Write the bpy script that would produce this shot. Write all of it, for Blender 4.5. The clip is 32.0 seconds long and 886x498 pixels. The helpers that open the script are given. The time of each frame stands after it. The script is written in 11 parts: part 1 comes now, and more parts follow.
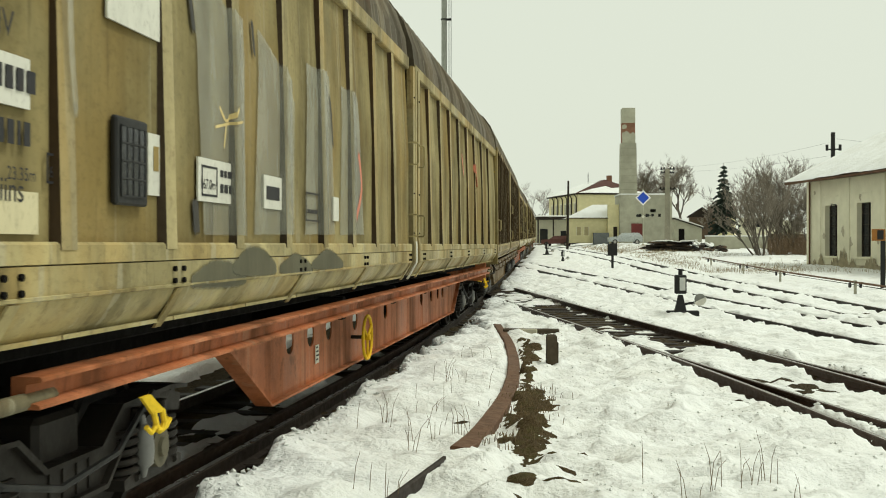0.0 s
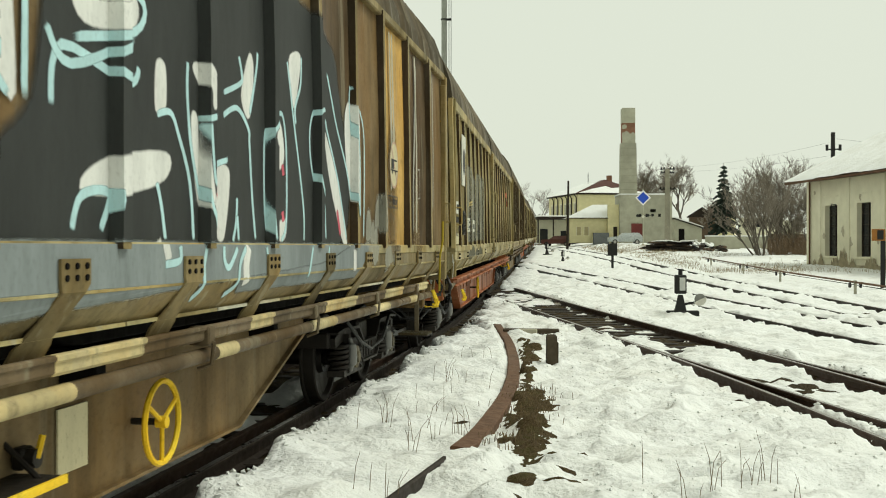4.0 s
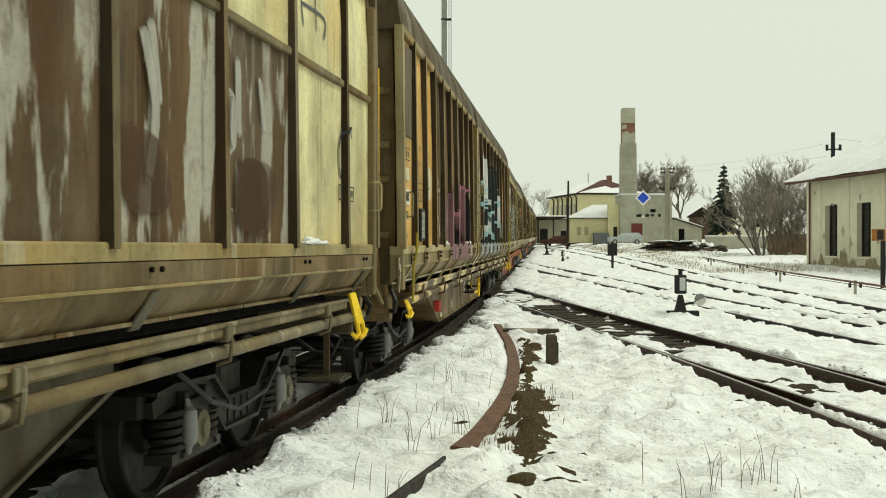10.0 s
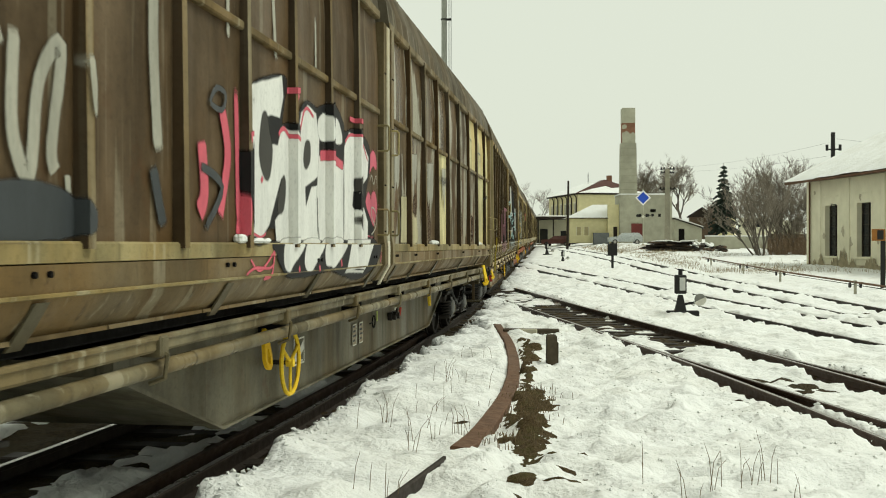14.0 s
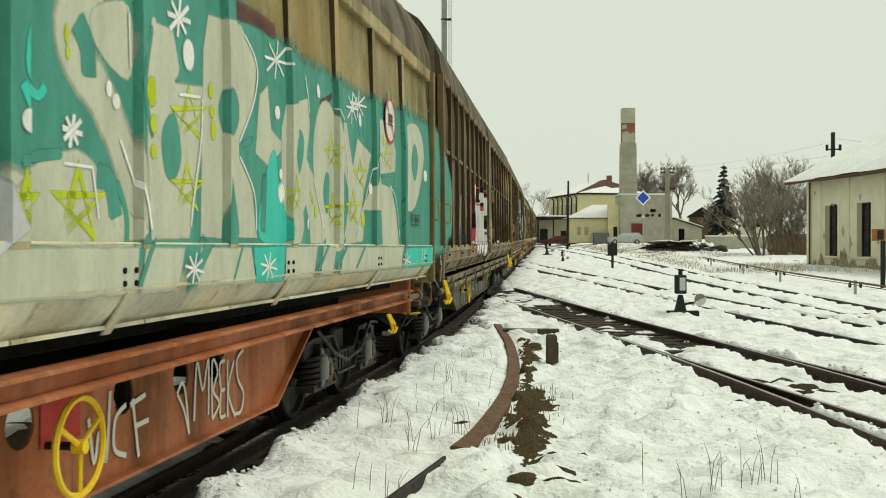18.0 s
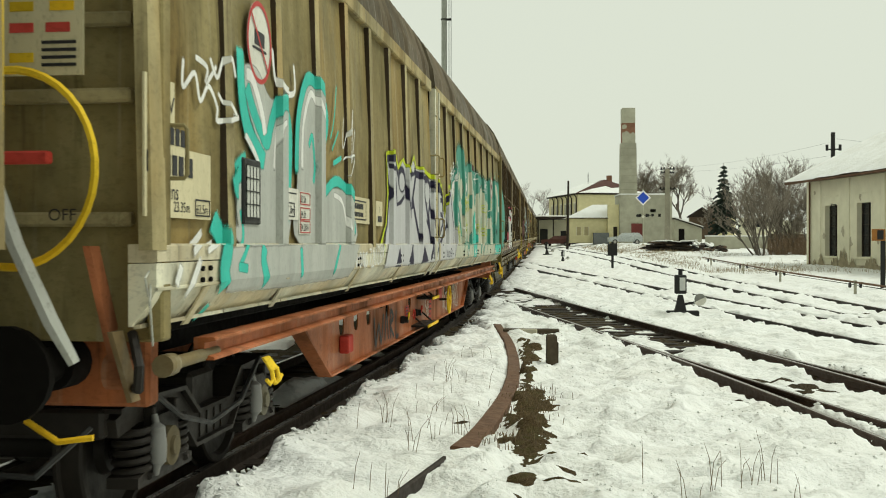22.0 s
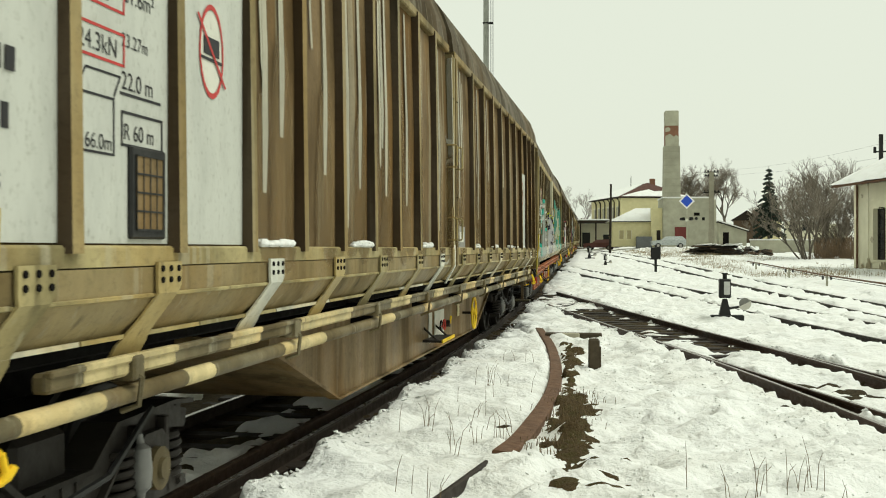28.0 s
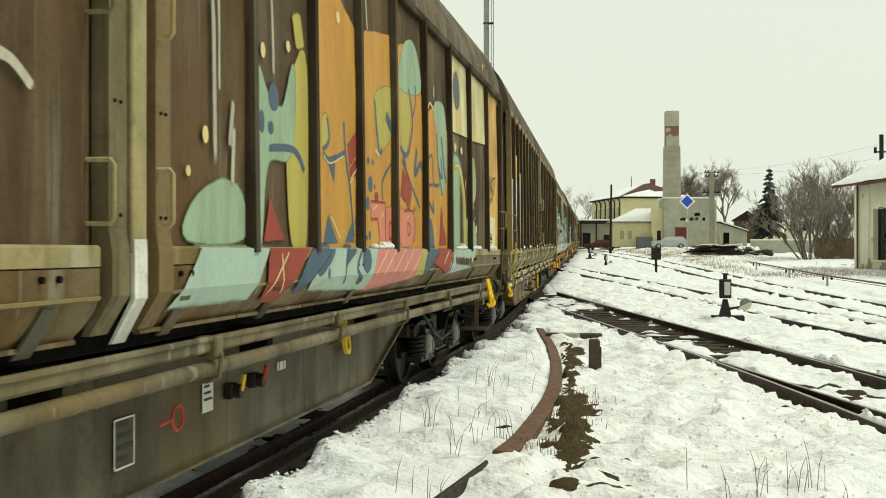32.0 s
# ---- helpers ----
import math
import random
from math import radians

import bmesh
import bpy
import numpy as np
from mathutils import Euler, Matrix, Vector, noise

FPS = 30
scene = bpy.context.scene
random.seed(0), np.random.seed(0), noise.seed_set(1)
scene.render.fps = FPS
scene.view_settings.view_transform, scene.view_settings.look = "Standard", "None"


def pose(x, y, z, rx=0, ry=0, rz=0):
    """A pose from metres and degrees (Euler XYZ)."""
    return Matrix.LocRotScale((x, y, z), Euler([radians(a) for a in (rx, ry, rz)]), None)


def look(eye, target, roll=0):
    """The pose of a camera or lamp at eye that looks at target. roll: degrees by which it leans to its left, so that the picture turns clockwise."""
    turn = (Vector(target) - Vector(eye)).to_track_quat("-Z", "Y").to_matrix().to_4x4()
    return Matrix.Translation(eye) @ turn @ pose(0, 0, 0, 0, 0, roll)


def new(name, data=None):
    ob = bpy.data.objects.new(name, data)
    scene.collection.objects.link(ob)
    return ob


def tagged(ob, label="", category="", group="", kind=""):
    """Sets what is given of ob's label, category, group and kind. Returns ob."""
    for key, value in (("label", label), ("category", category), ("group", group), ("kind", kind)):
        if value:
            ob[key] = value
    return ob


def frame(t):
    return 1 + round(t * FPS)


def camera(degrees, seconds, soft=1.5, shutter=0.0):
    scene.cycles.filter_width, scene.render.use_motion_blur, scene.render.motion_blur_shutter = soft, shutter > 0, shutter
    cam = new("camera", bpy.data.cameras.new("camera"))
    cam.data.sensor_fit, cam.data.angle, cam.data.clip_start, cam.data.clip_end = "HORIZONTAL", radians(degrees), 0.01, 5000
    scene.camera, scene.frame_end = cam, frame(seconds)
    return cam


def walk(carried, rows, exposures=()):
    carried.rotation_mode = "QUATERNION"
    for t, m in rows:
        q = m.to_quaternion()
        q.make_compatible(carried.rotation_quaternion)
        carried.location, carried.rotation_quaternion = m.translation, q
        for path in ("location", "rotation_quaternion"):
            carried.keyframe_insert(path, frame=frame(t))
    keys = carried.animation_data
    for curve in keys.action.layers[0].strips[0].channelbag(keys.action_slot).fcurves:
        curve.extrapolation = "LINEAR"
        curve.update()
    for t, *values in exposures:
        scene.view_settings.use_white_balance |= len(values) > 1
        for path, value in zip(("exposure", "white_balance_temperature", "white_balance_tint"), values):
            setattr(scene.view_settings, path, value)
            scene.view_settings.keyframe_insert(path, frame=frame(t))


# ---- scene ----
FOV = 45.14
cam = camera(FOV, 32.0, soft=1.05, shutter=0.15)
EYE = (0.0, 0.0, 1.61)


def aim(left, up):
    """The camera's pose, turned left and up from its first aim by so many degrees."""
    return pose(*EYE, 89.88 + up, 0, 8.895 + left)


# the tripod stands still, swings a little to the left from 24 s on, and settles
walk(cam, [(t, aim(a, b)) for t, a, b in (
    (0, 0, 0), (12, 0, 0), (23.5, 0, 0), (24, 0.015, 0), (24.5, 0.24, 0.0), (25, 0.61, 0.03), (25.5, 1.06, 0.06),
    (26.5, 1.75, 0.12), (27.5, 2.18, 0.17), (28, 2.25, 0.2), (29, 2.30, 0.235), (30, 2.36, 0.255), (30.5, 2.33, 0.255),
    (31, 2.25, 0.24), (32, 2.27, 0.215))],
     exposures=[(0, -0.04), (14, -0.04), (19, -0.10), (22, -0.09), (25, -0.02), (28, 0.04), (32, 0.08)])

# ---- daylight: an even overcast sky ----
world = bpy.data.worlds.new("overcast_sky")
scene.world = world
world.use_nodes = True
wn, wl = world.node_tree.nodes, world.node_tree.links
wn.clear()
sky = wn.new("ShaderNodeTexSky")
sky.sky_type = "NISHITA"
sky.sun_disc = False
sky.sun_elevation, sky.sun_rotation = radians(56), radians(69)
sky.dust_density = 6.0
dim = wn.new("ShaderNodeVectorMath")
dim.operation = "SCALE"
dim.inputs["Scale"].default_value = 0.09
wl.new(sky.outputs[0], dim.inputs[0])
cloud = wn.new("ShaderNodeMix")
cloud.data_type = "RGBA"
cloud.inputs[0].default_value = 0.93
wl.new(dim.outputs[0], cloud.inputs[6])
cloud.inputs[7].default_value = (0.80, 0.855, 0.715, 1)
wbg = wn.new("ShaderNodeBackground")
wl.new(cloud.outputs[2], wbg.inputs[0])
wbg.inputs[1].default_value = 1.0
wout = wn.new("ShaderNodeOutputWorld")
wl.new(wbg.outputs[0], wout.inputs[0])
sun = new("sun", bpy.data.lights.new("sun", "SUN"))
sun.data.energy, sun.data.angle, sun.data.color = 2.0, radians(16), (0.96, 0.99, 0.88)
sun.matrix_world = look((26, 10, 42), (0, 0, 0))


# ---- materials ----
def srgb(r, g, b):
    return tuple(((c / 255) / 12.92 if c < 10.3 else ((c / 255 + 0.055) / 1.055) ** 2.4) for c in (r, g, b)) + (1,)


class Shader:
    """A principled material and short ways to add nodes to it."""

    def __init__(self, name, rough=0.6, metal=0.0, spec=0.5):
        self.mat = bpy.data.materials.new(name)
        self.mat.use_nodes = True
        self.n, self.l = self.mat.node_tree.nodes, self.mat.node_tree.links
        self.p = self.n["Principled BSDF"]
        self.p.inputs["Roughness"].default_value = rough
        self.p.inputs["Metallic"].default_value = metal
        self.p.inputs["Specular IOR Level"].default_value = spec
        tc = self.n.new("ShaderNodeTexCoord")
        oi = self.n.new("ShaderNodeObjectInfo")
        self.random = oi.outputs["Random"]
        k = self.math("MULTIPLY", self.random, 37.0)
        add = self.n.new("ShaderNodeVectorMath")
        self.l.new(tc.outputs["Object"], add.inputs[0])
        self.l.new(k, add.inputs[1])
        self.co = add.outputs[0]

    def put(self, sock, val):
        if isinstance(val, (int, float, tuple)):
            sock.default_value = val
        else:
            self.l.new(val, sock)

    def math(self, op, a, b=0.0):
        m = self.n.new("ShaderNodeMath")
        m.operation = op
        self.put(m.inputs[0], a)
        self.put(m.inputs[1], b)
        return m.outputs[0]

    def noise(self, scale=5.0, stretch=(1, 1, 1), detail=4.0, rough=0.6):
        mp = self.n.new("ShaderNodeMapping")
        mp.inputs["Scale"].default_value = stretch
        self.l.new(self.co, mp.inputs[0])
        t = self.n.new("ShaderNodeTexNoise")
        t.inputs["Scale"].default_value, t.inputs["Detail"].default_value, t.inputs["Roughness"].default_value = scale, detail, rough
        self.l.new(mp.outputs[0], t.inputs["Vector"])
        return t.outputs["Fac"]

    def ramp(self, val, a, b, to0=0.0, to1=1.0):
        r = self.n.new("ShaderNodeMapRange")
        self.put(r.inputs[0], val)
        for i, v in zip((1, 2, 3, 4), (a, b, to0, to1)):
            r.inputs[i].default_value = v
        return r.outputs[0]

    def mix(self, fac, a, b):
        m = self.n.new("ShaderNodeMix")
        m.data_type = "RGBA"
        self.put(m.inputs[0], fac)
        self.put(m.inputs[6], a)
        self.put(m.inputs[7], b)
        return m.outputs[2]

    def colour(self, val):
        self.put(self.p.inputs["Base Color"], val)
        return self

    def rough(self, val):
        self.put(self.p.inputs["Roughness"], val)
        return self

    def bump(self, val, strength=0.3, depth=0.01):
        b = self.n.new("ShaderNodeBump")
        b.inputs["Strength"].default_value, b.inputs["Distance"].default_value = strength, depth
        self.put(b.inputs["Height"], val)
        self.l.new(b.outputs[0], self.p.inputs["Normal"])
        return self


PAINTS = {}


def paint(name, base, streak=0.5, rust=0.25, rough=0.5, dirt=(0.020, 0.015, 0.009, 1), pale=0.25, runs=0.0):
    """Weathered coach paint: runs of dirt, pale drip marks, pale fields of painted sky sheen, rust spots and fine
    grime.
    """
    if name in PAINTS:
        return PAINTS[name]
    s = Shader(name, rough + 0.06, 0, 0.04)
    run = s.noise(2.2, (0.8, 0.8, 0.14), 4, 0.55)
    blot = s.noise(1.3, (1, 1, 0.8), 5, 0.65)
    drip = s.noise(5.0, (1, 1, 0.05), 2, 0.5)
    grain = s.noise(38, (0.5, 0.5, 0.8), 4, 0.75)
    spot = s.noise(5.0, (0.8, 0.8, 0.8), 7, 0.7)
    dark = tuple(0.55 * v for v in base[:3]) + (1,)
    light = tuple(min(1.0, 1.35 * v + 0.02) for v in base[:3]) + (1,)
    warm = tuple(min(1.0, v * k) for v, k in zip(base[:3], (1.18, 0.98, 0.72))) + (1,)
    c = s.mix(s.ramp(blot, 0.36, 0.62, 0, 0.75), light, dark)
    c = s.mix(s.ramp(s.noise(0.9, (1, 1, 0.5), 4, 0.6), 0.46, 0.62, 0, 0.7), c, warm)
    c = s.mix(s.ramp(run, 0.48, 0.64, 0, streak), c, dirt)
    if runs:
        # pale fields paint the sky's reflection in glossy paint
        field = s.noise(2.0, (1.1, 1.1, 0.26), 6, 0.58)
        c = s.mix(s.ramp(field, 0.505, 0.535, 0, runs), c, (0.40, 0.385, 0.31, 1))
        c = s.mix(s.ramp(s.noise(1.7, (1, 1, 0.6), 5), 0.56, 0.66, 0, 0.6), c, (0.085, 0.040, 0.018, 1))
    c = s.mix(s.ramp(drip, 0.635, 0.665, 0, pale), c, (0.42, 0.39, 0.28, 1))
    if pale:
        fine = s.noise(11.0, (1, 1, 0.035), 3, 0.6)
        c = s.mix(s.ramp(fine, 0.62, 0.70, 0, pale * 0.8), c, (0.46, 0.43, 0.32, 1))
        c = s.mix(s.ramp(s.noise(9.0, (1, 1, 0.07), 4, 0.6), 0.60, 0.72, 0, 0.55), c, dirt)
    c = s.mix(s.ramp(spot, 0.585, 0.66, 0, rust), c, (0.085, 0.036, 0.013, 1))
    c = s.mix(s.ramp(grain, 0.50, 0.72, 0, 0.30), c, dirt)
    c = s.mix(s.ramp(s.random, 0, 1, 0, 0.22), c, dark)
    s.colour(c)
    s.rough(s.ramp(run, 0.35, 0.7, rough - 0.12, rough + 0.25))
    s.bump(s.math("ADD", spot, s.math("MULTIPLY", grain, 0.4)), 0.22, 0.012)
    PAINTS[name] = s.mat
    return s.mat


def plain(name, base, rough=0.6, metal=0.0, vary=0.35, scale=9.0, bumpy=0.2, dark=None, spec=0.25):
    """A surface with grain and stains at two scales."""
    if name in PAINTS:
        return PAINTS[name]
    s = Shader(name, rough, metal, spec)
    a, b = s.noise(scale, (1, 1, 1), 6, 0.65), s.noise(scale * 0.17, (1, 1, 1), 4)
    dk = dark or tuple(0.45 * v for v in base[:3]) + (1,)
    c = s.mix(s.ramp(a, 0.35, 0.75, 0, vary), base, dk)
    c = s.mix(s.ramp(b, 0.4, 0.7, 0, vary), c, dk)
    s.colour(c)
    s.rough(s.ramp(a, 0.3, 0.7, max(rough - 0.12, 0.05), min(rough + 0.12, 1)))
    s.bump(a, bumpy, 0.02)
    PAINTS[name] = s.mat
    return s.mat


OLIVE = paint("olive_beige_paint", (0.240, 0.196, 0.085, 1), 0.40, 0.18)
BROWN = paint("brown_paint", (0.160, 0.106, 0.047, 1), 0.45, 0.25, pale=0.4)
UMBER = paint("dark_umber_paint", (0.095, 0.062, 0.030, 1), 0.5, 0.3, 0.42)
# Umber whose pale streaks put the sky's reflection into the colour.
STREAKED = paint("sky_streaked_umber_paint", (0.105, 0.070, 0.034, 1), 0.5, 0.3, 0.34, runs=0.85)
CREAM = paint("cream_paint", (0.58, 0.53, 0.29, 1), 0.30, 0.25, dirt=(0.14, 0.09, 0.04, 1), runs=0.0)
OCHRE = paint("ochre_paint", (0.53, 0.335, 0.105, 1), 0.25, 0.25, dirt=(0.12, 0.06, 0.02, 1))
SILLP = paint("sill_paint", (0.235, 0.182, 0.086, 1), 0.5, 0.3, 0.42, pale=0.35)
SILLC = paint("olive_brown_sill_paint", (0.150, 0.108, 0.052, 1), 0.45, 0.3, 0.42, pale=0.3)
CAPC = paint("dull_olive_cap_paint", (0.25, 0.205, 0.095, 1), 0.45, 0.3, 0.40, pale=0.45)
CAPP = paint("khaki_sill_cap_paint", (0.345, 0.29, 0.14, 1), 0.45, 0.25, 0.40, pale=0.45)
SILLG = paint("pale_sill_paint", (0.54, 0.52, 0.40, 1), 0.30, 0.15, 0.40)
RIBP = paint("rib_paint", (0.355, 0.297, 0.150, 1), 0.45, 0.4)
RIBB = paint("brown_rib_paint", (0.25, 0.195, 0.090, 1), 0.45, 0.3)
RIBD = paint("dull_umber_rib_paint", (0.165, 0.128, 0.066, 1), 0.45, 0.3)
# End-wall brown, its colour darkened for the narrow gap's shade as well as dirt.
ENDWALLP = paint("shaded_sooty_brown_paint", (0.175, 0.135, 0.072, 1), 0.6, 0.4, 0.5, pale=0.1)
# Darker rib flanks, shade and grime put into the colour; wF's ribs share it.
DARKRIB = paint("shaded_grimy_rib", (0.050, 0.034, 0.018, 1), 0.5, 0.2, 0.6, pale=0.05)
ROOFP = paint("grey_roof_paint", (0.105, 0.088, 0.058, 1), 0.5, 0.35, 0.5)
ORANGE = paint("rusty_orange_paint", (0.36, 0.125, 0.052, 1), 0.60, 0.55, 0.42, pale=0.12)
HULLG = paint("grey_hull_paint", (0.095, 0.085, 0.054, 1), 0.35, 0.35, 0.42, pale=0.06)
HULLB = paint("brown_hull_paint", (0.190, 0.132, 0.062, 1), 0.5, 0.3, 0.45, pale=0.1)
PIPEP = paint("pipe_paint", (0.125, 0.090, 0.050, 1), 0.4, 0.35, 0.38)
PIPEC = paint("khaki_pipe_paint", (0.150, 0.127, 0.072, 1), 0.45, 0.3, 0.38, pale=0.4)
PIPEW = paint("pale_pipe_paint", (0.56, 0.46, 0.24, 1), 0.3, 0.25, 0.38)
WHITEP = paint("white_plate_paint", (0.62, 0.62, 0.54, 1), 0.25, 0.15, 0.42)
OLDYEL = paint("dull_yellow_paint", (0.43, 0.36, 0.045, 1), 0.3, 0.3, 0.5, dirt=(0.10, 0.07, 0.02, 1), pale=0)
YELLOW = paint("yellow_paint", (0.74, 0.50, 0.025, 1), 0.15, 0.25, 0.45, dirt=(0.2, 0.10, 0.01, 1), pale=0)
RED = paint("red_paint", (0.50, 0.055, 0.04, 1), 0.15, 0.1, 0.45, pale=0)
DARK = plain("greasy_black_steel", (0.008, 0.007, 0.006, 1), 0.7, 0.0, spec=0.05)
IRON = plain("dark_bogie_steel", (0.026, 0.022, 0.018, 1), 0.5, 0.0, 0.6, spec=0.15)
STEEL = plain("worn_bright_steel", (0.42, 0.40, 0.37, 1), 0.32, 0.9, 0.4)
RAILM = plain("rail_rust", (0.050, 0.026, 0.014, 1), 0.6, 0.2, 0.5)
RAILD = plain("dark_rail_rust", (0.026, 0.017, 0.011, 1), 0.6, 0.2, 0.5)
SHINE = plain("rail_running_face", (0.33, 0.30, 0.27, 1), 0.3, 0.9, 0.3)
WOODD = plain("wet_dark_timber", (0.030, 0.022, 0.015, 1), 0.75, 0, 0.6)
STAKEM = plain("rotten_stake_timber", (0.085, 0.066, 0.042, 1), 0.85, 0, 0.7, 9.0)
BLACK = plain("black_paint", (0.018, 0.018, 0.017, 1), 0.5)
GLASS = plain("dark_window_glass", (0.03, 0.032, 0.035, 1), 0.12)
PLASTER = plain("cream_plaster", (0.74, 0.71, 0.54, 1), 0.9, 0, 0.35, 1.4, 0.3, (0.46, 0.43, 0.31, 1))
YPLASTER = plain("yellow_plaster", (0.68, 0.62, 0.36, 1), 0.9, 0, 0.25, 2.0)
CONC = plain("stained_concrete", (0.44, 0.43, 0.33, 1), 0.9, 0, 0.5, 1.1, 0.3)
SCONC = plain("mossy_concrete", (0.30, 0.28, 0.21, 1), 0.9, 0, 0.5, 6.0)
BRICKM = plain("weathered_brick", (0.24, 0.12, 0.075, 1), 0.9, 0, 0.4, 4.0)
TILER = plain("red_roof_tile", (0.10, 0.045, 0.035, 1), 0.8, 0, 0.4)
RUSTST = plain("rusty_steel_strip", (0.150, 0.078, 0.042, 1), 0.7, 0.2, 0.6, 14.0)
BARK = plain("grey_bark", (0.14, 0.12, 0.095, 1), 0.9, 0, 0.4)
# Lightened twig colour carries the haze of distance.
TWIG = plain("hazy_brown_twigs", (0.27, 0.235, 0.19, 1), 0.9)
FIRM = plain("fir_needles", (0.018, 0.030, 0.020, 1), 0.8, 0, 0.5)
STRAW = plain("dry_grass", (0.20, 0.145, 0.075, 1), 0.9)
WALLW = plain("old_timber_fence", (0.13, 0.09, 0.06, 1), 0.85)
CARP = plain("silver_car_paint", (0.45, 0.48, 0.47, 1), 0.3, 0.3, 0.2)

s_ = Shader("snow", 0.7, 0, 0.3)
n1, n2, n3, n4 = s_.noise(0.9, (1, 1, 1), 5), s_.noise(9, (1, 1, 1), 5, 0.6), s_.noise(34, (1, 1, 1), 5, 0.7), s_.noise(3.1, (1, 1, 1), 5, 0.6)
c_ = s_.mix(s_.ramp(n1, 0.42, 0.72, 0, 0.50), (0.755, 0.765, 0.74, 1), (0.60, 0.59, 0.53, 1))
c_ = s_.mix(s_.ramp(n2, 0.66, 0.80, 0, 0.22), c_, (0.46, 0.42, 0.32, 1))
c_ = s_.mix(s_.ramp(n3, 0.72, 0.78, 0, 0.4), c_, (0.22, 0.17, 0.10, 1))
s_.colour(c_)
s_.bump(s_.math("ADD", s_.math("ADD", s_.math("MULTIPLY", n2, 0.6), s_.math("MULTIPLY", n3, 0.06)), s_.math("MULTIPLY", n4, 1.6)), 1.0, 0.06)
SNOW = s_.mat
s_ = Shader("ballast_earth", 0.95, 0, 0.1)
n1, n2 = s_.noise(2.2, (1, 1, 1), 5), s_.noise(22, (1, 1, 1), 6, 0.75)
c_ = s_.mix(s_.ramp(n2, 0.3, 0.7), (0.018, 0.013, 0.007, 1), (0.090, 0.066, 0.034, 1))
c_ = s_.mix(s_.ramp(n1, 0.5, 0.7, 0, 0.6), c_, (0.060, 0.050, 0.026, 1))
s_.colour(c_)
s_.bump(n2, 1.0, 0.06)
EARTH = s_.mat
s_ = Shader("mossy_soil", 0.95, 0, 0.1)
n1, n2 = s_.noise(7, (1, 1, 1), 5), s_.noise(48, (1, 1, 1), 6, 0.75)
c_ = s_.mix(s_.ramp(n2, 0.3, 0.7), (0.030, 0.020, 0.010, 1), (0.150, 0.105, 0.052, 1))
c_ = s_.mix(s_.ramp(n1, 0.48, 0.68, 0, 0.7), c_, (0.085, 0.080, 0.026, 1))
s_.colour(c_)
s_.bump(n2, 1.0, 0.04)
MOSS = s_.mat


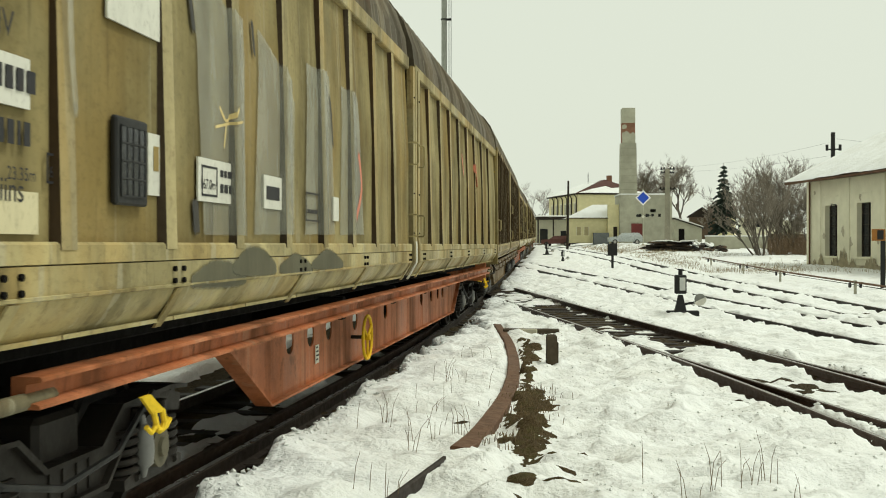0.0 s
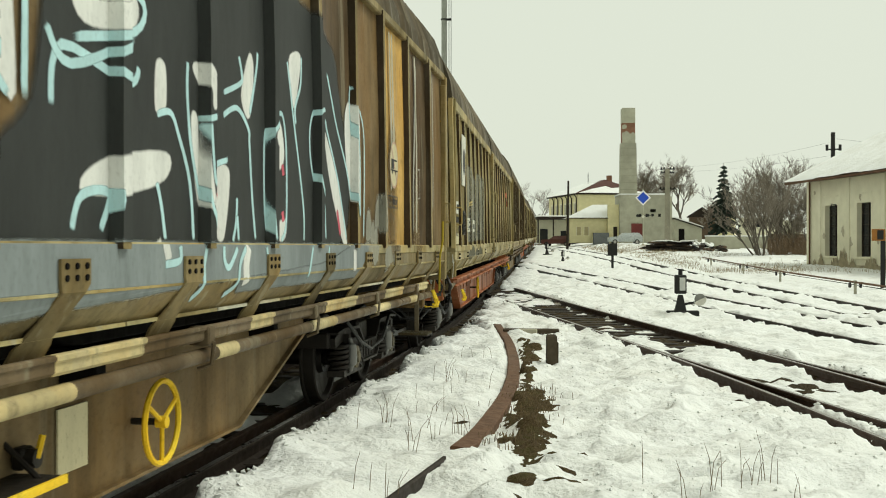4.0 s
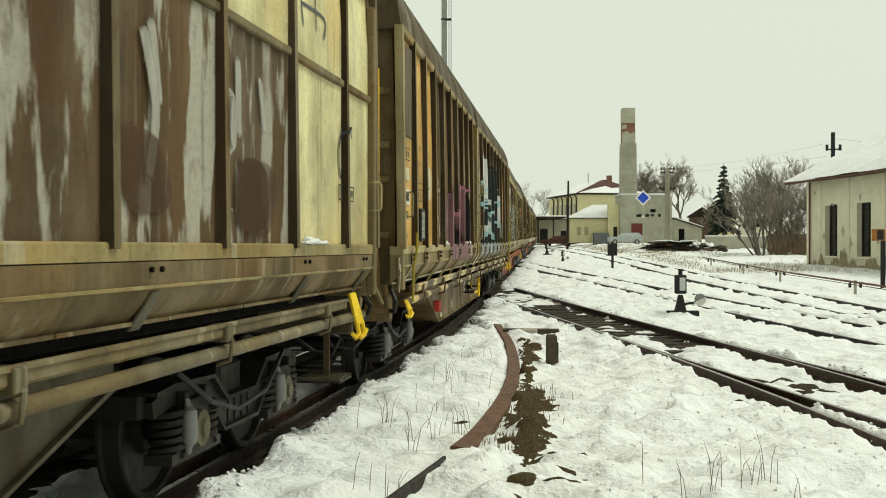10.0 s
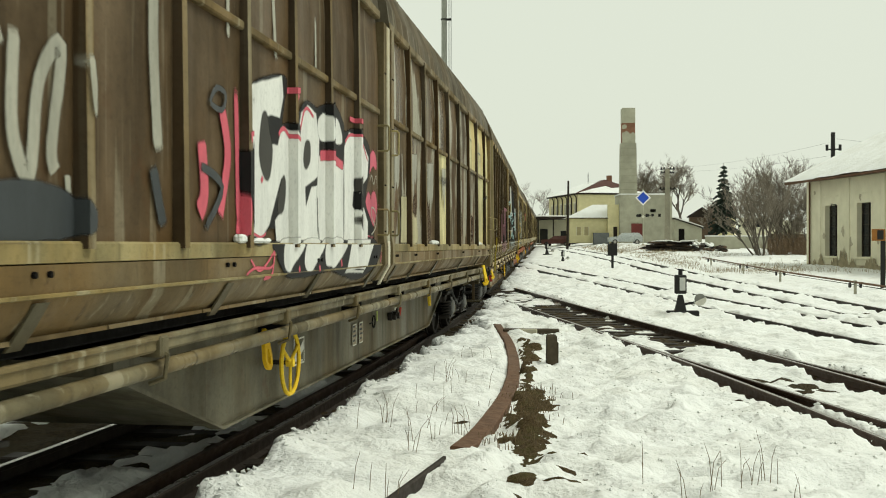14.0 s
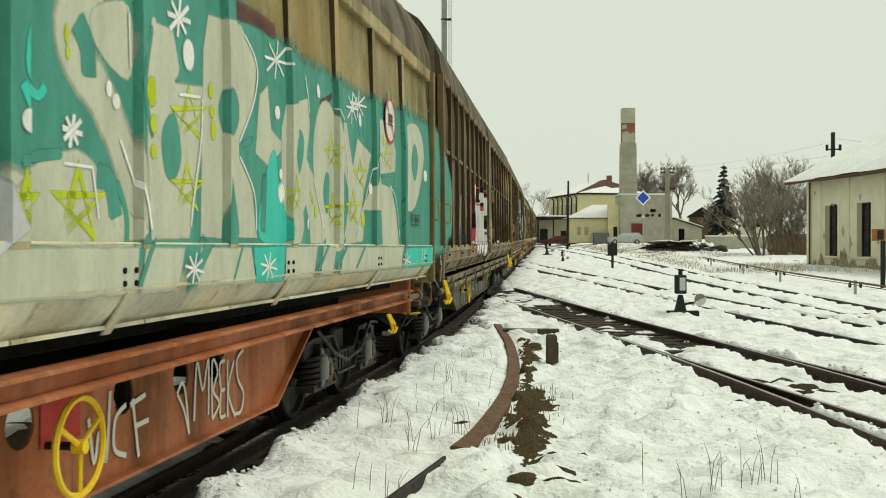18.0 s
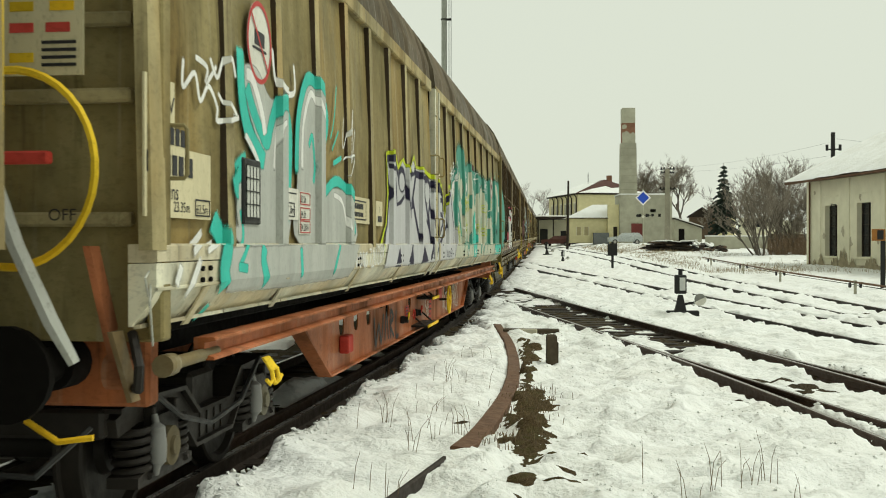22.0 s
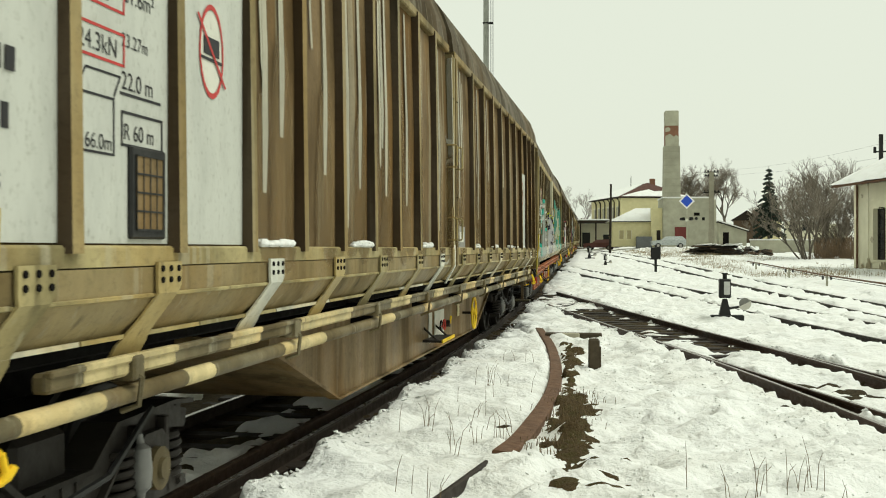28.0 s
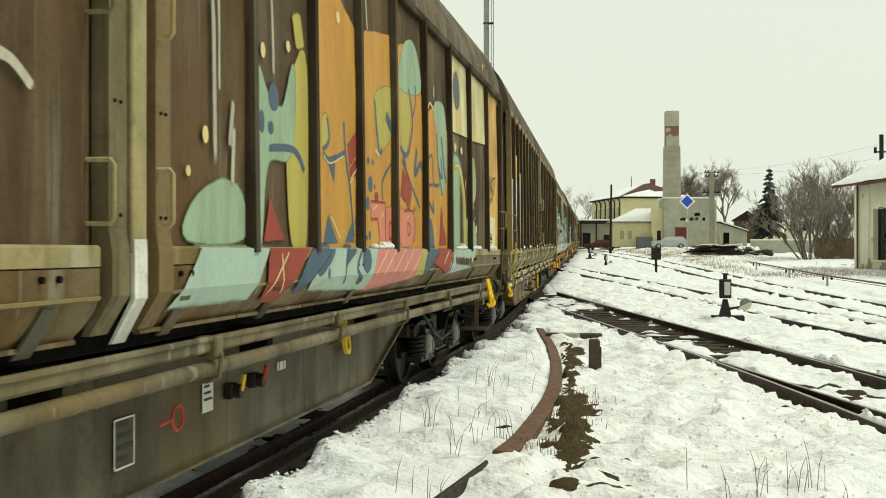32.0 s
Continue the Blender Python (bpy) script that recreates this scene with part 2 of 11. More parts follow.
# ---- mesh helpers ----
class Build:
    """Collects vertices and faces for one mesh."""

    def __init__(self):
        self.v, self.f = [], []

    def add(self, verts, faces):
        k = len(self.v)
        self.v += [tuple(p) for p in verts]
        self.f += [tuple(i + k for i in f) for f in faces]
        return self

    def box(self, x0, x1, y0, y1, z0, z1, c=0.0, m=None):
        """A box; c cuts its edges."""
        if c <= 0:
            vs = [(x, y, z) for z in (z0, z1) for y in (y0, y1) for x in (x0, x1)]
            fs = [(0, 2, 3, 1), (4, 5, 7, 6), (0, 1, 5, 4), (2, 6, 7, 3), (0, 4, 6, 2), (1, 3, 7, 5)]
        else:
            c = min(c, (x1 - x0) * 0.45, (y1 - y0) * 0.45, (z1 - z0) * 0.45)
            bm = bmesh.new()
            for sx, X in ((1, x0), (-1, x1)):
                for sy, Y in ((1, y0), (-1, y1)):
                    for sz, Z in ((1, z0), (-1, z1)):
                        bm.verts.new((X + sx * c, Y + sy * c, Z)), bm.verts.new((X + sx * c, Y, Z + sz * c)), bm.verts.new((X, Y + sy * c, Z + sz * c))
            bmesh.ops.convex_hull(bm, input=bm.verts)
            bm.verts.index_update()
            vs = [v.co.copy() for v in bm.verts]
            fs = [[v.index for v in f.verts] for f in bm.faces]
            bm.free()
        if m is not None:
            vs = [m @ Vector(p) for p in vs]
        return self.add(vs, fs)

    def tube(self, pts, r, n=8, caps=True):
        """A round bar along a polyline."""
        pts = [Vector(p) for p in pts]
        rings, up = [], None
        for i, p in enumerate(pts):
            d = (pts[min(i + 1, len(pts) - 1)] - pts[max(i - 1, 0)]).normalized()
            a = d.orthogonal().normalized() if up is None else (up - d * up.dot(d)).normalized()
            up = a
            b = d.cross(a)
            rr = r[i] if isinstance(r, (list, tuple)) else r
            rings.append([p + (a * math.cos(q * math.tau / n) + b * math.sin(q * math.tau / n)) * rr for q in range(n)])
        vs = [v for ring in rings for v in ring]
        fs = [(i * n + q, i * n + (q + 1) % n, (i + 1) * n + (q + 1) % n, (i + 1) * n + q) for i in range(len(pts) - 1) for q in range(n)]
        if caps:
            fs += [tuple(reversed(range(n))), tuple(range((len(pts) - 1) * n, len(pts) * n))]
        return self.add(vs, fs)

    def sweep(self, prof, y0, y1, x_z=True):
        """A closed (x, z) outline drawn along y."""
        n = len(prof)
        vs = [(x, y0, z) for x, z in prof] + [(x, y1, z) for x, z in prof]
        fs = [(i, (i + 1) % n, n + (i + 1) % n, n + i) for i in range(n)] + [tuple(range(n))[::-1], tuple(range(n, 2 * n))]
        return self.add(vs, fs)

    def plate(self, outline, x0, x1):
        """A (y, z) outline as a plate from x0 to x1."""
        n = len(outline)
        vs = [(x0, y, z) for y, z in outline] + [(x1, y, z) for y, z in outline]
        fs = [(i, (i + 1) % n, n + (i + 1) % n, n + i) for i in range(n)] + [tuple(range(n))[::-1], tuple(range(n, 2 * n))]
        return self.add(vs, fs)

    def disc(self, c, axis, r, depth, n=20):
        a = Vector(axis).normalized()
        return self.tube([Vector(c) - a * depth / 2, Vector(c) + a * depth / 2], r, n)

    def ring(self, c, axis, R, r, n=24, k=6):
        a = Vector(axis).normalized()
        u = a.orthogonal().normalized()
        w = a.cross(u)
        vs, fs = [], []
        for i in range(n):
            q = i * math.tau / n
            d = u * math.cos(q) + w * math.sin(q)
            for j in range(k):
                g = j * math.tau / k
                vs.append(Vector(c) + d * (R + r * math.cos(g)) + a * r * math.sin(g))
        for i in range(n):
            for j in range(k):
                fs.append((i * k + j, ((i + 1) % n) * k + j, ((i + 1) % n) * k + (j + 1) % k, i * k + (j + 1) % k))
        return self.add(vs, fs)

    def mesh(self, name, mat, smooth=False):
        me = bpy.data.meshes.new(name)
        me.from_pydata(self.v, [], self.f)
        bm = bmesh.new()
        bm.from_mesh(me)
        bmesh.ops.recalc_face_normals(bm, faces=bm.faces)
        bm.to_mesh(me)
        bm.free()
        me.materials.append(mat)
        if smooth:
            me.polygons.foreach_set("use_smooth", [True] * len(me.polygons))
            me.set_sharp_from_angle(angle=radians(40))
        return me


def part(name, b, mat, parent, label="", smooth=False, at=None):
    """One mesh object under a thing or a part. b: a Build or a ready mesh."""
    me = b.mesh(name, mat, smooth) if isinstance(b, Build) else b
    ob = new(name, me)
    ob.parent = parent
    if mat is not None and me.materials and me.materials[0] != mat:
        ob.material_slots[0].link = "OBJECT"
        ob.material_slots[0].material = mat
    if at is not None:
        ob.matrix_basis = at
    return tagged(ob, label)


def thing(name, label, category, m=None, group="", kind=""):
    ob = new(name)
    ob.empty_display_size = 0.2
    if m is not None:
        ob.matrix_basis = m
    return tagged(ob, label, category, group, kind)


# ---- the lie of the land ----
BEND0, BEND1, CURVE, LINE = 4.0, 29.71, 0.0023458, -3.663


def rise(y):
    """How much the line climbs by the distance y."""
    return 0.0 if y < 12 else (y - 12) ** 2 * 0.0003 if y < 30 else 0.0972 + 0.0108 * (y - 30)


def line_at(s):
    """The middle of the train's track at the length s: x, y, turn to the left."""
    u = min(max(s - BEND0, 0), BEND1 - BEND0)
    a, w = CURVE * u, max(s - BEND1, 0)
    return LINE - (1 - math.cos(a)) / CURVE - w * math.sin(a), min(s, BEND0) + math.sin(a) / CURVE + w * math.cos(a), a


def main_x(y):
    y = np.asarray(y, float)
    u = np.clip(y - BEND0, 0, BEND1 - BEND0)
    a = CURVE * u
    return LINE - (1 - np.cos(a)) / CURVE - np.maximum(y - BEND1, 0) * np.tan(a)


def branch_x(y):
    return 2.78 - 0.274 * (np.asarray(y, float) - 12.2)


def spur_x(y):
    d = 20 - np.asarray(y, float)
    return np.where(d > 0, 0.62 + 0.274 * d - 0.00425 * d * d, 0.62 + 0.274 * d)


def third_x(y):
    return 2.64 - 0.215 * (np.asarray(y, float) - 30.3)


def fourth_x(y):
    return 5.62 - 0.112 * (np.asarray(y, float) - 30.7)


def np_rise(y):
    y = np.asarray(y, float)
    return np.where(y < 12, 0, np.where(y < 30, (y - 12) ** 2 * 0.0003, 0.0972 + 0.0108 * (y - 30)))


def land(x, y):
    """The height of the level ground (of the rail tops) at x, y."""
    y = np.minimum(np.asarray(y, float), 260)
    side = np.clip((x - main_x(y) - 3) / 8, 0, 1)
    return np_rise(y) + 0.0088 * np.maximum(y - 45, 0) * side


def hash_noise(x, y, seed=0):
    """Smooth value noise on a unit grid, for whole arrays."""
    xi, yi = np.floor(x), np.floor(y)
    fx, fy = x - xi, y - yi
    fx, fy = fx * fx * (3 - 2 * fx), fy * fy * (3 - 2 * fy)

    def h(a, b):
        q = np.sin(a * 127.1 + b * 311.7 + seed * 74.7) * 43758.5453
        return q - np.floor(q)
    return (h(xi, yi) * (1 - fx) + h(xi + 1, yi) * fx) * (1 - fy) + (h(xi, yi + 1) * (1 - fx) + h(xi + 1, yi + 1) * fx) * fy - 0.5


def bumps(x, y, size, octaves=4, seed=0):
    t, a = 0, 1.0
    for k in range(octaves):
        t = t + a * hash_noise(x / size * 2 ** k + 17.3 * k, y / size * 2 ** k - 9.1 * k, seed + k)
        a *= 0.5
    return t


def smooth01(v):
    v = np.clip(v, 0, 1)
    return v * v * (3 - 2 * v)


def edge_x(y):
    """The line of the curved strip beside the hollow."""
    return np.interp(y, [7.6, 8.45, 9.5, 12.1, 14.9, 18.2, 21.7], [-1.27, -1.19, -1.12, -1.13, -1.33, -1.72, -2.27])


def snow_height(x, y):
    """The snow's surface, relative to the rail tops."""
    n1, n2, n3 = bumps(x, y, 1.6, 4, 3), bumps(x, y, 0.36, 2, 11), bumps(x, y, 0.9, 5, 23)
    fine = bumps(x, y, 0.45, 4, 57)
    shore = smooth01((edge_x(y) - x) / 0.15) * smooth01((40 - y) / 10)   # the smooth melted slope beside the main track
    crust = bumps(x, y, 0.22, 3, 77) * (1 - 0.85 * shore)
    trod = smooth01((x - edge_x(y) - 0.1) / 0.3) * smooth01((branch_x(y) - 0.6 - x) / 0.5) * smooth01((22 - y) / 4)
    h = -0.045 + 0.11 * n1 + 0.12 * n2 + trod * (0.03 - 0.05 * np.abs(bumps(x, y, 0.35, 3, 91)) + 0.06 * crust) + 0.08 * np.abs(crust) * smooth01((n3 + 0.05) / 0.15) - 0.008 + 0.05 * np.abs(n3)
    rag = 0.22 * n3
    lm = np.abs(x - main_x(y))
    h = np.where(x - main_x(y) > 0, h + 0.05 * smooth01((2.6 - lm) / 0.8), h)
    # far side cleared wider: bare ballast stands in for shade under the train
    h = h - 0.34 * smooth01((np.where(x < main_x(y), 1.75, 1.05) + rag * 1.1 - lm) / 0.16)
    h = h + (0.20 + 0.25 * n3) * smooth01((0.50 + rag * 0.7 - lm) / 0.25)
    lb = np.abs(x - branch_x(y)) * 0.964
    bare = smooth01((y - 17.5 + 6 * n3) / 2.5) * smooth01((40 - y) / 3)
    h = h - (0.05 + 0.10 * bare) * smooth01((0.70 - lb) / 0.1)
    for fx, k, y0, y1 in ((branch_x, 0.964, -5, 38), (spur_x, 0.97, -5, 19.5), (third_x, 0.977, 0, 75), (fourth_x, 0.994, 0, 170)):
        l = np.abs(np.abs(x - fx(y)) * k - 0.76)
        near = (y > y0) & (y < y1)
        h = np.where(near, h - 0.15 * smooth01((0.145 + 0.16 * rag - l) / 0.05), h)
    h = h - 0.20 * smooth01((1.35 + 2.2 * rag + 0.8 * fine - lm) / 0.2) * smooth01((y - 16) / 4) * (x > main_x(y))
    le = x - edge_x(y)
    h = np.where((np.abs(le) < 0.12) & (y > 8.2) & (y < 22), np.minimum(h, -0.035 + 0.03 * n2), h)
    tr = np.clip((y - 15) / 60, 0, 1) * np.clip((x - fourth_x(y) - 1.2) / 2, 0, 1)
    h = h - tr * np.maximum(0, 0.35 * n3 - 0.02)
    return h


def soil_height(x, y):
    """Soil that shows through the thin snow along the steel edging: a finger proud where it is bare."""
    mid = np.interp(y, [7.0, 8.5, 9.6, 11.1, 12.9, 14.7, 16.9, 18.4], [-0.55, -0.66, -0.71, -0.82, -0.97, -1.13, -1.28, -1.38])
    half = np.interp(y, [7.2, 8.0, 8.6, 9.6, 11.2, 12.4, 13.2, 14.6, 17.0, 18.2], [0.0, 0.06, 0.11, 0.17, 0.18, 0.09, 0.08, 0.12, 0.10, 0.0])
    a, c = bumps(x, y, 0.30, 4, 131), bumps(x, y, 0.09, 3, 147)
    m = half - np.abs(x - mid) + 0.20 * a + 0.13 * c
    m = np.minimum(m, (x - edge_x(y) - 0.13 + 0.1 * c) * 1.5)
    round_it = smooth01((y - 6.6) / 0.5) * smooth01((10.4 - y) / 1) * smooth01((0.55 - np.abs(x + 0.45)) / 0.3)
    fleck = 0.12 * (bumps(x * 0.5, y * 1.3, 0.13, 3, 163) - 0.40) * round_it - 0.12 * (1 - round_it)
    return snow_height(x, y) + np.clip(np.maximum(0.25 * m, fleck), -0.12, 0.014) + 0.012 * c


def earth_height(x, y):
    return -0.145 + 0.09 * bumps(x, y, 0.25, 4, 41)


def sheet(name, mat, xs, ys, fn, label, category):
    X, Y = np.meshgrid(xs, ys)
    Z = land(X, Y) + fn(X, Y)
    me = bpy.data.meshes.new(name)
    nx, ny = len(xs), len(ys)
    i = np.arange(nx * ny).reshape(ny, nx)
    faces = np.stack([i[:-1, :-1], i[:-1, 1:], i[1:, 1:], i[1:, :-1]], -1).reshape(-1, 4)
    me.from_pydata(np.stack([X, Y, Z], -1).reshape(-1, 3).tolist(), [], faces.tolist())
    me.polygons.foreach_set("use_smooth", [True] * len(me.polygons))
    me.materials.append(mat)
    return tagged(new(name, me), label, category, kind="structure")


def steps(*runs):
    """Grid lines: (from, to, step) runs joined."""
    out = []
    for a, b, d in runs:
        out += list(np.arange(a, b, d))
    return np.array(out + [runs[-1][1]])


sheet("snow", SNOW, steps((-900, -60, 60), (-60, -12, 3), (-12, -5.5, 0.5), (-5.5, -3, 0.12), (-3, 4.5, 0.055), (4.5, 7.5, 0.12), (7.5, 16, 0.25), (16, 60, 2), (60, 900, 60)),
      steps((-200, -20, 20), (-20, 0, 1), (0, 4, 0.25), (4, 14, 0.05), (14, 26, 0.075), (26, 50, 0.16), (50, 110, 0.6), (110, 260, 4), (260, 1800, 110)),
      snow_height, "thawing trodden snow with bare patches over the railway yard", "snow")
sheet("ground", EARTH, steps((-900, -60, 60), (-60, -12, 6), (-12, 8, 0.16), (8, 60, 2), (60, 900, 60)),
      steps((-200, -20, 20), (-20, 0, 1), (0, 40, 0.16), (40, 110, 0.8), (110, 260, 5), (260, 1800, 110)),
      earth_height, "dark wet ballast and earth under the snow", "ground")
sheet("bare_soil", MOSS, steps((-1.75, 0.25, 0.03)), steps((6.4, 18.6, 0.045)), soil_height, "brown mossy soil showing through the snow by the edging", "soil")


# ---- tracks ----
def rail_mesh(path, name, body, head_w=0.068, top=True):
    """A flat-bottom rail drawn along a list of (x, y, z of its top)."""
    prof = [(-0.062, -0.150), (0.062, -0.150), (0.062, -0.138), (0.012, -0.118), (0.010, -0.045), (head_w / 2, -0.034), (head_w / 2, -0.008),
            (head_w / 2 - 0.010, 0), (-head_w / 2 + 0.010, 0), (-head_w / 2, -0.008), (-head_w / 2, -0.034), (-0.010, -0.045), (-0.012, -0.118), (-0.062, -0.138)]
    n, vs, fs = len(prof), [], []
    for i, p in enumerate(path):
        q0, q1 = Vector(path[max(i - 1, 0)]), Vector(path[min(i + 1, len(path) - 1)])
        d = (q1 - q0).normalized()
        r = Vector((d.y, -d.x, 0)).normalized()
        vs += [Vector(p) + r * a + Vector((0, 0, b)) for a, b in prof]
    for i in range(len(path) - 1):
        fs += [(i * n + k, i * n + (k + 1) % n, (i + 1) * n + (k + 1) % n, (i + 1) * n + k) for k in range(n)]
    fs += [tuple(range(n))[::-1], tuple(range((len(path) - 1) * n, len(path) * n))]
    b = Build().add(vs, fs)
    me = b.mesh(name, body)
    me.materials.append(SHINE)
    if top:
        for k in range(len(path) - 1):
            me.polygons[k * n + 7].material_index = 1
    return me


def track(name, label, fx, y0, y1, sides=(-0.7535, 0.7535), step=1.0, body=RAILM, shine=True, sleepers=None, lift=0.0):
    t = thing(name, label, "railway track", kind="structure")
    ys = np.arange(y0, y1 + 0.01, step)
    for sd in sides:
        pts = []
        for y in ys:
            sl = float(fx(y + 0.1) - fx(y - 0.1)) / 0.2
            k = 1 / math.hypot(1, sl)
            x = float(fx(y)) + sd * k
            yy = y - sd * sl * k
            pts.append((x, yy, float(land(x, yy)) + lift))
        part("rail", rail_mesh(pts, "rail", body, top=shine), None, t)
    if sleepers:
        b = Build().box(-1.3, 1.3, -0.125, 0.125, -0.30, -0.125, 0.015)
        me = b.mesh("sleeper", WOODD)
        for y in np.arange(sleepers[0], sleepers[1], 0.62):
            sl = math.atan(float(fx(y + 0.1) - fx(y - 0.1)) / 0.2)
            x = float(fx(y))
            part("sleeper", me, None, t, at=Matrix.Translation((x, y, float(land(x, y)))) @ Matrix.Rotation(-sl + random.uniform(-0.02, 0.02), 4, "Z"))
    return t


track("railway_track", "main track with bright-worn rails under the train", main_x, -14, 170, step=2.0, body=RAILD, sleepers=(-6, 40))
track("guard_rail", "rusty inner guard rail beside the main running rail", main_x, -14, 34, sides=(0.50,), step=2.0, shine=False, lift=-0.015)
track("branch_track", "rusty branch track that runs into the main line", branch_x, -4, 37, step=1.0, sleepers=(15, 37))
track("spur_track", "rusty spur track parting from the branch", spur_x, -4, 19.5, step=0.75)
track("third_track", "rusty siding track half buried in snow", third_x, 2, 72, step=2.0, body=RAILD)
track("fourth_track", "far siding track half buried in snow", fourth_x, 2, 170, step=3.0, body=RAILD)


# ---- the train ----
HALF = 11.65                      # half the length over buffers
MID, TAIL, HEAD = 12.75, 22.75, 0.6   # seam and body ends, behind the front coupling plane
WALL, RIB, SILL = 1.450, 1.520, 1.495   # half widths
MESHES = {}


def shared(key, make, mat, smooth=False):
    """Meshes that wagons have in common are built once."""
    if key not in MESHES:
        MESHES[key] = make().mesh(key.split("|")[0], mat, smooth)
    return MESHES[key]


def panel_build(w, z0, z1, eave_in):
    """One bay of a side wall: a sheet slightly hollow between its ribs, leaning in above the shoulder."""
    b = Build()
    xs = [(WALL + 0.004, -w / 2), (WALL - 0.006, -w / 4), (WALL - 0.009, 0), (WALL - 0.006, w / 4), (WALL + 0.004, w / 2)]
    n = len(xs)
    zs = [(z0, 0), ((z0 + z1) / 2, 0), (z1, -eave_in)]
    vs = [(x + dx, y, z) for z, dx in zs for x, y in xs] + [(x - 0.05 + dx, y, z) for z, dx in zs for x, y in xs]
    fs = []
    for r in range(2):
        for k in range(n - 1):
            i = r * n + k
            fs.append((i, i + 1, i + n + 1, i + n))
            fs.append((i + 3 * n, i + 3 * n + n, i + 3 * n + n + 1, i + 3 * n + 1))
    return b.add(vs, fs)


def rib_build(z0, z1, wide, eave_in, out):
    b = Build()
    p = [(WALL - 0.01, -wide * 0.60), (WALL + out, -wide / 2), (WALL + out, wide / 2), (WALL - 0.01, wide * 0.60)]
    vs = [(x, y, z0) for x, y in p] + [(x - eave_in, y, z1) for x, y in p]
    return b.add(vs, [(0, 1, 5, 4), (1, 2, 6, 5), (2, 3, 7, 6), (3, 0, 4, 7), (3, 2, 1, 0), (4, 5, 6, 7)])


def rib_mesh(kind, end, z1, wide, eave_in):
    """A rib whose flanks are darker than its face, with shade and grime in the colour."""
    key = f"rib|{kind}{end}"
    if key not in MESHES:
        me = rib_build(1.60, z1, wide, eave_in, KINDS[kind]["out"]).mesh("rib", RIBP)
        me.materials.append(DARKRIB)
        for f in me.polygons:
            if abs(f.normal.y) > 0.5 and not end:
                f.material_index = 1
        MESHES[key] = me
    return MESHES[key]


def side_profile(u, z, ribs, wide, eave, eave_in, out):
    """How far out the painted skin lies at u, z."""
    if z < 1.624:
        if z > 1.41:
            return SILL
        return SILL - 0.42 * (1.41 - z) - 1.6 * (1.41 - z) ** 2
    lean = eave_in * max(0, (z - (1.63 + eave) / 2) / ((eave - 1.63) / 2))
    d = min((abs(u - r) for r in ribs), default=9)
    e = wide * 0.5
    x = WALL + out + (0.003 - out) * (0 if d < e else min(1, (d - e) / (wide * 0.1)))
    return x - lean


def wheelset_build():
    b = Build()
    b.disc((0, 0, 0), (1, 0, 0), 0.085, 2.1, 12)
    for s in (-1, 1):
        prof = [(0.675, 0.10), (0.675, 0.30), (0.672, 0.40), (0.665, 0.490), (0.690, 0.495), (0.700, 0.468), (0.800, 0.458), (0.812, 0.445), (0.812, 0.405), (0.765, 0.385), (0.745, 0.30), (0.745, 0.17), (0.80, 0.15), (0.80, 0.10)]
        n, k = 36, len(prof)
        vs = [(s * x, r * math.cos(q * math.tau / n), r * math.sin(q * math.tau / n)) for q in range(n) for x, r in prof]
        fs = [(q * k + i, q * k + i + 1, ((q + 1) % n) * k + i + 1, ((q + 1) % n) * k + i) for q in range(n) for i in range(k - 1)]
        b.add(vs, fs)
        b.add([(s * 0.805, 0.10 * math.cos(q * math.tau / 8), 0.10 * math.sin(q * math.tau / 8)) for q in range(8)], [tuple(range(8))])
    return b


def coil_build(turns=5, r=0.095, wire=0.021, h=0.26):
    pts = [(r * math.cos(a), r * math.sin(a), h * a / (turns * math.tau)) for a in np.linspace(0, turns * math.tau, turns * 14)]
    return Build().tube(pts, wire, 6)


def bogie_frame_build():
    """A cast two-axle freight bogie frame: dropped side beams, headstocks, centre beam."""
    b = Build()
    for s in (-1, 1):
        x0, x1 = sorted((s * 0.93, s * 1.05))
        top = [(-1.45, 0.70), (-1.2, 0.76), (-0.55, 0.74), (-0.3, 0.56), (0.3, 0.56), (0.55, 0.74), (1.2, 0.76), (1.45, 0.70)]
        low = [(1.42, 0.60), (1.15, 0.64), (0.60, 0.60), (0.34, 0.38), (-0.34, 0.38), (-0.60, 0.60), (-1.15, 0.64), (-1.42, 0.60)]
        b.plate(top + low, x0, x1)
        b.plate([(-1.46, 0.76), (-1.2, 0.785), (-0.53, 0.765), (-0.28, 0.585), (0.28, 0.585), (0.53, 0.765), (1.2, 0.785), (1.46, 0.76),
                 (1.46, 0.735), (1.2, 0.76), (0.55, 0.74), (0.3, 0.56), (-0.3, 0.56), (-0.55, 0.74), (-1.2, 0.76), (-1.46, 0.735)], min(s * 0.90, s * 1.09), max(s * 0.90, s * 1.09))
        b.plate([(-0.6, 0.60), (-0.34, 0.38), (0.34, 0.38), (0.6, 0.60), (0.6, 0.575), (0.35, 0.355), (-0.35, 0.355), (-0.6, 0.575)], min(s * 0.90, s * 1.09), max(s * 0.90, s * 1.09))
        for y in (-0.2, -0.07, 0.07, 0.2):
            b.box(*sorted((s * 1.045, s * 1.06)), y - 0.008, y + 0.008, 0.39, 0.56)
    b.box(-1.0, 1.0, -0.22, 0.22, 0.45, 0.80, 0.03)
    for y in (-1.45, 1.45):
        b.box(-1.0, 1.0, y - 0.05, y + 0.05, 0.60, 0.76, 0.02)
    return b


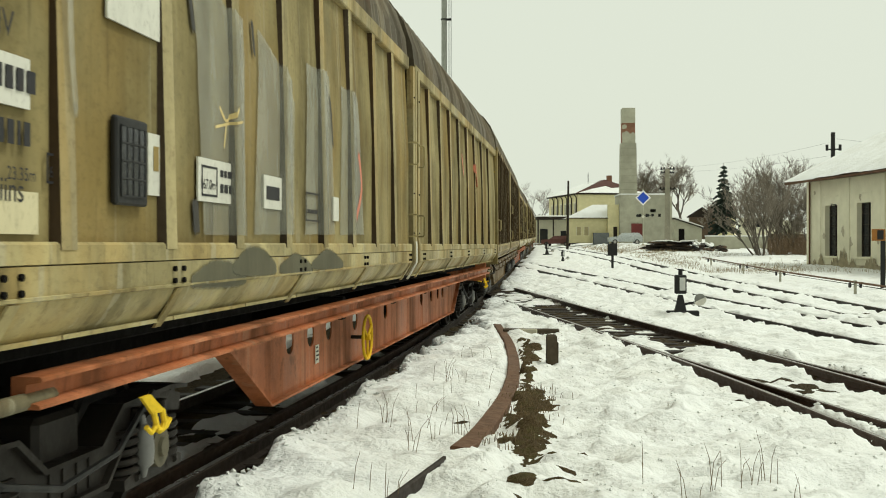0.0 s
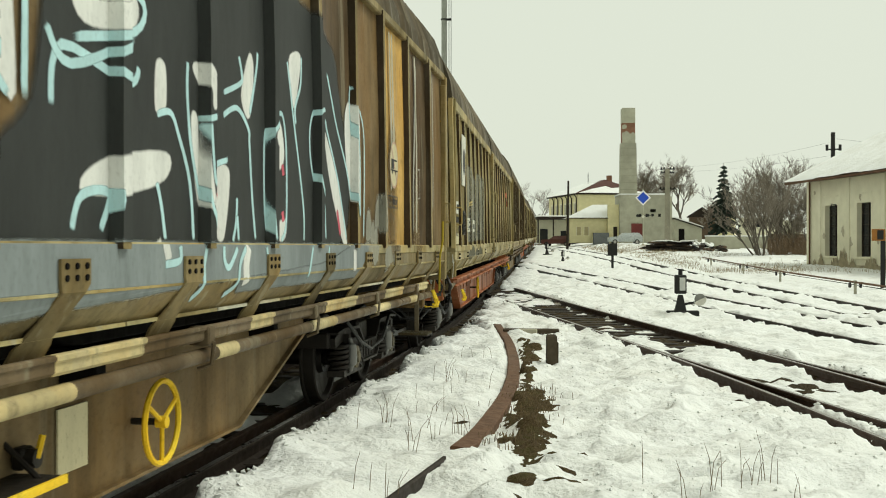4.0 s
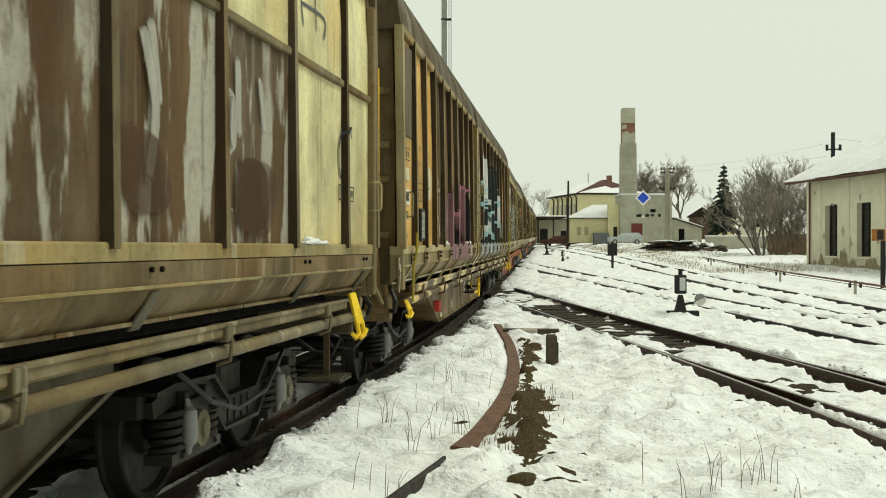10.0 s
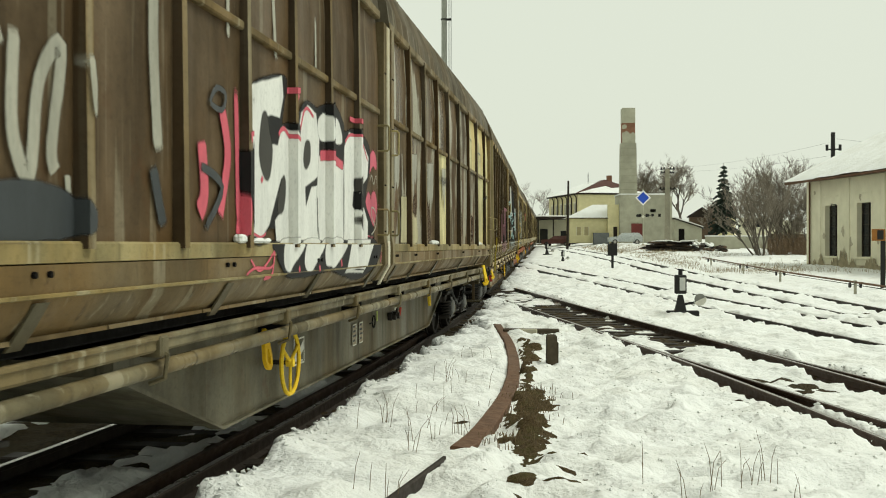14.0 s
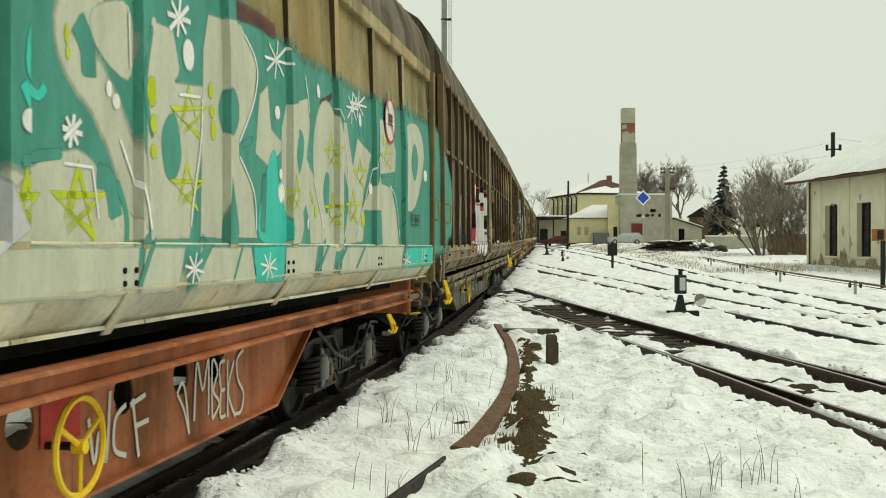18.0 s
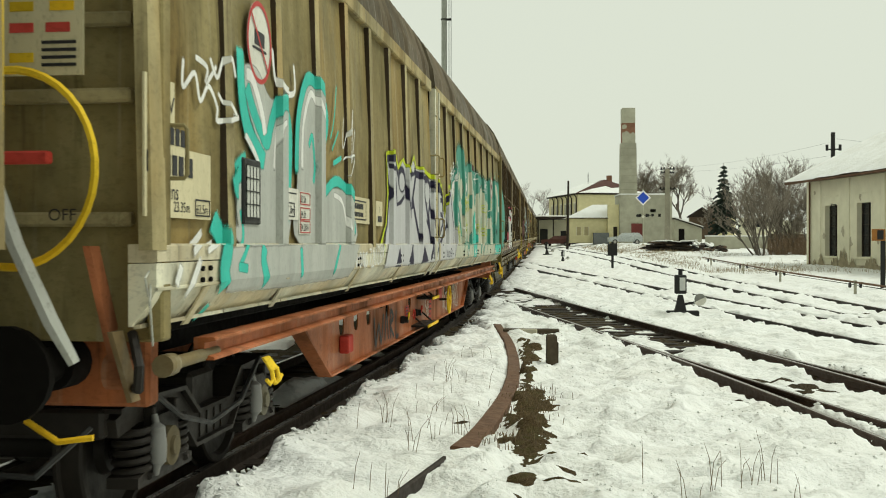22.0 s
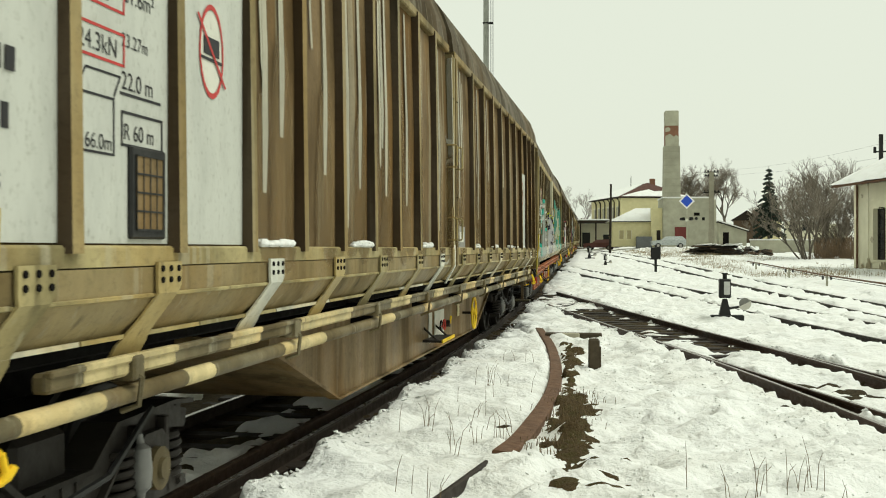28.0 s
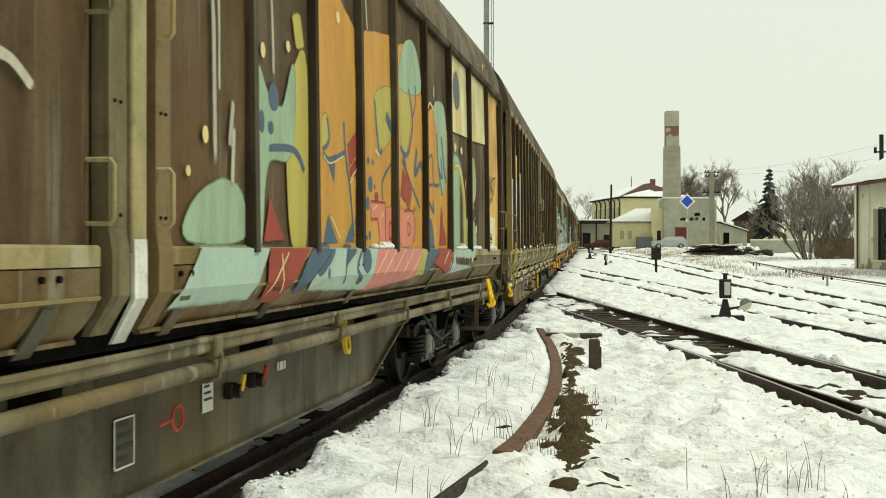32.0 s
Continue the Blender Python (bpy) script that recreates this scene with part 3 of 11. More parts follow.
def axlebox_build(s):
    """One axlebox casting with its spring wings and horn guides."""
    b, c = Build(), s * 1.02
    out = [(-0.40, 0.30), (0.40, 0.30), (0.40, 0.36), (0.16, 0.40), (0.15, 0.62), (0.10, 0.66), (-0.10, 0.66), (-0.15, 0.62), (-0.16, 0.40), (-0.40, 0.36)]
    b.plate(out, c - 0.09, c + 0.09)
    return b


def axle_cover_build(s):
    return Build().tube([(s * 1.10, 0, 0.47), (s * 1.15, 0, 0.47), (s * 1.155, 0, 0.47), (s * 1.175, 0, 0.47)], [0.115, 0.115, 0.06, 0.055], 16)


def damper_build(s):
    return Build().tube([(s * 1.12, -0.20, 0.68), (s * 1.13, -0.205, 0.63), (s * 1.14, -0.21, 0.61), (s * 1.14, -0.21, 0.50), (s * 1.14, -0.21, 0.42), (s * 1.13, -0.20, 0.39), (s * 1.12, -0.18, 0.34)], [0.018, 0.022, 0.046, 0.056, 0.050, 0.026, 0.018], 10)


def guide_build(s):
    return Build().box(s * 1.08 - 0.03, s * 1.08 + 0.03, -0.025, 0.025, 0.30, 0.72, 0.008)


def hook_build(long=0.26):
    """A flat forged rope hook: a slanted paddle that ends in two prongs."""
    b = Build()
    b.add([(x, q, z) for x in (-0.014, 0.014) for q, z in ((0.10, long), (0.19, long - 0.01), (0.075, -0.02), (-0.045, -0.01))], [(0, 1, 2, 3), (7, 6, 5, 4), (0, 4, 5, 1), (1, 5, 6, 2), (2, 6, 7, 3), (3, 7, 4, 0)])
    b.tube([(0, -0.025, 0.0), (0, -0.05, -0.09), (0, -0.02, -0.14), (0, 0.03, -0.13)], 0.022, 7)
    b.tube([(0, 0.06, 0.0), (0, 0.03, -0.10), (0, 0.0, -0.145), (0, -0.06, -0.12), (0, -0.10, -0.07)], 0.022, 7)
    b.tube([(0, 0.03, -0.10), (0, 0.08, -0.145), (0, 0.13, -0.10)], 0.020, 7)
    return b


def handwheel_build(R=0.23):
    b = Build()
    b.ring((0, 0, 0), (1, 0, 0), R, 0.017, 28, 6)
    for k in range(3):
        q = k * math.tau / 3 + 0.5
        b.tube([(0, 0, 0), (0, R * math.cos(q), R * math.sin(q))], 0.014, 6)
    b.disc((0, 0, 0), (1, 0, 0), 0.035, 0.06, 10)
    return b


def holed_plate(outline, holes, ry, rz, x0, x1):
    """A (y, z) outline with oval holes through it, as a plate from x0 to x1."""
    bm = bmesh.new()
    loops = [outline] + [[(cy + ry * math.cos(a), cz + rz * math.sin(a)) for a in np.linspace(0, math.tau, 14, endpoint=False)] for cy, cz in holes]
    for lp in loops:
        vs = [bm.verts.new((x0, p[0], p[1])) for p in lp]
        for i in range(len(vs)):
            bm.edges.new((vs[i - 1], vs[i]))
    bmesh.ops.triangle_fill(bm, edges=bm.edges[:], use_beauty=True)
    bm.verts.index_update()
    n = len(bm.verts)
    front = [[v.index for v in f.verts] for f in bm.faces]
    edge = [[v.index for v in e.verts] for e in bm.edges if len(e.link_faces) == 1]
    verts = [tuple(v.co) for v in bm.verts] + [(x1, v.co.y, v.co.z) for v in bm.verts]
    bm.free()
    return verts, front + [[i + n for i in f[::-1]] for f in front] + [[a, b, b + n, a + n] for a, b in edge]


def thing_step(w, yc):
    """A grated foot step on two straps."""
    f = part("foot_step", shared("foot_step", lambda: Build().add([(x, q, z) for z in (0.43, 0.445) for x, q in ((1.0, -0.22), (1.38, -0.22), (1.38, 0.22), (1.0, 0.22))], [(0, 1, 2, 3), (4, 7, 6, 5), (0, 4, 5, 1), (1, 5, 6, 2), (2, 6, 7, 3), (3, 7, 4, 0)]), IRON), None, w, at=Matrix.Translation((0, yc, 0)))
    for j in range(7):
        part("tread_bar", shared("tread_bar", lambda: Build().box(1.0, 1.38, -0.012, 0.012, 0.446, 0.475), HULLG), None, f, at=Matrix.Translation((0, -0.20 + j * 0.066, 0)))
    part("strap", shared("step_strap", lambda: Build().box(1.18, 1.24, -0.02, 0.0, 0.44, 1.0, 0.005), PIPEP), None, f)
    return f


KINDS = {
    # beams: a deep orange channel or a pair of pipes; tiers: a cross bar half way up the wall
    "beam": dict(front=9, rear=9, eave=3.81, lean=0.05, wide=0.135, out=0.050, hull=(5.95, 17.7), slope=1.0, low=0.37, tiers=False),
    "pipe": dict(front=10, rear=10, eave=3.96, lean=0.03, wide=0.088, out=0.074, hull=(7.9, 16.3), slope=1.75, low=0.33, tiers=False),
    "plain": dict(front=11, rear=10, eave=3.96, lean=0.03, wide=0.088, out=0.074, hull=(7.9, 16.3), slope=1.75, low=0.33, tiers=False),
    "tier": dict(front=9, rear=9, eave=3.96, lean=0.03, wide=0.070, out=0.070, hull=(7.15, 16.7), slope=1.65, low=0.36, tiers=True),
    "tall": dict(front=9, rear=9, eave=3.96, lean=0.03, wide=0.070, out=0.070, hull=(7.15, 16.7), slope=1.65, low=0.36, tiers=False),
}


BRACKETS = {
    "plain": (1.2, 2.5, 3.8, 5.1, 6.4, 7.9, 9.3, 10.6, 11.9, 13.5, 14.8, 16.4, 17.8, 19.2, 20.7, 21.8),
    "pipe": (1.4, 2.75, 4.1, 5.5, 6.9, 8.4, 9.8, 11.1, 12.35, 13.95, 15.25, 16.9, 18.3, 19.7, 21.2, 22.3),
    "beam": (1.18, 3.87, 6.85, 9.4, 12.2, 13.3, 15.9, 18.2, 20.6, 22.2),
    "tier": (1.44, 3.3, 5.93, 9.0, 10.9, 12.2, 13.4, 15.6, 17.7, 19.9, 22.0),
    "tall": (1.44, 3.3, 5.93, 9.0, 10.9, 12.2, 13.4, 15.6, 17.7, 19.9, 22.0),
}


def even(a, b, n):
    return [a + (b - a) * i / n for i in range(n + 1)]


# where the ribs stand, front wall and rear wall
RIBS = {
    "beam": ([0.45, 2.45, 3.95, 5.4, 6.73, 8.0, 9.2, 10.35, 11.5, 12.7], even(13.2, 22.85, 9)),
    "pipe": ([0.5, 1.9, 3.4, 4.75, 5.97, 7.2, 8.38, 9.55, 10.64, 11.73, 12.86], even(13.30, 23.0, 10)),
    "plain": ([0.6, 1.5, 2.4, 3.32, 4.4, 5.5, 6.6, 7.7, 8.8, 9.9, 11.0, 12.45], even(12.85, 22.5, 10)),
    "tier": ([0.95, 2.1, 3.6, 5.0, 6.4, 7.75, 8.93, 10.12, 11.28, 12.5], even(13.05, 22.77, 9)),
}
RIBS["tall"] = ([0.62] + RIBS["tier"][0][1:], RIBS["tier"][1])


def ribs_of(kind):
    return RIBS[kind][0] + RIBS[kind][1]


def wagon(label, kind, panels, rib_mat, sill_mat, roof_mat, beam_mat, hull_mat, near=True, bays=None, upper=None, cap_mat=CAPP, post_mat=RIBP):
    """A long sliding-wall wagon. Its own space: x to the watched side, y forwards, z up from the rail tops."""
    k = KINDS[kind]
    eave, lean = k["eave"], k["lean"]
    w = thing("freight_wagon", label, "freight wagon", group="wagons of the goods train")
    ribs = ribs_of(kind)
    bays, upper = bays or {}, upper or {}
    head, tail, mid0, mid1 = ribs[0], ribs[-1], ribs[k["front"]], ribs[k["front"] + 1]
    y = lambda u: HALF - u
    for half, (i0, n) in enumerate(((0, k["front"]), (k["front"] + 1, k["rear"]))):
        u0, u1 = ribs[i0], ribs[i0 + n]
        for i in range(n):
            wide = round(ribs[i0 + i + 1] - ribs[i0 + i], 3)
            no = i + (k["front"] if half else 0)
            at = Matrix.Translation((0, y((ribs[i0 + i] + ribs[i0 + i + 1]) / 2), 0))
            m = bays.get(no, panels[no % len(panels)])
            if k["tiers"]:
                zb = 2.98
                part("panel", shared(f"panel|{kind}{wide}lo", lambda: panel_build(wide, 1.62, zb, 0), OLIVE), m, w, at=at)
                part("panel", shared(f"panel|{kind}{wide}hi", lambda: panel_build(wide, zb, eave, lean), OLIVE), upper.get(no, m), w, at=at)
                part("cross_bar", shared(f"cross_bar|{kind}{wide}", lambda: Build().box(WALL - 0.02, WALL + 0.030, -wide / 2, wide / 2, zb - 0.03, zb + 0.03, 0.01), RIBB), rib_mat, w, at=at)
            else:
                part("panel", shared(f"panel|{kind}{wide}", lambda: panel_build(wide, 1.62, eave, lean), OLIVE), m, w, at=at)
        for i in range(n + 1):
            if i == (n if half == 0 else 0):
                continue
            wd = k["wide"] * (1.3 if i in (0, n) else 1)
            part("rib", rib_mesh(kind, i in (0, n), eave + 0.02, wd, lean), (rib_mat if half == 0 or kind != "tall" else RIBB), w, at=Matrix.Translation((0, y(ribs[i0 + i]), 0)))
        # sill: a pale capping strip over a folded skirt
        cap = [(WALL - 0.10, 1.628), (SILL - 0.012, 1.632), (SILL, 1.62), (SILL, 1.545), (SILL - 0.02, 1.54), (WALL - 0.10, 1.54)]
        part("sill_cap", shared(f"sill_cap|{kind}{half}", lambda: Build().sweep(cap, y(u1) - 0.02, y(u0) + 0.02), CAPP), cap_mat, w)
        prof = [(WALL - 0.10, 1.535), (SILL - 0.004, 1.538), (SILL - 0.004, 1.44), (SILL - 0.010, 1.405), (SILL - 0.028, 1.365), (SILL - 0.055, 1.325), (SILL - 0.085, 1.287), (SILL - 0.118, 1.258), (SILL - 0.128, 1.235), (SILL - 0.145, 1.235), (WALL - 0.10, 1.42)]
        part("sill", shared(f"sill|{kind}{half}", lambda: Build().sweep(prof, y(u1) - 0.02, y(u0) + 0.02), SILLP, True), sill_mat, w)
        lip = [(SILL - 0.010, 1.425), (SILL + 0.004, 1.42), (SILL + 0.002, 1.408), (SILL - 0.014, 1.402)]
        part("sill_bead", shared(f"sill_bead|{kind}{half}", lambda: Build().sweep(lip, y(u1) - 0.02, y(u0) + 0.02), CAPP), cap_mat, w)
        low_lip = [(SILL - 0.13, 1.243), (SILL - 0.098, 1.246), (SILL - 0.096, 1.226), (SILL - 0.13, 1.222)]
        n_lip = max(4, round((u1 - u0) / 1.2))
        for j in range(n_lip):
            a0, a1 = u0 + (u1 - u0) * j / n_lip, u0 + (u1 - u0) * (j + 1) / n_lip
            part("sill_lip", shared(f"sill_lip|{kind}{half}", lambda: Build().sweep(low_lip, -(a1 - a0) / 2 + 0.01, (a1 - a0) / 2 - 0.01), CAPP), (SILLG if kind in ("plain", "pipe") and (j * 5 + half) % 3 == 0 else cap_mat if kind in ("plain", "pipe", "beam") else sill_mat), w, at=Matrix.Translation((0, y((a0 + a1) / 2), 0)))
    if near:
        bw, zt = {"pipe": (0.125, 1.56), "plain": (0.125, 1.56), "beam": (0.04, 1.40), "tier": (0.055, 1.39), "tall": (0.055, 1.39)}[kind]

        def strap(z):
            return SILL + 0.006 - max(0.0, 1.42 - z) * 0.60

        def bracket():
            b = Build()
            rows = [(zt, -bw, bw), (1.455, -bw, bw), (1.42, -bw * 0.95, bw * 0.7), (1.30, -bw - 0.05, 0.03), (1.23, -bw - 0.10, 0.01), (1.20, -bw - 0.13, 0.03), (1.13, -bw - 0.13, 0.03)] if kind in ("pipe", "plain") else [(zt, -bw, bw), (1.30, -bw * 1.1, bw), (1.20, -bw * 1.4, bw * 0.7)]
            vs = [(strap(z) + o, q, z) for o in (0.0, 0.014) for z, p, r in rows for q in (p, r)]
            k, m = len(rows), 2 * len(rows)
            fs = [(2 * i, 2 * i + 1, 2 * i + 3, 2 * i + 2) for i in range(k - 1)]
            fs += [tuple(v + m for v in f) for f in fs] + [(2 * i, 2 * i + 2, 2 * i + 2 + m, 2 * i + m) for i in range(k - 1)] + [(2 * i + 1, 2 * i + 3, 2 * i + 3 + m, 2 * i + 1 + m) for i in range(k - 1)]
            fs += [(0, 1, 1 + m, m), (m - 2, m - 1, 2 * m - 1, 2 * m - 2)]
            return b.add(vs, fs)

        def bolts():
            b = Build()
            if kind in ("pipe", "plain"):
                spots = [(q, z) for q in (-0.085, 0, 0.085) for z in (1.53, 1.48)]
            else:
                spots = [(q, z) for q in (-0.07, 0.05) for z in ((1.50, 1.44) if kind == "beam" else (1.50,))]
            for q, z in spots:
                b.disc((SILL + (0.02 if kind in ("pipe", "plain") else 0.006), q, z), (1, 0, 0), 0.014, 0.016, 8)
            return b
        for no, ub in enumerate(BRACKETS[kind]):
            br = part("bracket", shared(f"bracket|{kind}", bracket, RIBP), (WHITEP if kind == "plain" and no % 4 == 1 else cap_mat if kind in ("plain", "beam") else HULLG if kind in ("tier", "tall") else sill_mat), w, at=Matrix.Translation((0, y(ub), 0)))
            tagged(part("bolts", shared(f"bolts|{kind}", bolts, DARK), None, br), kind="stuff")
    for half, (i0, n) in enumerate(((0, k["front"]), (k["front"] + 1, k["rear"]))):
        u0, u1 = ribs[i0], ribs[i0 + n]
        # roof: an arched sheet with hoops
        hi = eave + (1.10 if kind == "beam" else 1.02)
        def roof():
            b = Build()
            ang = np.linspace(0, math.pi, 15)
            arc = [((WALL + 0.035 - lean) * math.cos(a), eave - 0.01 + (hi - eave) * (1 - abs(math.cos(a)) ** 4) ** 0.6) for a in ang]
            ny = n * 6
            vs, fs = [], []
            for j in range(ny + 1):
                yy = y(u1) + (u1 - u0) * j / ny
                up = 0.030 if j % 2 == 0 else 0.0
                vs += [(x * (1 + up * 0.4), yy, z + up * (z > eave)) for x, z in arc]
            for j in range(ny):
                fs += [(j * 15 + q, j * 15 + q + 1, (j + 1) * 15 + q + 1, (j + 1) * 15 + q) for q in range(14)]
            fs += [tuple(range(15)), tuple(range(ny * 15, ny * 15 + 15))[::-1]]
            return b.add(vs, fs)
        part("roof", shared(f"roof|{kind}{half}", roof, ROOFP), roof_mat, w)
        part("eave_rail", shared(f"eave_rail|{kind}{half}", lambda: Build().box(WALL - lean - 0.03, WALL + 0.060 - lean, y(u1), y(u0), eave - (0.09 if kind == "beam" else 0.03), eave + 0.06, 0.012), RIBP), rib_mat, w)
    # seam posts between the two sliding walls, bent out over the sill, with a cover strip, a flap and bar handles
    g = (mid1 - mid0) / 0.55
    bent = [(WALL + 0.05, eave - 0.04), (WALL + 0.05, 1.70), (SILL + 0.022, 1.60), (SILL + 0.022, 1.42), (SILL - 0.085, 1.25), (SILL - 0.12, 1.25), (SILL - 0.06, 1.40), (WALL - 0.03, 1.58), (WALL - 0.03, eave - 0.04)]
    for u, uw in ((mid0 - 0.035 * g, 0.076 * g), (mid1 - 0.155 * g, 0.076 * g)):
        post = part("seam_post", shared(f"seam_post|{kind}", lambda: Build().sweep(bent, -uw, uw), RIBP), post_mat, w, at=Matrix.Translation((0, y(u), 0)))
        if near:
            def studs():
                b = Build()
                for z in (1.76, 2.24, 2.86, 3.4):
                    for q in (-0.03, 0.02):
                        b.disc((WALL + 0.052, q, z), (1, 0, 0), 0.008, 0.012, 6)
                return b
            tagged(part("bolts", shared("seam_bolts", studs, DARK), None, post), kind="stuff")
    um = mid0 + 0.19 * g
    part("seam_strip", shared(f"seam_strip|{kind}", lambda: Build().box(WALL - 0.06, WALL + 0.048, -0.070 * g, 0.070 * g, 1.60, eave - 0.04, 0.008), WHITEP), SILLG if kind in ("tier", "pipe") else CAPP, w, at=Matrix.Translation((0, y(um), 0)))
    flap = [(WALL + 0.052, 1.66), (SILL + 0.010, 1.59), (SILL + 0.010, 1.40), (SILL - 0.10, 1.20), (SILL - 0.115, 1.20), (SILL - 0.01, 1.40), (SILL - 0.01, 1.58), (WALL + 0.030, 1.65)]
    part("seam_flap", shared(f"seam_flap|{kind}", lambda: Build().sweep(flap, -0.060 * g, 0.060 * g), WHITEP), WHITEP, w, at=Matrix.Translation((0, y(um), 0)))
    for u in (mid0 + 0.02, mid1 + 0.02, head + 0.16, tail - 0.16):
        for z in (1.72, 2.58) if 5 < u < 20 else (1.95,):
            def grip():
                return Build().tube([(RIB - 0.08, 0, 0.26), (RIB + 0.04, 0, 0.26), (RIB + 0.055, 0, 0.24), (RIB + 0.055, 0, 0.02), (RIB + 0.04, 0, 0), (RIB - 0.08, 0, 0)], 0.011, 6)
            part("grab_handle", shared("grab_handle", grip, PIPEP, True), CAPP, w, at=Matrix.Translation((0, y(u), z)))
    # far side, floor and core
    part("far_side_wall", shared(f"far_side_wall|{kind}", lambda: Build().box(-WALL, -WALL + 0.05, y(tail), y(head), 1.25, eave, 0.01), RIBB), rib_mat, w)
    part("floor_frame", shared("floor_frame", lambda: Build().box(-1.02, 1.02, y(22.4), y(0.85), 1.10, 1.26, 0.01).box(-0.35, 0.35, -11.0, 11.0, 0.82, 1.10, 0.01), DARK), None, w)
    # end walls with stiffeners and corner posts
    for e in (1, -1):
        ye = y(head) if e > 0 else y(tail)
        at = Matrix.Translation((0, ye, 0)) @ (Matrix.Identity(4) if e > 0 else Matrix.Rotation(math.pi, 4, "Z"))
        def end():
            b = Build().box(-1.44, 1.44, -0.16, -0.12, 1.15, eave + 0.05, 0.01)
            arc = [(1.42 * math.cos(a), eave + 0.05 + (hi - eave - 0.09) * math.sin(a)) for a in np.linspace(0, math.pi, 12)]
            b.add([(x, -0.16, z) for x, z in arc] + [(x, -0.12, z) for x, z in arc], [tuple(range(12)), tuple(range(12, 24))[::-1]])
            return b
        part("end_wall", shared(f"end_wall|{kind}", end, RIBB), ENDWALLP if kind != "beam" else panels[0], w, at=at)
        for z in (1.75, 2.35, 2.72, 3.30):
            part("stiffener", shared("stiffener", lambda: Build().box(-1.33, 1.33, -0.12, -0.05, -0.035, 0.035, 0.012), RIBB), rib_mat, w, at=at @ Matrix.Translation((0, 0, z)))
        for s in (-1, 1):
            part("corner_post", shared("corner_post", lambda: Build().box(-0.03, 0.05, -0.17, -0.06, 1.16, 3.85, 0.012), RIBP), rib_mat if kind != "beam" else panels[0], w, at=at @ Matrix.Translation((s * 1.46, 0, 0)))
        # headstock, buffers, coupling
        hs = Matrix.Translation((0, e * 10.72, 0)) @ (Matrix.Identity(4) if e > 0 else Matrix.Rotation(math.pi, 4, "Z"))
        part("headstock", shared("headstock", lambda: Build().box(-1.26, 1.26, -0.10, 0.04, 0.78, 1.22, 0.02), HULLB), hull_mat, w, at=hs)
        for s in (-1, 1):
            def buffer():
                return Build().disc((0, 0.10, 0), (0, 1, 0), 0.13, 0.2, 16).disc((0, 0.38, 0), (0, 1, 0), 0.09, 0.45, 16).disc((0, 0.58, 0), (0, 1, 0), 0.01, 0.03, 16).disc((0, 0.60, 0), (0, 1, 0), 0.225, 0.05, 20)
            part("buffer", shared("buffer", buffer, DARK, True), None, w, at=hs @ Matrix.Translation((s * 0.875, 0.15, 1.03)))
        def coupling():
            b = Build().box(-0.05, 0.05, 0, 0.35, -0.07, 0.07, 0.02)
            return b.ring((0, 0.55, -0.05), (1, 0, 0), 0.13, 0.025, 14, 6).tube([(0.1, 0.02, -0.15), (0.14, 0.3, -0.42), (0.12, 0.75, -0.35)], 0.03, 8)
        part("coupling", shared("coupling", coupling, DARK), None, w, at=hs @ Matrix.Translation((0, 0, 1.03)))
        if near:
            ys = 1 if e > 0 else -1
            rail_y = ye + e * (0.20 if kind in ("tier", "tall") else 0.12)
            if e > 0:
                part("hand_rail", Build().tube([(1.42, rail_y - 0.3, 3.35), (1.46, rail_y, 3.33), (1.46, rail_y, 1.70), (1.45, rail_y - 0.03, 1.665), (1.42, rail_y - 0.12, 1.65)], 0.019, 8), YELLOW, w, "yellow tubular hand rail")
            part("lever", Build().plate([(rail_y - 0.06, 1.62), (rail_y + 0.04, 1.62), (rail_y - 0.30 * e + 0.06, 1.0), (rail_y - 0.30 * e - 0.06, 1.0)], 1.20, 1.235), hull_mat, w)
            part("roller", Build().disc((1.24, rail_y - 0.28 * e, 1.0), (1, 0, 0), 0.09, 0.14, 14), hull_mat, w)
            if kind in ("tier", "tall"):
                hu, hz, hl = (1.42, 0.93, 0.27) if e > 0 else (21.7, 0.93, 0.2)
            else:
                hu, hz, hl = ((1.10, 0.92, 0.16) if e > 0 else (22.2 if kind == "pipe" else 21.95, 0.92, 0.14)) if kind in ("pipe", "plain") else ((2.95, 0.80, 0.14) if e > 0 else (20.75, 0.80, 0.12))
            part("rope_hook", shared(f"rope_hook|{hl}", lambda: hook_build(hl), YELLOW), None, w, "yellow forged rope hook", at=Matrix.Translation((1.45, HALF - hu, hz)) @ Matrix.Rotation(-0.35, 4, "Z") @ Matrix.Scale(-1, 4, (0, 1, 0)) @ Matrix.Scale(1.0 if kind in ("tier", "tall") else 0.72, 4))
            if e < 0 and kind in ("pipe", "plain"):
                yw = ye + 0.12
                part("brace", Build().add([(x, yw - d_, z) for d_ in (0.0, 0.03) for x, z in ((0.10, 2.30), (1.30, 1.62), (1.30, 1.55), (0.10, 2.23))], [(0, 1, 2, 3), (7, 6, 5, 4), (0, 4, 5, 1), (1, 5, 6, 2), (2, 6, 7, 3), (3, 7, 4, 0)]), hull_mat, w)
                part("gusset", Build().add([(x, yw - d_, z) for d_ in (0.032, 0.045) for x, z in ((0.55, 1.95), (1.28, 1.62), (1.28, 1.22), (0.80, 1.22))], [(0, 1, 2, 3), (7, 6, 5, 4), (0, 4, 5, 1), (1, 5, 6, 2), (2, 6, 7, 3), (3, 7, 4, 0)]), RIBD, w)
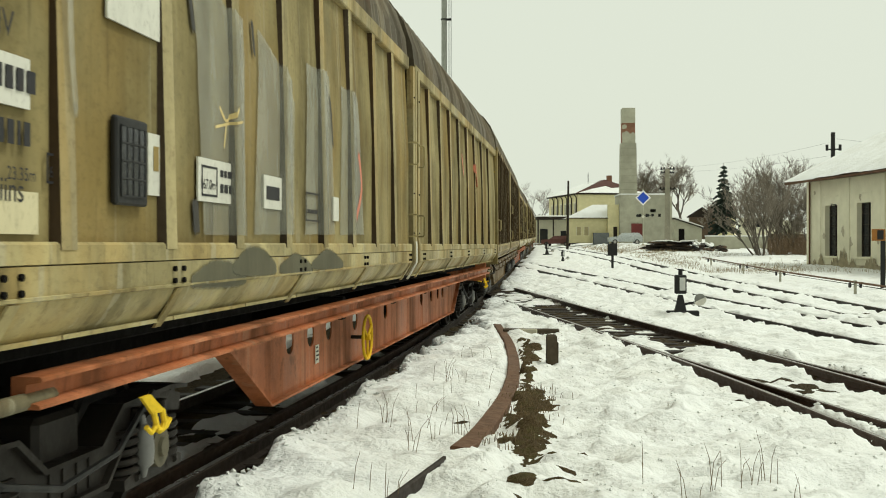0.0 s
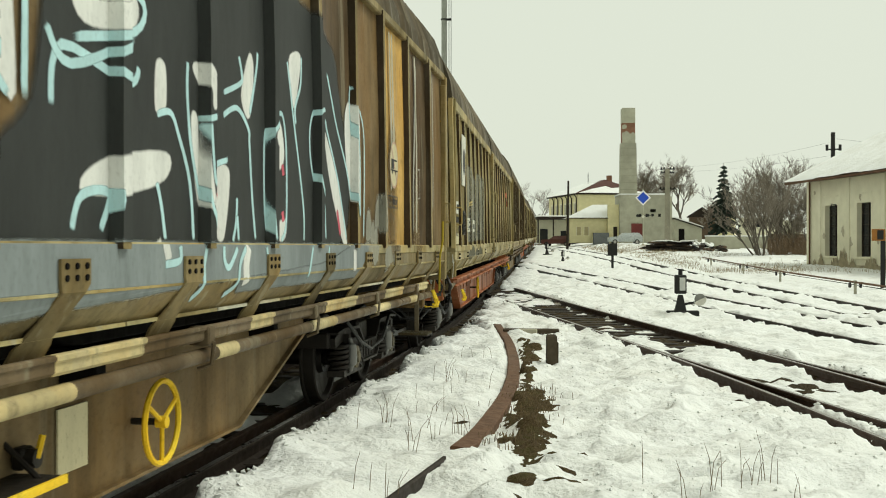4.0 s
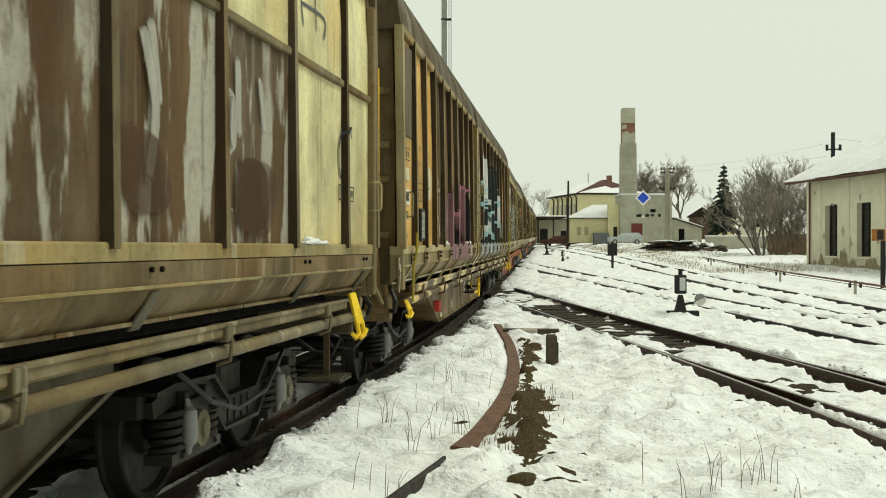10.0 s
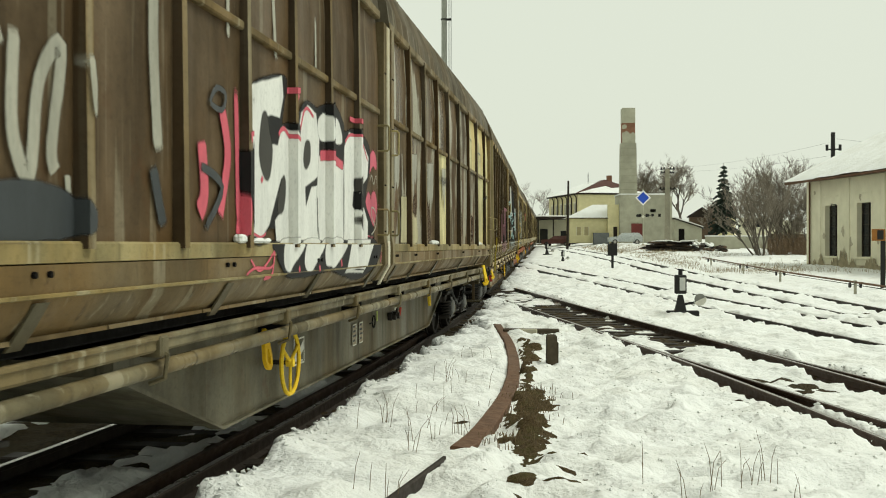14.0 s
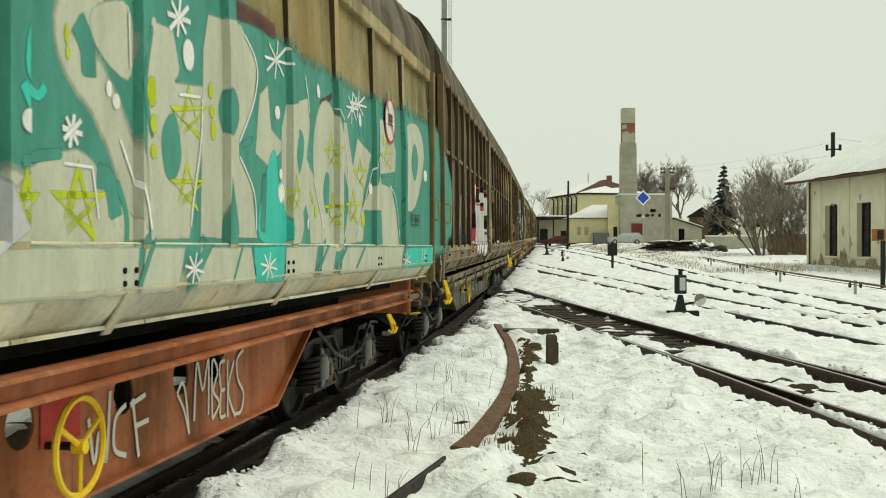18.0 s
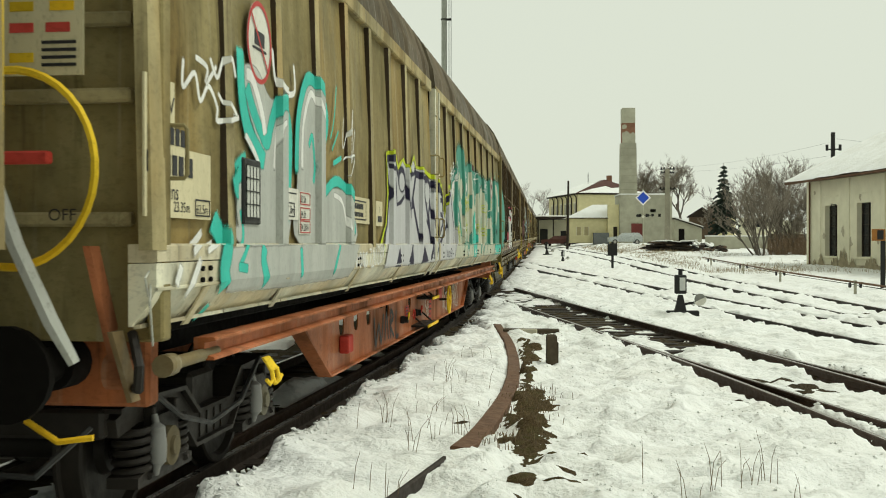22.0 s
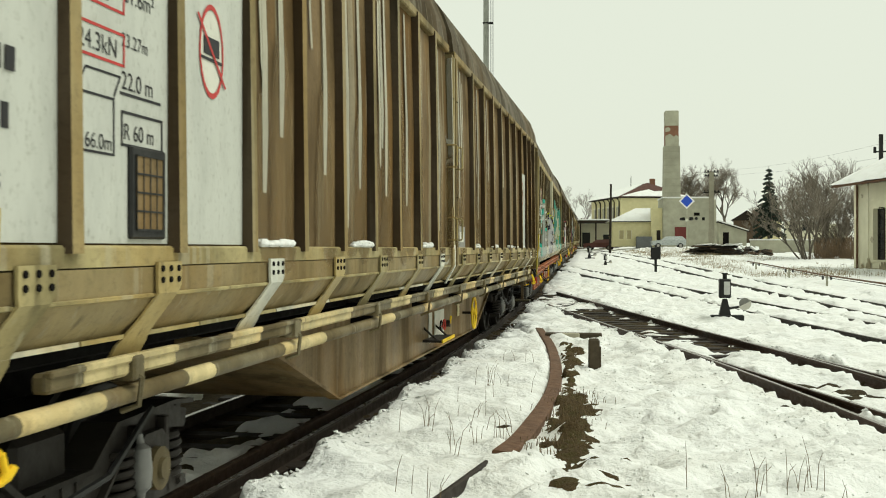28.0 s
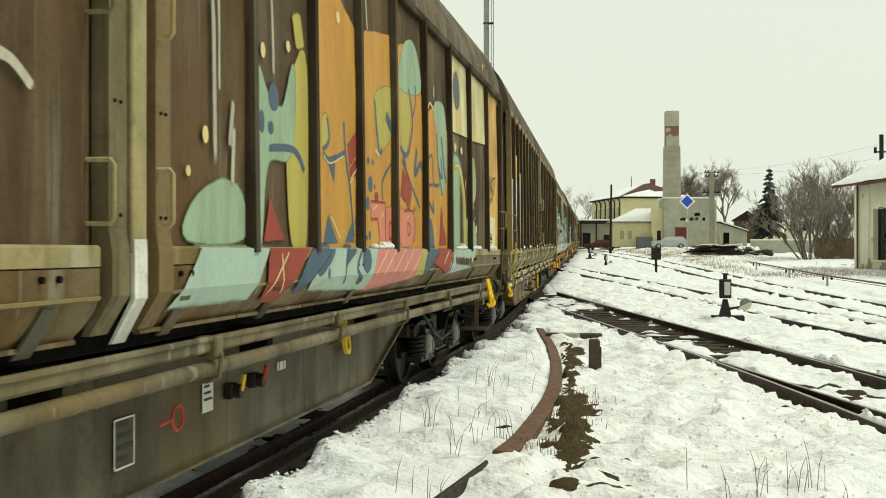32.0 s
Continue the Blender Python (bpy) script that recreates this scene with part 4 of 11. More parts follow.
                part("brake_lever", Build().tube([(0.80, ye - 0.22, 2.12), (0.93, ye - 0.24, 2.02), (0.98, ye - 0.26, 1.92), (0.92, ye - 0.26, 1.78), (1.02, ye - 0.26, 1.62), (1.18, ye - 0.24, 1.30), (1.30, ye - 0.22, 1.02)], [0.03, 0.036, 0.04, 0.036, 0.034, 0.03, 0.03], 7), RIBD, w, smooth=True)
                bp = part("bolted_plate", Build().box(0.62, 0.92, ye - 0.24, ye - 0.17, 1.12, 1.48, 0.03), IRON, w)
                for bx in (0.68, 0.86):
                    for bz in (1.18, 1.42):
                        part("bolt", Build().disc((bx, ye - 0.25, bz), (0, 1, 0), 0.022, 0.03, 6), DARK, bp)
            if e > 0 and kind != "beam":
                thing_step(w, ye - e * 0.75)
            part("air_hose", Build().tube([(0.5, ye + e * 0.1, 0.85), (0.8, ye + e * 0.30, 0.58), (1.0, ye + e * 0.25, 0.56), (1.15, ye, 0.75)], 0.017, 6), BLACK, w)
            part("pull_rod", Build().tube([(0.9, ye + e * 0.14, 0.80), (1.10, ye + e * 0.22, 0.72), (1.26, ye + e * 0.20, 0.74)], 0.016, 6), YELLOW if kind == "beam" else BLACK, w)
            part("end_crank", Build().tube([(1.34, ye - e * 0.05, 1.20), (1.42, ye + e * 0.06, 1.05), (1.40, ye + e * 0.02, 0.94), (1.32, ye - e * 0.12, 0.93)], 0.026, 7), IRON, w)
            part("link_plate", Build().plate([(rail_y - 0.10 * e, 1.22), (rail_y + 0.02 * e, 1.22), (rail_y - 0.20 * e, 0.86), (rail_y - 0.30 * e, 0.86)], 1.30, 1.325), HULLB, w)
            part("cable_tie", Build().tube([(1.45, ye - e * 0.02, 1.52), (1.47, ye + e * 0.05, 1.36), (1.44, ye - e * 0.06, 1.14)], 0.006, 5).tube([(1.45, ye - e * 0.02, 1.52), (1.46, ye + e * 0.08, 1.47), (1.45, ye + e * 0.02, 1.38)], 0.006, 5), WHITEP, w, "white plastic seal tie")
    # underframe: edge beams and belly plate
    if kind == "beam":
        prof = [(1.3, 1.10), (1.42, 1.10), (1.43, 1.094), (1.43, 1.080), (1.365, 1.068), (1.358, 1.000), (1.41, 0.990), (1.42, 0.984), (1.42, 0.970), (1.3, 0.970)]
        part("edge_beam", shared("edge_beam", lambda: Build().sweep(prof, -10.22, 10.0), ORANGE), beam_mat, w)
        part("edge_beam", shared("edge_beam_far", lambda: Build().sweep([(-x, z) for x, z in prof], -9.85, 9.85), ORANGE), beam_mat, w)
        for e in (1, -1):
            part("end_pipe", Build().tube([(1.35, e * 10.0, 1.0), (1.35, e * 10.75, 1.0)], 0.036, 10).tube([(1.35, e * 10.68, 1.0), (1.35, e * 10.80, 1.0)], 0.06, 12), PIPEC, w, "grey-brown shaft end", smooth=True)
    else:
        part("guide_rail", shared("guide_rail", lambda: Build().box(1.33, 1.41, -9.9, 9.9, 1.065, 1.145, 0.015).box(1.385, 1.425, -9.9, 9.9, 1.125, 1.155, 0.008), PIPEP), beam_mat, w)
        part("shaft", shared("shaft", lambda: Build().tube([(1.37, -10.6, 0.975), (1.37, 10.6, 0.975)], 0.044, 10), PIPEP, True), beam_mat, w)
        if near and kind in ("pipe", "plain"):
            for i, (a, ln) in enumerate(((1.6, 0.7), (3.3, 1.0), (5.6, 1.1), (8.1, 0.5), (10.2, 0.9), (12.9, 0.6), (14.8, 0.9), (17.1, 1.35), (19.2, 0.5), (20.4, 0.9))):
                part("repaint_band", Build().box(1.327, 1.4125, y(a) - ln, y(a), 1.0625, 1.1475, 0.015).box(1.3825, 1.4275, y(a) - ln, y(a), 1.1225, 1.1575, 0.008), PIPEW, w)
                part("repaint_band", Build().tube([(1.37, y(a + 0.7), 0.975), (1.37, y(a + 0.7) - ln * 0.7, 0.975)], 0.0450, 10), PIPEW, w, smooth=True)
        for i in range(9):
            part("clamp", shared("clamp", lambda: Build().tube([(1.37, 0, 1.10), (1.45, 0, 1.05), (1.435, 0, 0.93), (1.35, 0, 0.90)], 0.014, 5).box(1.31, 1.44, -0.05, 0.05, 1.04, 1.15, 0.01), PIPEP), beam_mat, w, at=Matrix.Translation((0, -9.2 + i * 2.3, 0)))
        part("guide_rail", shared("guide_rail_far", lambda: Build().box(-1.41, -1.33, -9.9, 9.9, 1.06, 1.14), PIPEP), beam_mat, w)
    ya, yb, low = HALF - k["hull"][1], HALF - k["hull"][0], k["low"]
    sl = k["slope"]
    def hull():
        b = Build()
        if kind == "beam":
            for s in (1, -1):
                b.add(*holed_plate([(ya - sl, 0.97), (ya - sl, 0.90), (ya, low), (yb, low), (yb + sl, 0.90), (yb + sl, 0.97)],
                                   [(y(u), 0.80) for u in (7.15, 7.75, 8.55, 9.6, 12.6, 14.4, 15.6, 16.3, 17.0)], 0.125, 0.115, s * 1.045, s * 1.06))
                b.plate([(ya, low), (yb, low), (yb, low - 0.02), (ya, low - 0.02)], *sorted((s * 0.98, s * 1.12)))
                for a, c in ((ya, -sl), (yb, sl)):
                    b.plate([(a, low), (a + c, 0.90), (a + c * 1.02, 0.88), (a, low - 0.02)], *sorted((s * 0.98, s * 1.12)))
        else:
            b.plate([(ya - sl, 0.99), (ya - sl, 0.90), (ya, low), (yb, low), (yb + sl, 0.90), (yb + sl, 0.99)], -1.06, 1.06)
            b.plate([(ya - sl, 0.90), (ya, low), (yb, low), (yb + sl, 0.90), (yb + sl * 1.02, 0.88), (yb, low - 0.02), (ya, low - 0.02), (ya - sl * 1.02, 0.88)], 1.0, 1.10)
        return b
    part("belly_plate", shared(f"belly_plate|{kind}", hull, HULLB), hull_mat, w)
    for yy in (-4.1, -1.3, 1.3, 4.1):
        part("cross_beam", shared("cross_beam", lambda: Build().box(-1.25, 1.25, -0.06, 0.06, 0.90, 1.12, 0.01), DARK), None, w, at=Matrix.Translation((0, yy, 0)))
    # bogies
    for piv in (HALF - 3.55, HALF - 20.9):
        at = Matrix.Translation((0, piv, 0))
        bg = part("bogie", shared("bogie", bogie_frame_build, IRON), None, w, at=at)
        for dy in (-0.9, 0.9):
            for s in ((1, -1) if near else (1,)):
                ab = part("axlebox", shared(f"axlebox|{s}", lambda: axlebox_build(s), IRON), None, bg, at=Matrix.Translation((0, dy, 0)))
                part("axle_cover", shared(f"axle_cover|{s}", lambda: axle_cover_build(s), HULLG, True), None, bg, at=Matrix.Translation((0, dy, 0)))
                if s > 0:
                    part("damper", shared(f"damper|{s}", lambda: damper_build(s), plain("grey_damper_paint", (0.20, 0.20, 0.19, 1), 0.4, 0.2), True), None, bg, "bright damper link", at=Matrix.Translation((0, dy, 0)))
                    for gy in (-0.165, 0.165):
                        part("horn_guide", shared("horn_guide", lambda: guide_build(1), IRON), None, bg, at=Matrix.Translation((0, dy + gy, 0)))
            for oy in (-0.27, 0.27):
                for s in ((1, -1) if near else (1,)):
                    part("spring", shared("spring", coil_build, IRON, True), None, bg, at=Matrix.Translation((s * 1.02, dy + oy, 0.345)))
            b_ = part("brake_block", shared("brake_block", lambda: Build().box(0.70, 0.82, -0.07, 0.05, 0.36, 0.66, 0.02).box(-0.82, -0.70, -0.07, 0.05, 0.36, 0.66, 0.02), DARK), None, bg, at=Matrix.Translation((0, dy + (0.56 if dy < 0 else -0.56), 0)))
        part("brake_hose", shared("brake_hose", lambda: Build().tube([(1.12, -1.25, 0.86), (1.16, -0.8, 0.62), (1.16, -0.3, 0.50), (1.16, 0.3, 0.55), (1.14, 0.8, 0.80)], 0.018, 6), BLACK), None, bg)
        for dy in (-0.9, 0.9):
            ws = part("wheelset", shared("wheelset", wheelset_build, IRON, True), None, w, at=Matrix.Translation((0, piv + dy, 0.46)))
            WHEELS.append((ws, piv + dy))
    return w


WHEELS = []
WAGONS = []
TRAIN = (
    ("beam", 25.73), ("pipe", 2.38), ("tier", -20.85), ("beam", -43.90), ("plain", -67.43), ("tall", -90.66))
wA = wagon("olive beige sliding-wall wagon on an orange frame with data plates", "beam", [OLIVE], RIBP, CAPP, ROOFP, ORANGE, ORANGE, cap_mat=CAPP, post_mat=RIBP)
wB = wagon("brown ribbed sliding-wall wagon covered in grey and pink graffiti", "pipe", [BROWN, UMBER, BROWN], RIBB, SILLP, ROOFP, PIPEP, HULLB, post_mat=RIBB,
           bays={19: OCHRE, 18: OCHRE, 17: OCHRE, 2: OCHRE})
wC = wagon("dark umber two-tier sliding-wall wagon with cream end bays and white graffiti", "tier", [STREAKED, STREAKED, STREAKED], RIBD, SILLC, ROOFP, PIPEC, HULLG,
           bays=dict([(0, CREAM), (1, CREAM), (5, CREAM)] + [(i, UMBER) for i in range(9, 18)]), upper={2: CREAM, 5: STREAKED}, cap_mat=CAPC, post_mat=RIBD)
wD = wagon("olive sliding-wall wagon on an orange frame with teal and silver lettering", "beam", [OLIVE], RIBP, SILLG, ROOFP, ORANGE, ORANGE, cap_mat=SILLG, post_mat=SILLG)
wE = wagon("plain weathered brown ribbed sliding-wall wagon with white data panels", "plain", [BROWN], RIBB, SILLP, ROOFP, PIPEC, HULLB, post_mat=RIBB)
wF = wagon("dark umber sliding-wall wagon with orange and turquoise graffiti", "tall", [UMBER, UMBER], DARKRIB, SILLC, ROOFP, PIPEC, HULLG,
           bays=dict([(0, OCHRE)] + [(i, UMBER) for i in range(8, 18)]), cap_mat=CAPC, post_mat=RIBD)
for w, (kd, s0) in zip((wA, wB, wC, wD, wE, wF), TRAIN):
    WAGONS.append((w, s0))
for j, (kd, pn, rb, sl, bm_, hl) in enumerate((("pipe", [BROWN], RIBB, SILLP, PIPEP, HULLB), ("beam", [OLIVE], RIBP, SILLG, ORANGE, ORANGE),
                                               ("tall", [CREAM, OLIVE], RIBP, SILLG, PIPEP, HULLG), ("pipe", [BROWN], RIBB, SILLP, PIPEP, HULLB), ("beam", [OLIVE], RIBP, SILLG, ORANGE, ORANGE))):
    w = wagon("weathered sliding-wall wagon far ahead in the goods train", kd, pn, rb, sl, ROOFP, bm_, hl, near=False)
    WAGONS.append((w, 2.43 + 23.3 * (j + 2)))


# ---- the yard ----
def ground_z(x, y, snow=True):
    return float(land(x, y) + (snow_height(np.array(x, float), np.array(y, float)) if snow else -0.15))


# curved rusty strip that edges the old pit, and the concrete kerb that goes on from it
def strip_path(t):
    pts = [(-1.27, 7.6), (-1.19, 8.45), (-1.12, 9.5), (-1.13, 12.1), (-1.33, 14.9), (-1.72, 18.2), (-2.27, 21.7)]
    f = t * (len(pts) - 1)
    i = min(int(f), len(pts) - 2)
    p = [Vector((*pts[min(max(i + k, 0), len(pts) - 1)], 0)) for k in (-1, 0, 1, 2)]
    u = f - i
    return 0.5 * ((2 * p[1]) + (p[2] - p[0]) * u + (2 * p[0] - 5 * p[1] + 4 * p[2] - p[3]) * u * u + (3 * p[1] - p[0] - 3 * p[2] + p[3]) * u ** 3)


def strip(name, t0, t1, mat, label, wide, z0, z1, n=40):
    b, rows = Build(), []
    for i in range(n + 1):
        t = t0 + (t1 - t0) * i / n
        p, q = strip_path(t), strip_path(min(t + 0.01, 1.0)) - strip_path(max(t - 0.01, 0))
        r = Vector((q.y, -q.x, 0)).normalized()
        lz = float(land(p.x, p.y))
        a, c = p - r * wide / 2, p + r * wide / 2
        rows.append([(a.x, a.y, lz + z0), (a.x, a.y, lz + z1 - 0.012), (*(a + r * 0.012).xy, lz + z1), (*(c - r * 0.012).xy, lz + z1 - 0.015), (c.x, c.y, lz + z1 - 0.03), (c.x, c.y, lz + z0)])
    k = 6
    vs = [v for r in rows for v in r]
    fs = [(i * k + j, i * k + (j + 1) % k, (i + 1) * k + (j + 1) % k, (i + 1) * k + j) for i in range(n) for j in range(k)]
    fs += [tuple(range(k)), tuple(range(n * k, n * k + k))[::-1]]
    b.add(vs, fs)
    return tagged(new(name, b.mesh(name, mat)), label, "edging")


strip("steel_edging", 0.17, 1.0, RUSTST, "curved rusty steel strip edging a shallow pit in snow", 0.165, -0.30, 0.012)
kb = Build().box(-0.022, 0.022, -0.75, 0.75, -0.30, 0.02, 0.012)
kb = tagged(new("edging_tail", kb.mesh("edging_tail", RAILD)), "thin dark edge of a buried steel plate in snow", "edging")
kb.matrix_basis = pose(-1.33, 7.30, -0.010, 0.6, 0, -7)

# timber beam with its concrete block at the head of the edging, and a rotten stake before it
t_ = thing("pit_headwall", "old timber beam with a concrete block, half buried in snow", "retaining beam", pose(-1.46, 20.0, 0.075, 0, 0, 2))
part("beam", Build().box(-0.52, 0.53, -0.09, 0.09, -0.30, 0.0, 0.02), STAKEM, t_, "dark weathered timber beam")
part("block", Build().box(-0.26, 0.12, -0.13, -0.085, -0.34, 0.008, 0.02), plain("pale_concrete", (0.48, 0.45, 0.34, 1), 0.9, 0, 0.5, 5.0), t_, "pale concrete block")
t_ = thing("timber_stake", "short rotten brown timber stake standing in the snow", "stake", pose(-0.80, 14.83, 0, 1.5, 0, 12))
part("post", Build().add([(x * k * 0.07, q * k * 0.065, z) for z, k in ((-0.35, 1.0), (0.37, 0.98), (0.395, 0.75)) for x, q in ((-1, -1), (1, -1), (1, 1), (-1, 1))],
     [(3, 2, 1, 0), (8, 9, 10, 11)] + [(4 * r + i, 4 * r + (i + 1) % 4, 4 * r + 4 + (i + 1) % 4, 4 * r + 4 + i) for r in (0, 1) for i in range(4)]), STAKEM, t_)
part("splinter", Build().box(0.071, 0.092, -0.05, 0.03, -0.3, 0.29, 0.006), STAKEM, t_, "split-off sliver along its side")

# switch stands
def switch_stand(m, weight=True):
    t = thing("switch_stand", "black cast-iron switch stand with lantern and counterweight, in the snow", "switch stand", m, "switch stands")
    part("base", Build().box(-0.32, 0.42, -0.12, 0.12, -0.12, 0.03, 0.02), BLACK, t)
    part("pedestal", Build().add([(-0.13, -0.1, 0.03), (0.13, -0.1, 0.03), (0.13, 0.1, 0.03), (-0.13, 0.1, 0.03), (-0.05, -0.05, 0.40), (0.05, -0.05, 0.40), (0.05, 0.05, 0.40), (-0.05, 0.05, 0.40)],
                                [(0, 1, 5, 4), (1, 2, 6, 5), (2, 3, 7, 6), (3, 0, 4, 7), (4, 5, 6, 7)]), BLACK, t)
    ln = part("lantern", Build().box(-0.13, 0.13, -0.11, 0.11, 0.42, 0.86, 0.02).disc((0, 0, 0.92), (0, 0, 1), 0.05, 0.14, 10).disc((0, 0, 0.985), (0, 0, 1), 0.075, 0.02, 10), BLACK, t)
    part("pane", Build().box(-0.03, 0.10, -0.125, -0.112, 0.50, 0.80), plain("milk_glass", (0.62, 0.63, 0.60, 1), 0.4), ln, "milky lantern pane")
    part("lever_arm", Build().tube([(0.02, 0, 0.16), (0.20, -0.02, 0.20), (0.42, -0.04, 0.24)], 0.028, 8), BLACK, t)
    if weight:
        cw = part("counterweight", Build().disc((0.44, -0.05, 0.30), (0.15, 1, 0), 0.125, 0.07, 22), plain("grey_white_paint", (0.24, 0.24, 0.22, 1), 0.6, 0, 0.5), t, "grey painted counterweight disc")
        vs = [(0.15 * math.cos(a), -0.042, 0.15 * math.sin(a)) for a in np.linspace(-2.6, 0.4, 12)]
        part("half_field", Build().add(vs, [tuple(range(12))]), plain("pale_paint", (0.72, 0.70, 0.62, 1), 0.6), cw, at=Matrix.Translation((0.435, -0.05, 0.30)) @ Matrix.Rotation(-0.15, 4, "Z"))
    return t


switch_stand(pose(1.62, 25.3, ground_z(1.7, 25.3), 0, 0, 3))
for x, y, s in ((-5.75, 99.0, 1.15), (-3.25, 75.0, 0.8)):
    o = switch_stand(pose(x, y, ground_z(x, y), 0, 0, 20))
    o.scale = (s, s, s)

# signal box post
t_ = thing("apparatus_post", "black apparatus box on a post beside the tracks", "trackside box", pose(0.15, 60.7, ground_z(0.15, 60.7)))
part("post", Build().box(-0.07, 0.07, -0.06, 0.06, -0.3, 0.75, 0.01), BLACK, t_)
part("box", Build().box(-0.27, 0.27, -0.2, 0.2, 0.72, 1.38, 0.03), BLACK, t_)

# warning board at the edge of the yard
t_ = thing("signal_board", "dark post with a small rusty orange signal board", "signal board", pose(9.20, 38.3, ground_z(9.2, 38.3), 0, 0, -14))
part("post", Build().box(-0.06, 0.10, -0.05, 0.05, -0.3, 2.02, 0.01), BLACK, t_)
part("board", Build().box(-0.34, 0.10, -0.09, -0.05, 1.62, 2.02, 0.008), plain("orange_board_paint", (0.34, 0.14, 0.03, 1), 0.6), t_, "weathered orange board")
part("board_mark", Build().box(-0.16, 0.04, -0.10, -0.092, 1.66, 1.98), BLACK, t_)

# signal-wire run on low posts
t_ = thing("wire_run", "rusty signal wires and pipe carried on low posts", "wire run")
def wire_pt(y):
    return 5.65 + (y - 60) * -0.0745
pts = [(wire_pt(y), y, float(land(wire_pt(y), y)) + 0.36) for y in np.arange(26, 66, 2.0)]
part("pipe", Build().tube(pts, 0.035, 6), RUSTST, t_)
part("wire", Build().tube([(x + 0.12, y, z - 0.10) for x, y, z in pts], 0.012, 5), DARK, t_)
for y in (61, 52, 44.6, 34.7, 27):
    x = wire_pt(y)
    z = float(land(x, y))
    part("post", Build().box(x - 0.04, x + 0.04, y - 0.04, y + 0.04, z - 0.3, z + 0.42, 0.008), CONC, t_)
    for s in (-1, 1):
        part("pulley", Build().disc((x + s * 0.16, y, z + 0.27), (1, 0.1, 0), 0.085, 0.05, 12), BLACK, t_)


# ---- buildings ----
def block(b, x0, x1, y0, y1, z0, z1):
    return b.box(x0, x1, y0, y1, z0, z1, 0.02)


def opened_wall(length, height, thick, holes):
    """One connected wall along y, x from thick to 0, with (y0, y1, z0, z1) openings through it."""
    ys = sorted({0.0, length, *[v for h in holes for v in h[:2]]})
    zs = sorted({0.0, height, *[v for h in holes for v in h[2:]]})
    ny, nz = len(ys), len(zs)
    solid = {(i, j) for i in range(ny - 1) for j in range(nz - 1) if not any(h[0] < (ys[i] + ys[i + 1]) / 2 < h[1] and h[2] < (zs[j] + zs[j + 1]) / 2 < h[3] for h in holes)}
    vs = [(x, a, c) for x in (0.0, thick) for a in ys for c in zs]
    at = lambda s, i, j: s * ny * nz + i * nz + j
    fs = []
    for i, j in solid:
        for s in (0, 1):
            fs.append((at(s, i, j), at(s, i + 1, j), at(s, i + 1, j + 1), at(s, i, j + 1)))
        for di, dj, (p, q) in ((-1, 0, ((0, 0), (0, 1))), (1, 0, ((1, 0), (1, 1))), (0, -1, ((0, 0), (1, 0))), (0, 1, ((0, 1), (1, 1)))):
            if (i + di, j + dj) not in solid:
                fs.append((at(0, i + p[0], j + p[1]), at(0, i + q[0], j + q[1]), at(1, i + q[0], j + q[1]), at(1, i + p[0], j + p[1])))
    return Build().add(vs, fs)


# long plastered engine-shed building with tall windows
base = 0.33
shed = thing("yard_building", "cream plastered railway building with tall windows and snowy roof", "building", pose(11.45, 65.1, base - 0.02, 0, 0, 180 + 14.3))
# its own y runs along the watched wall towards the camera; x goes away from the track
L_, H_ = 24.0, 5.05
wins = [(2.30 + 3.75 * i, 3.80 + 3.75 * i, 0.78, 3.62) for i in range(5)]
part("wall", opened_wall(L_, H_, -0.45, wins), PLASTER, shed)
part("end_wall", Build().box(-9.5, -0.45, 0, 0.45, 0, H_).add([(-9.5, 0, H_), (0, 0, H_), (-4.75, 0, H_ + 2.7), (-9.5, 0.45, H_), (0, 0.45, H_), (-4.75, 0.45, H_ + 2.7)], [(0, 1, 2), (3, 5, 4), (0, 2, 5, 3), (1, 4, 5, 2)]), PLASTER, shed)
part("end_wall", Build().box(-9.5, -0.45, L_ - 0.45, L_, 0, H_), PLASTER, shed)
part("back_wall", Build().box(-9.95, -9.5, 0, L_, 0, H_), PLASTER, shed)
for i, (a, c, z0, z1) in enumerate(wins):
    wd = part("window", Build().box(-0.36, -0.33, a, c, z0, z1), GLASS, shed, "dark dusty window panes")
    fr = Build().box(-0.33, -0.27, a, a + 0.09, z0, z1).box(-0.33, -0.27, c - 0.09, c, z0, z1).box(-0.33, -0.27, (a + c) / 2 - 0.03, (a + c) / 2 + 0.03, z0, z1)
    for q in range(1, 5):
        z = z0 + (z1 - z0) * q / 5
        fr.box(-0.33, -0.28, a, c, z - 0.02, z + 0.02)
    part("window_frame", fr, WOODD, wd)
    part("window_sill", Build().box(-0.33, 0.08, a - 0.1, c + 0.1, z0 - 0.12, z0 - 0.005, 0.02), PLASTER, wd)
    part("lintel_band", Build().box(0.0, 0.03, a - 0.12, c + 0.12, z1 + 0.45, z1 + 0.55), PLASTER, wd)
for yv in (0.0, 1.5, 4.95, 8.7, 12.4, 16.2):
    part("pilaster", Build().box(0.0, 0.05, yv, yv + 0.32, 0.0, H_ - 0.02, 0.01), PLASTER, shed)
part("plinth", Build().box(0.0, 0.06, 0.02, L_, 0.0, 0.32, 0.015), plain("stained_plinth", (0.42, 0.38, 0.26, 1), 0.9, 0, 0.6, 1.2, 0.3, (0.10, 0.08, 0.05, 1)), shed, "damp stained plaster plinth")
BARE = plain("bare_damp_masonry", (0.40, 0.35, 0.23, 1), 0.95, 0, 0.7, 3.0, 0.4, (0.17, 0.14, 0.085, 1))
rng = random.Random(77)
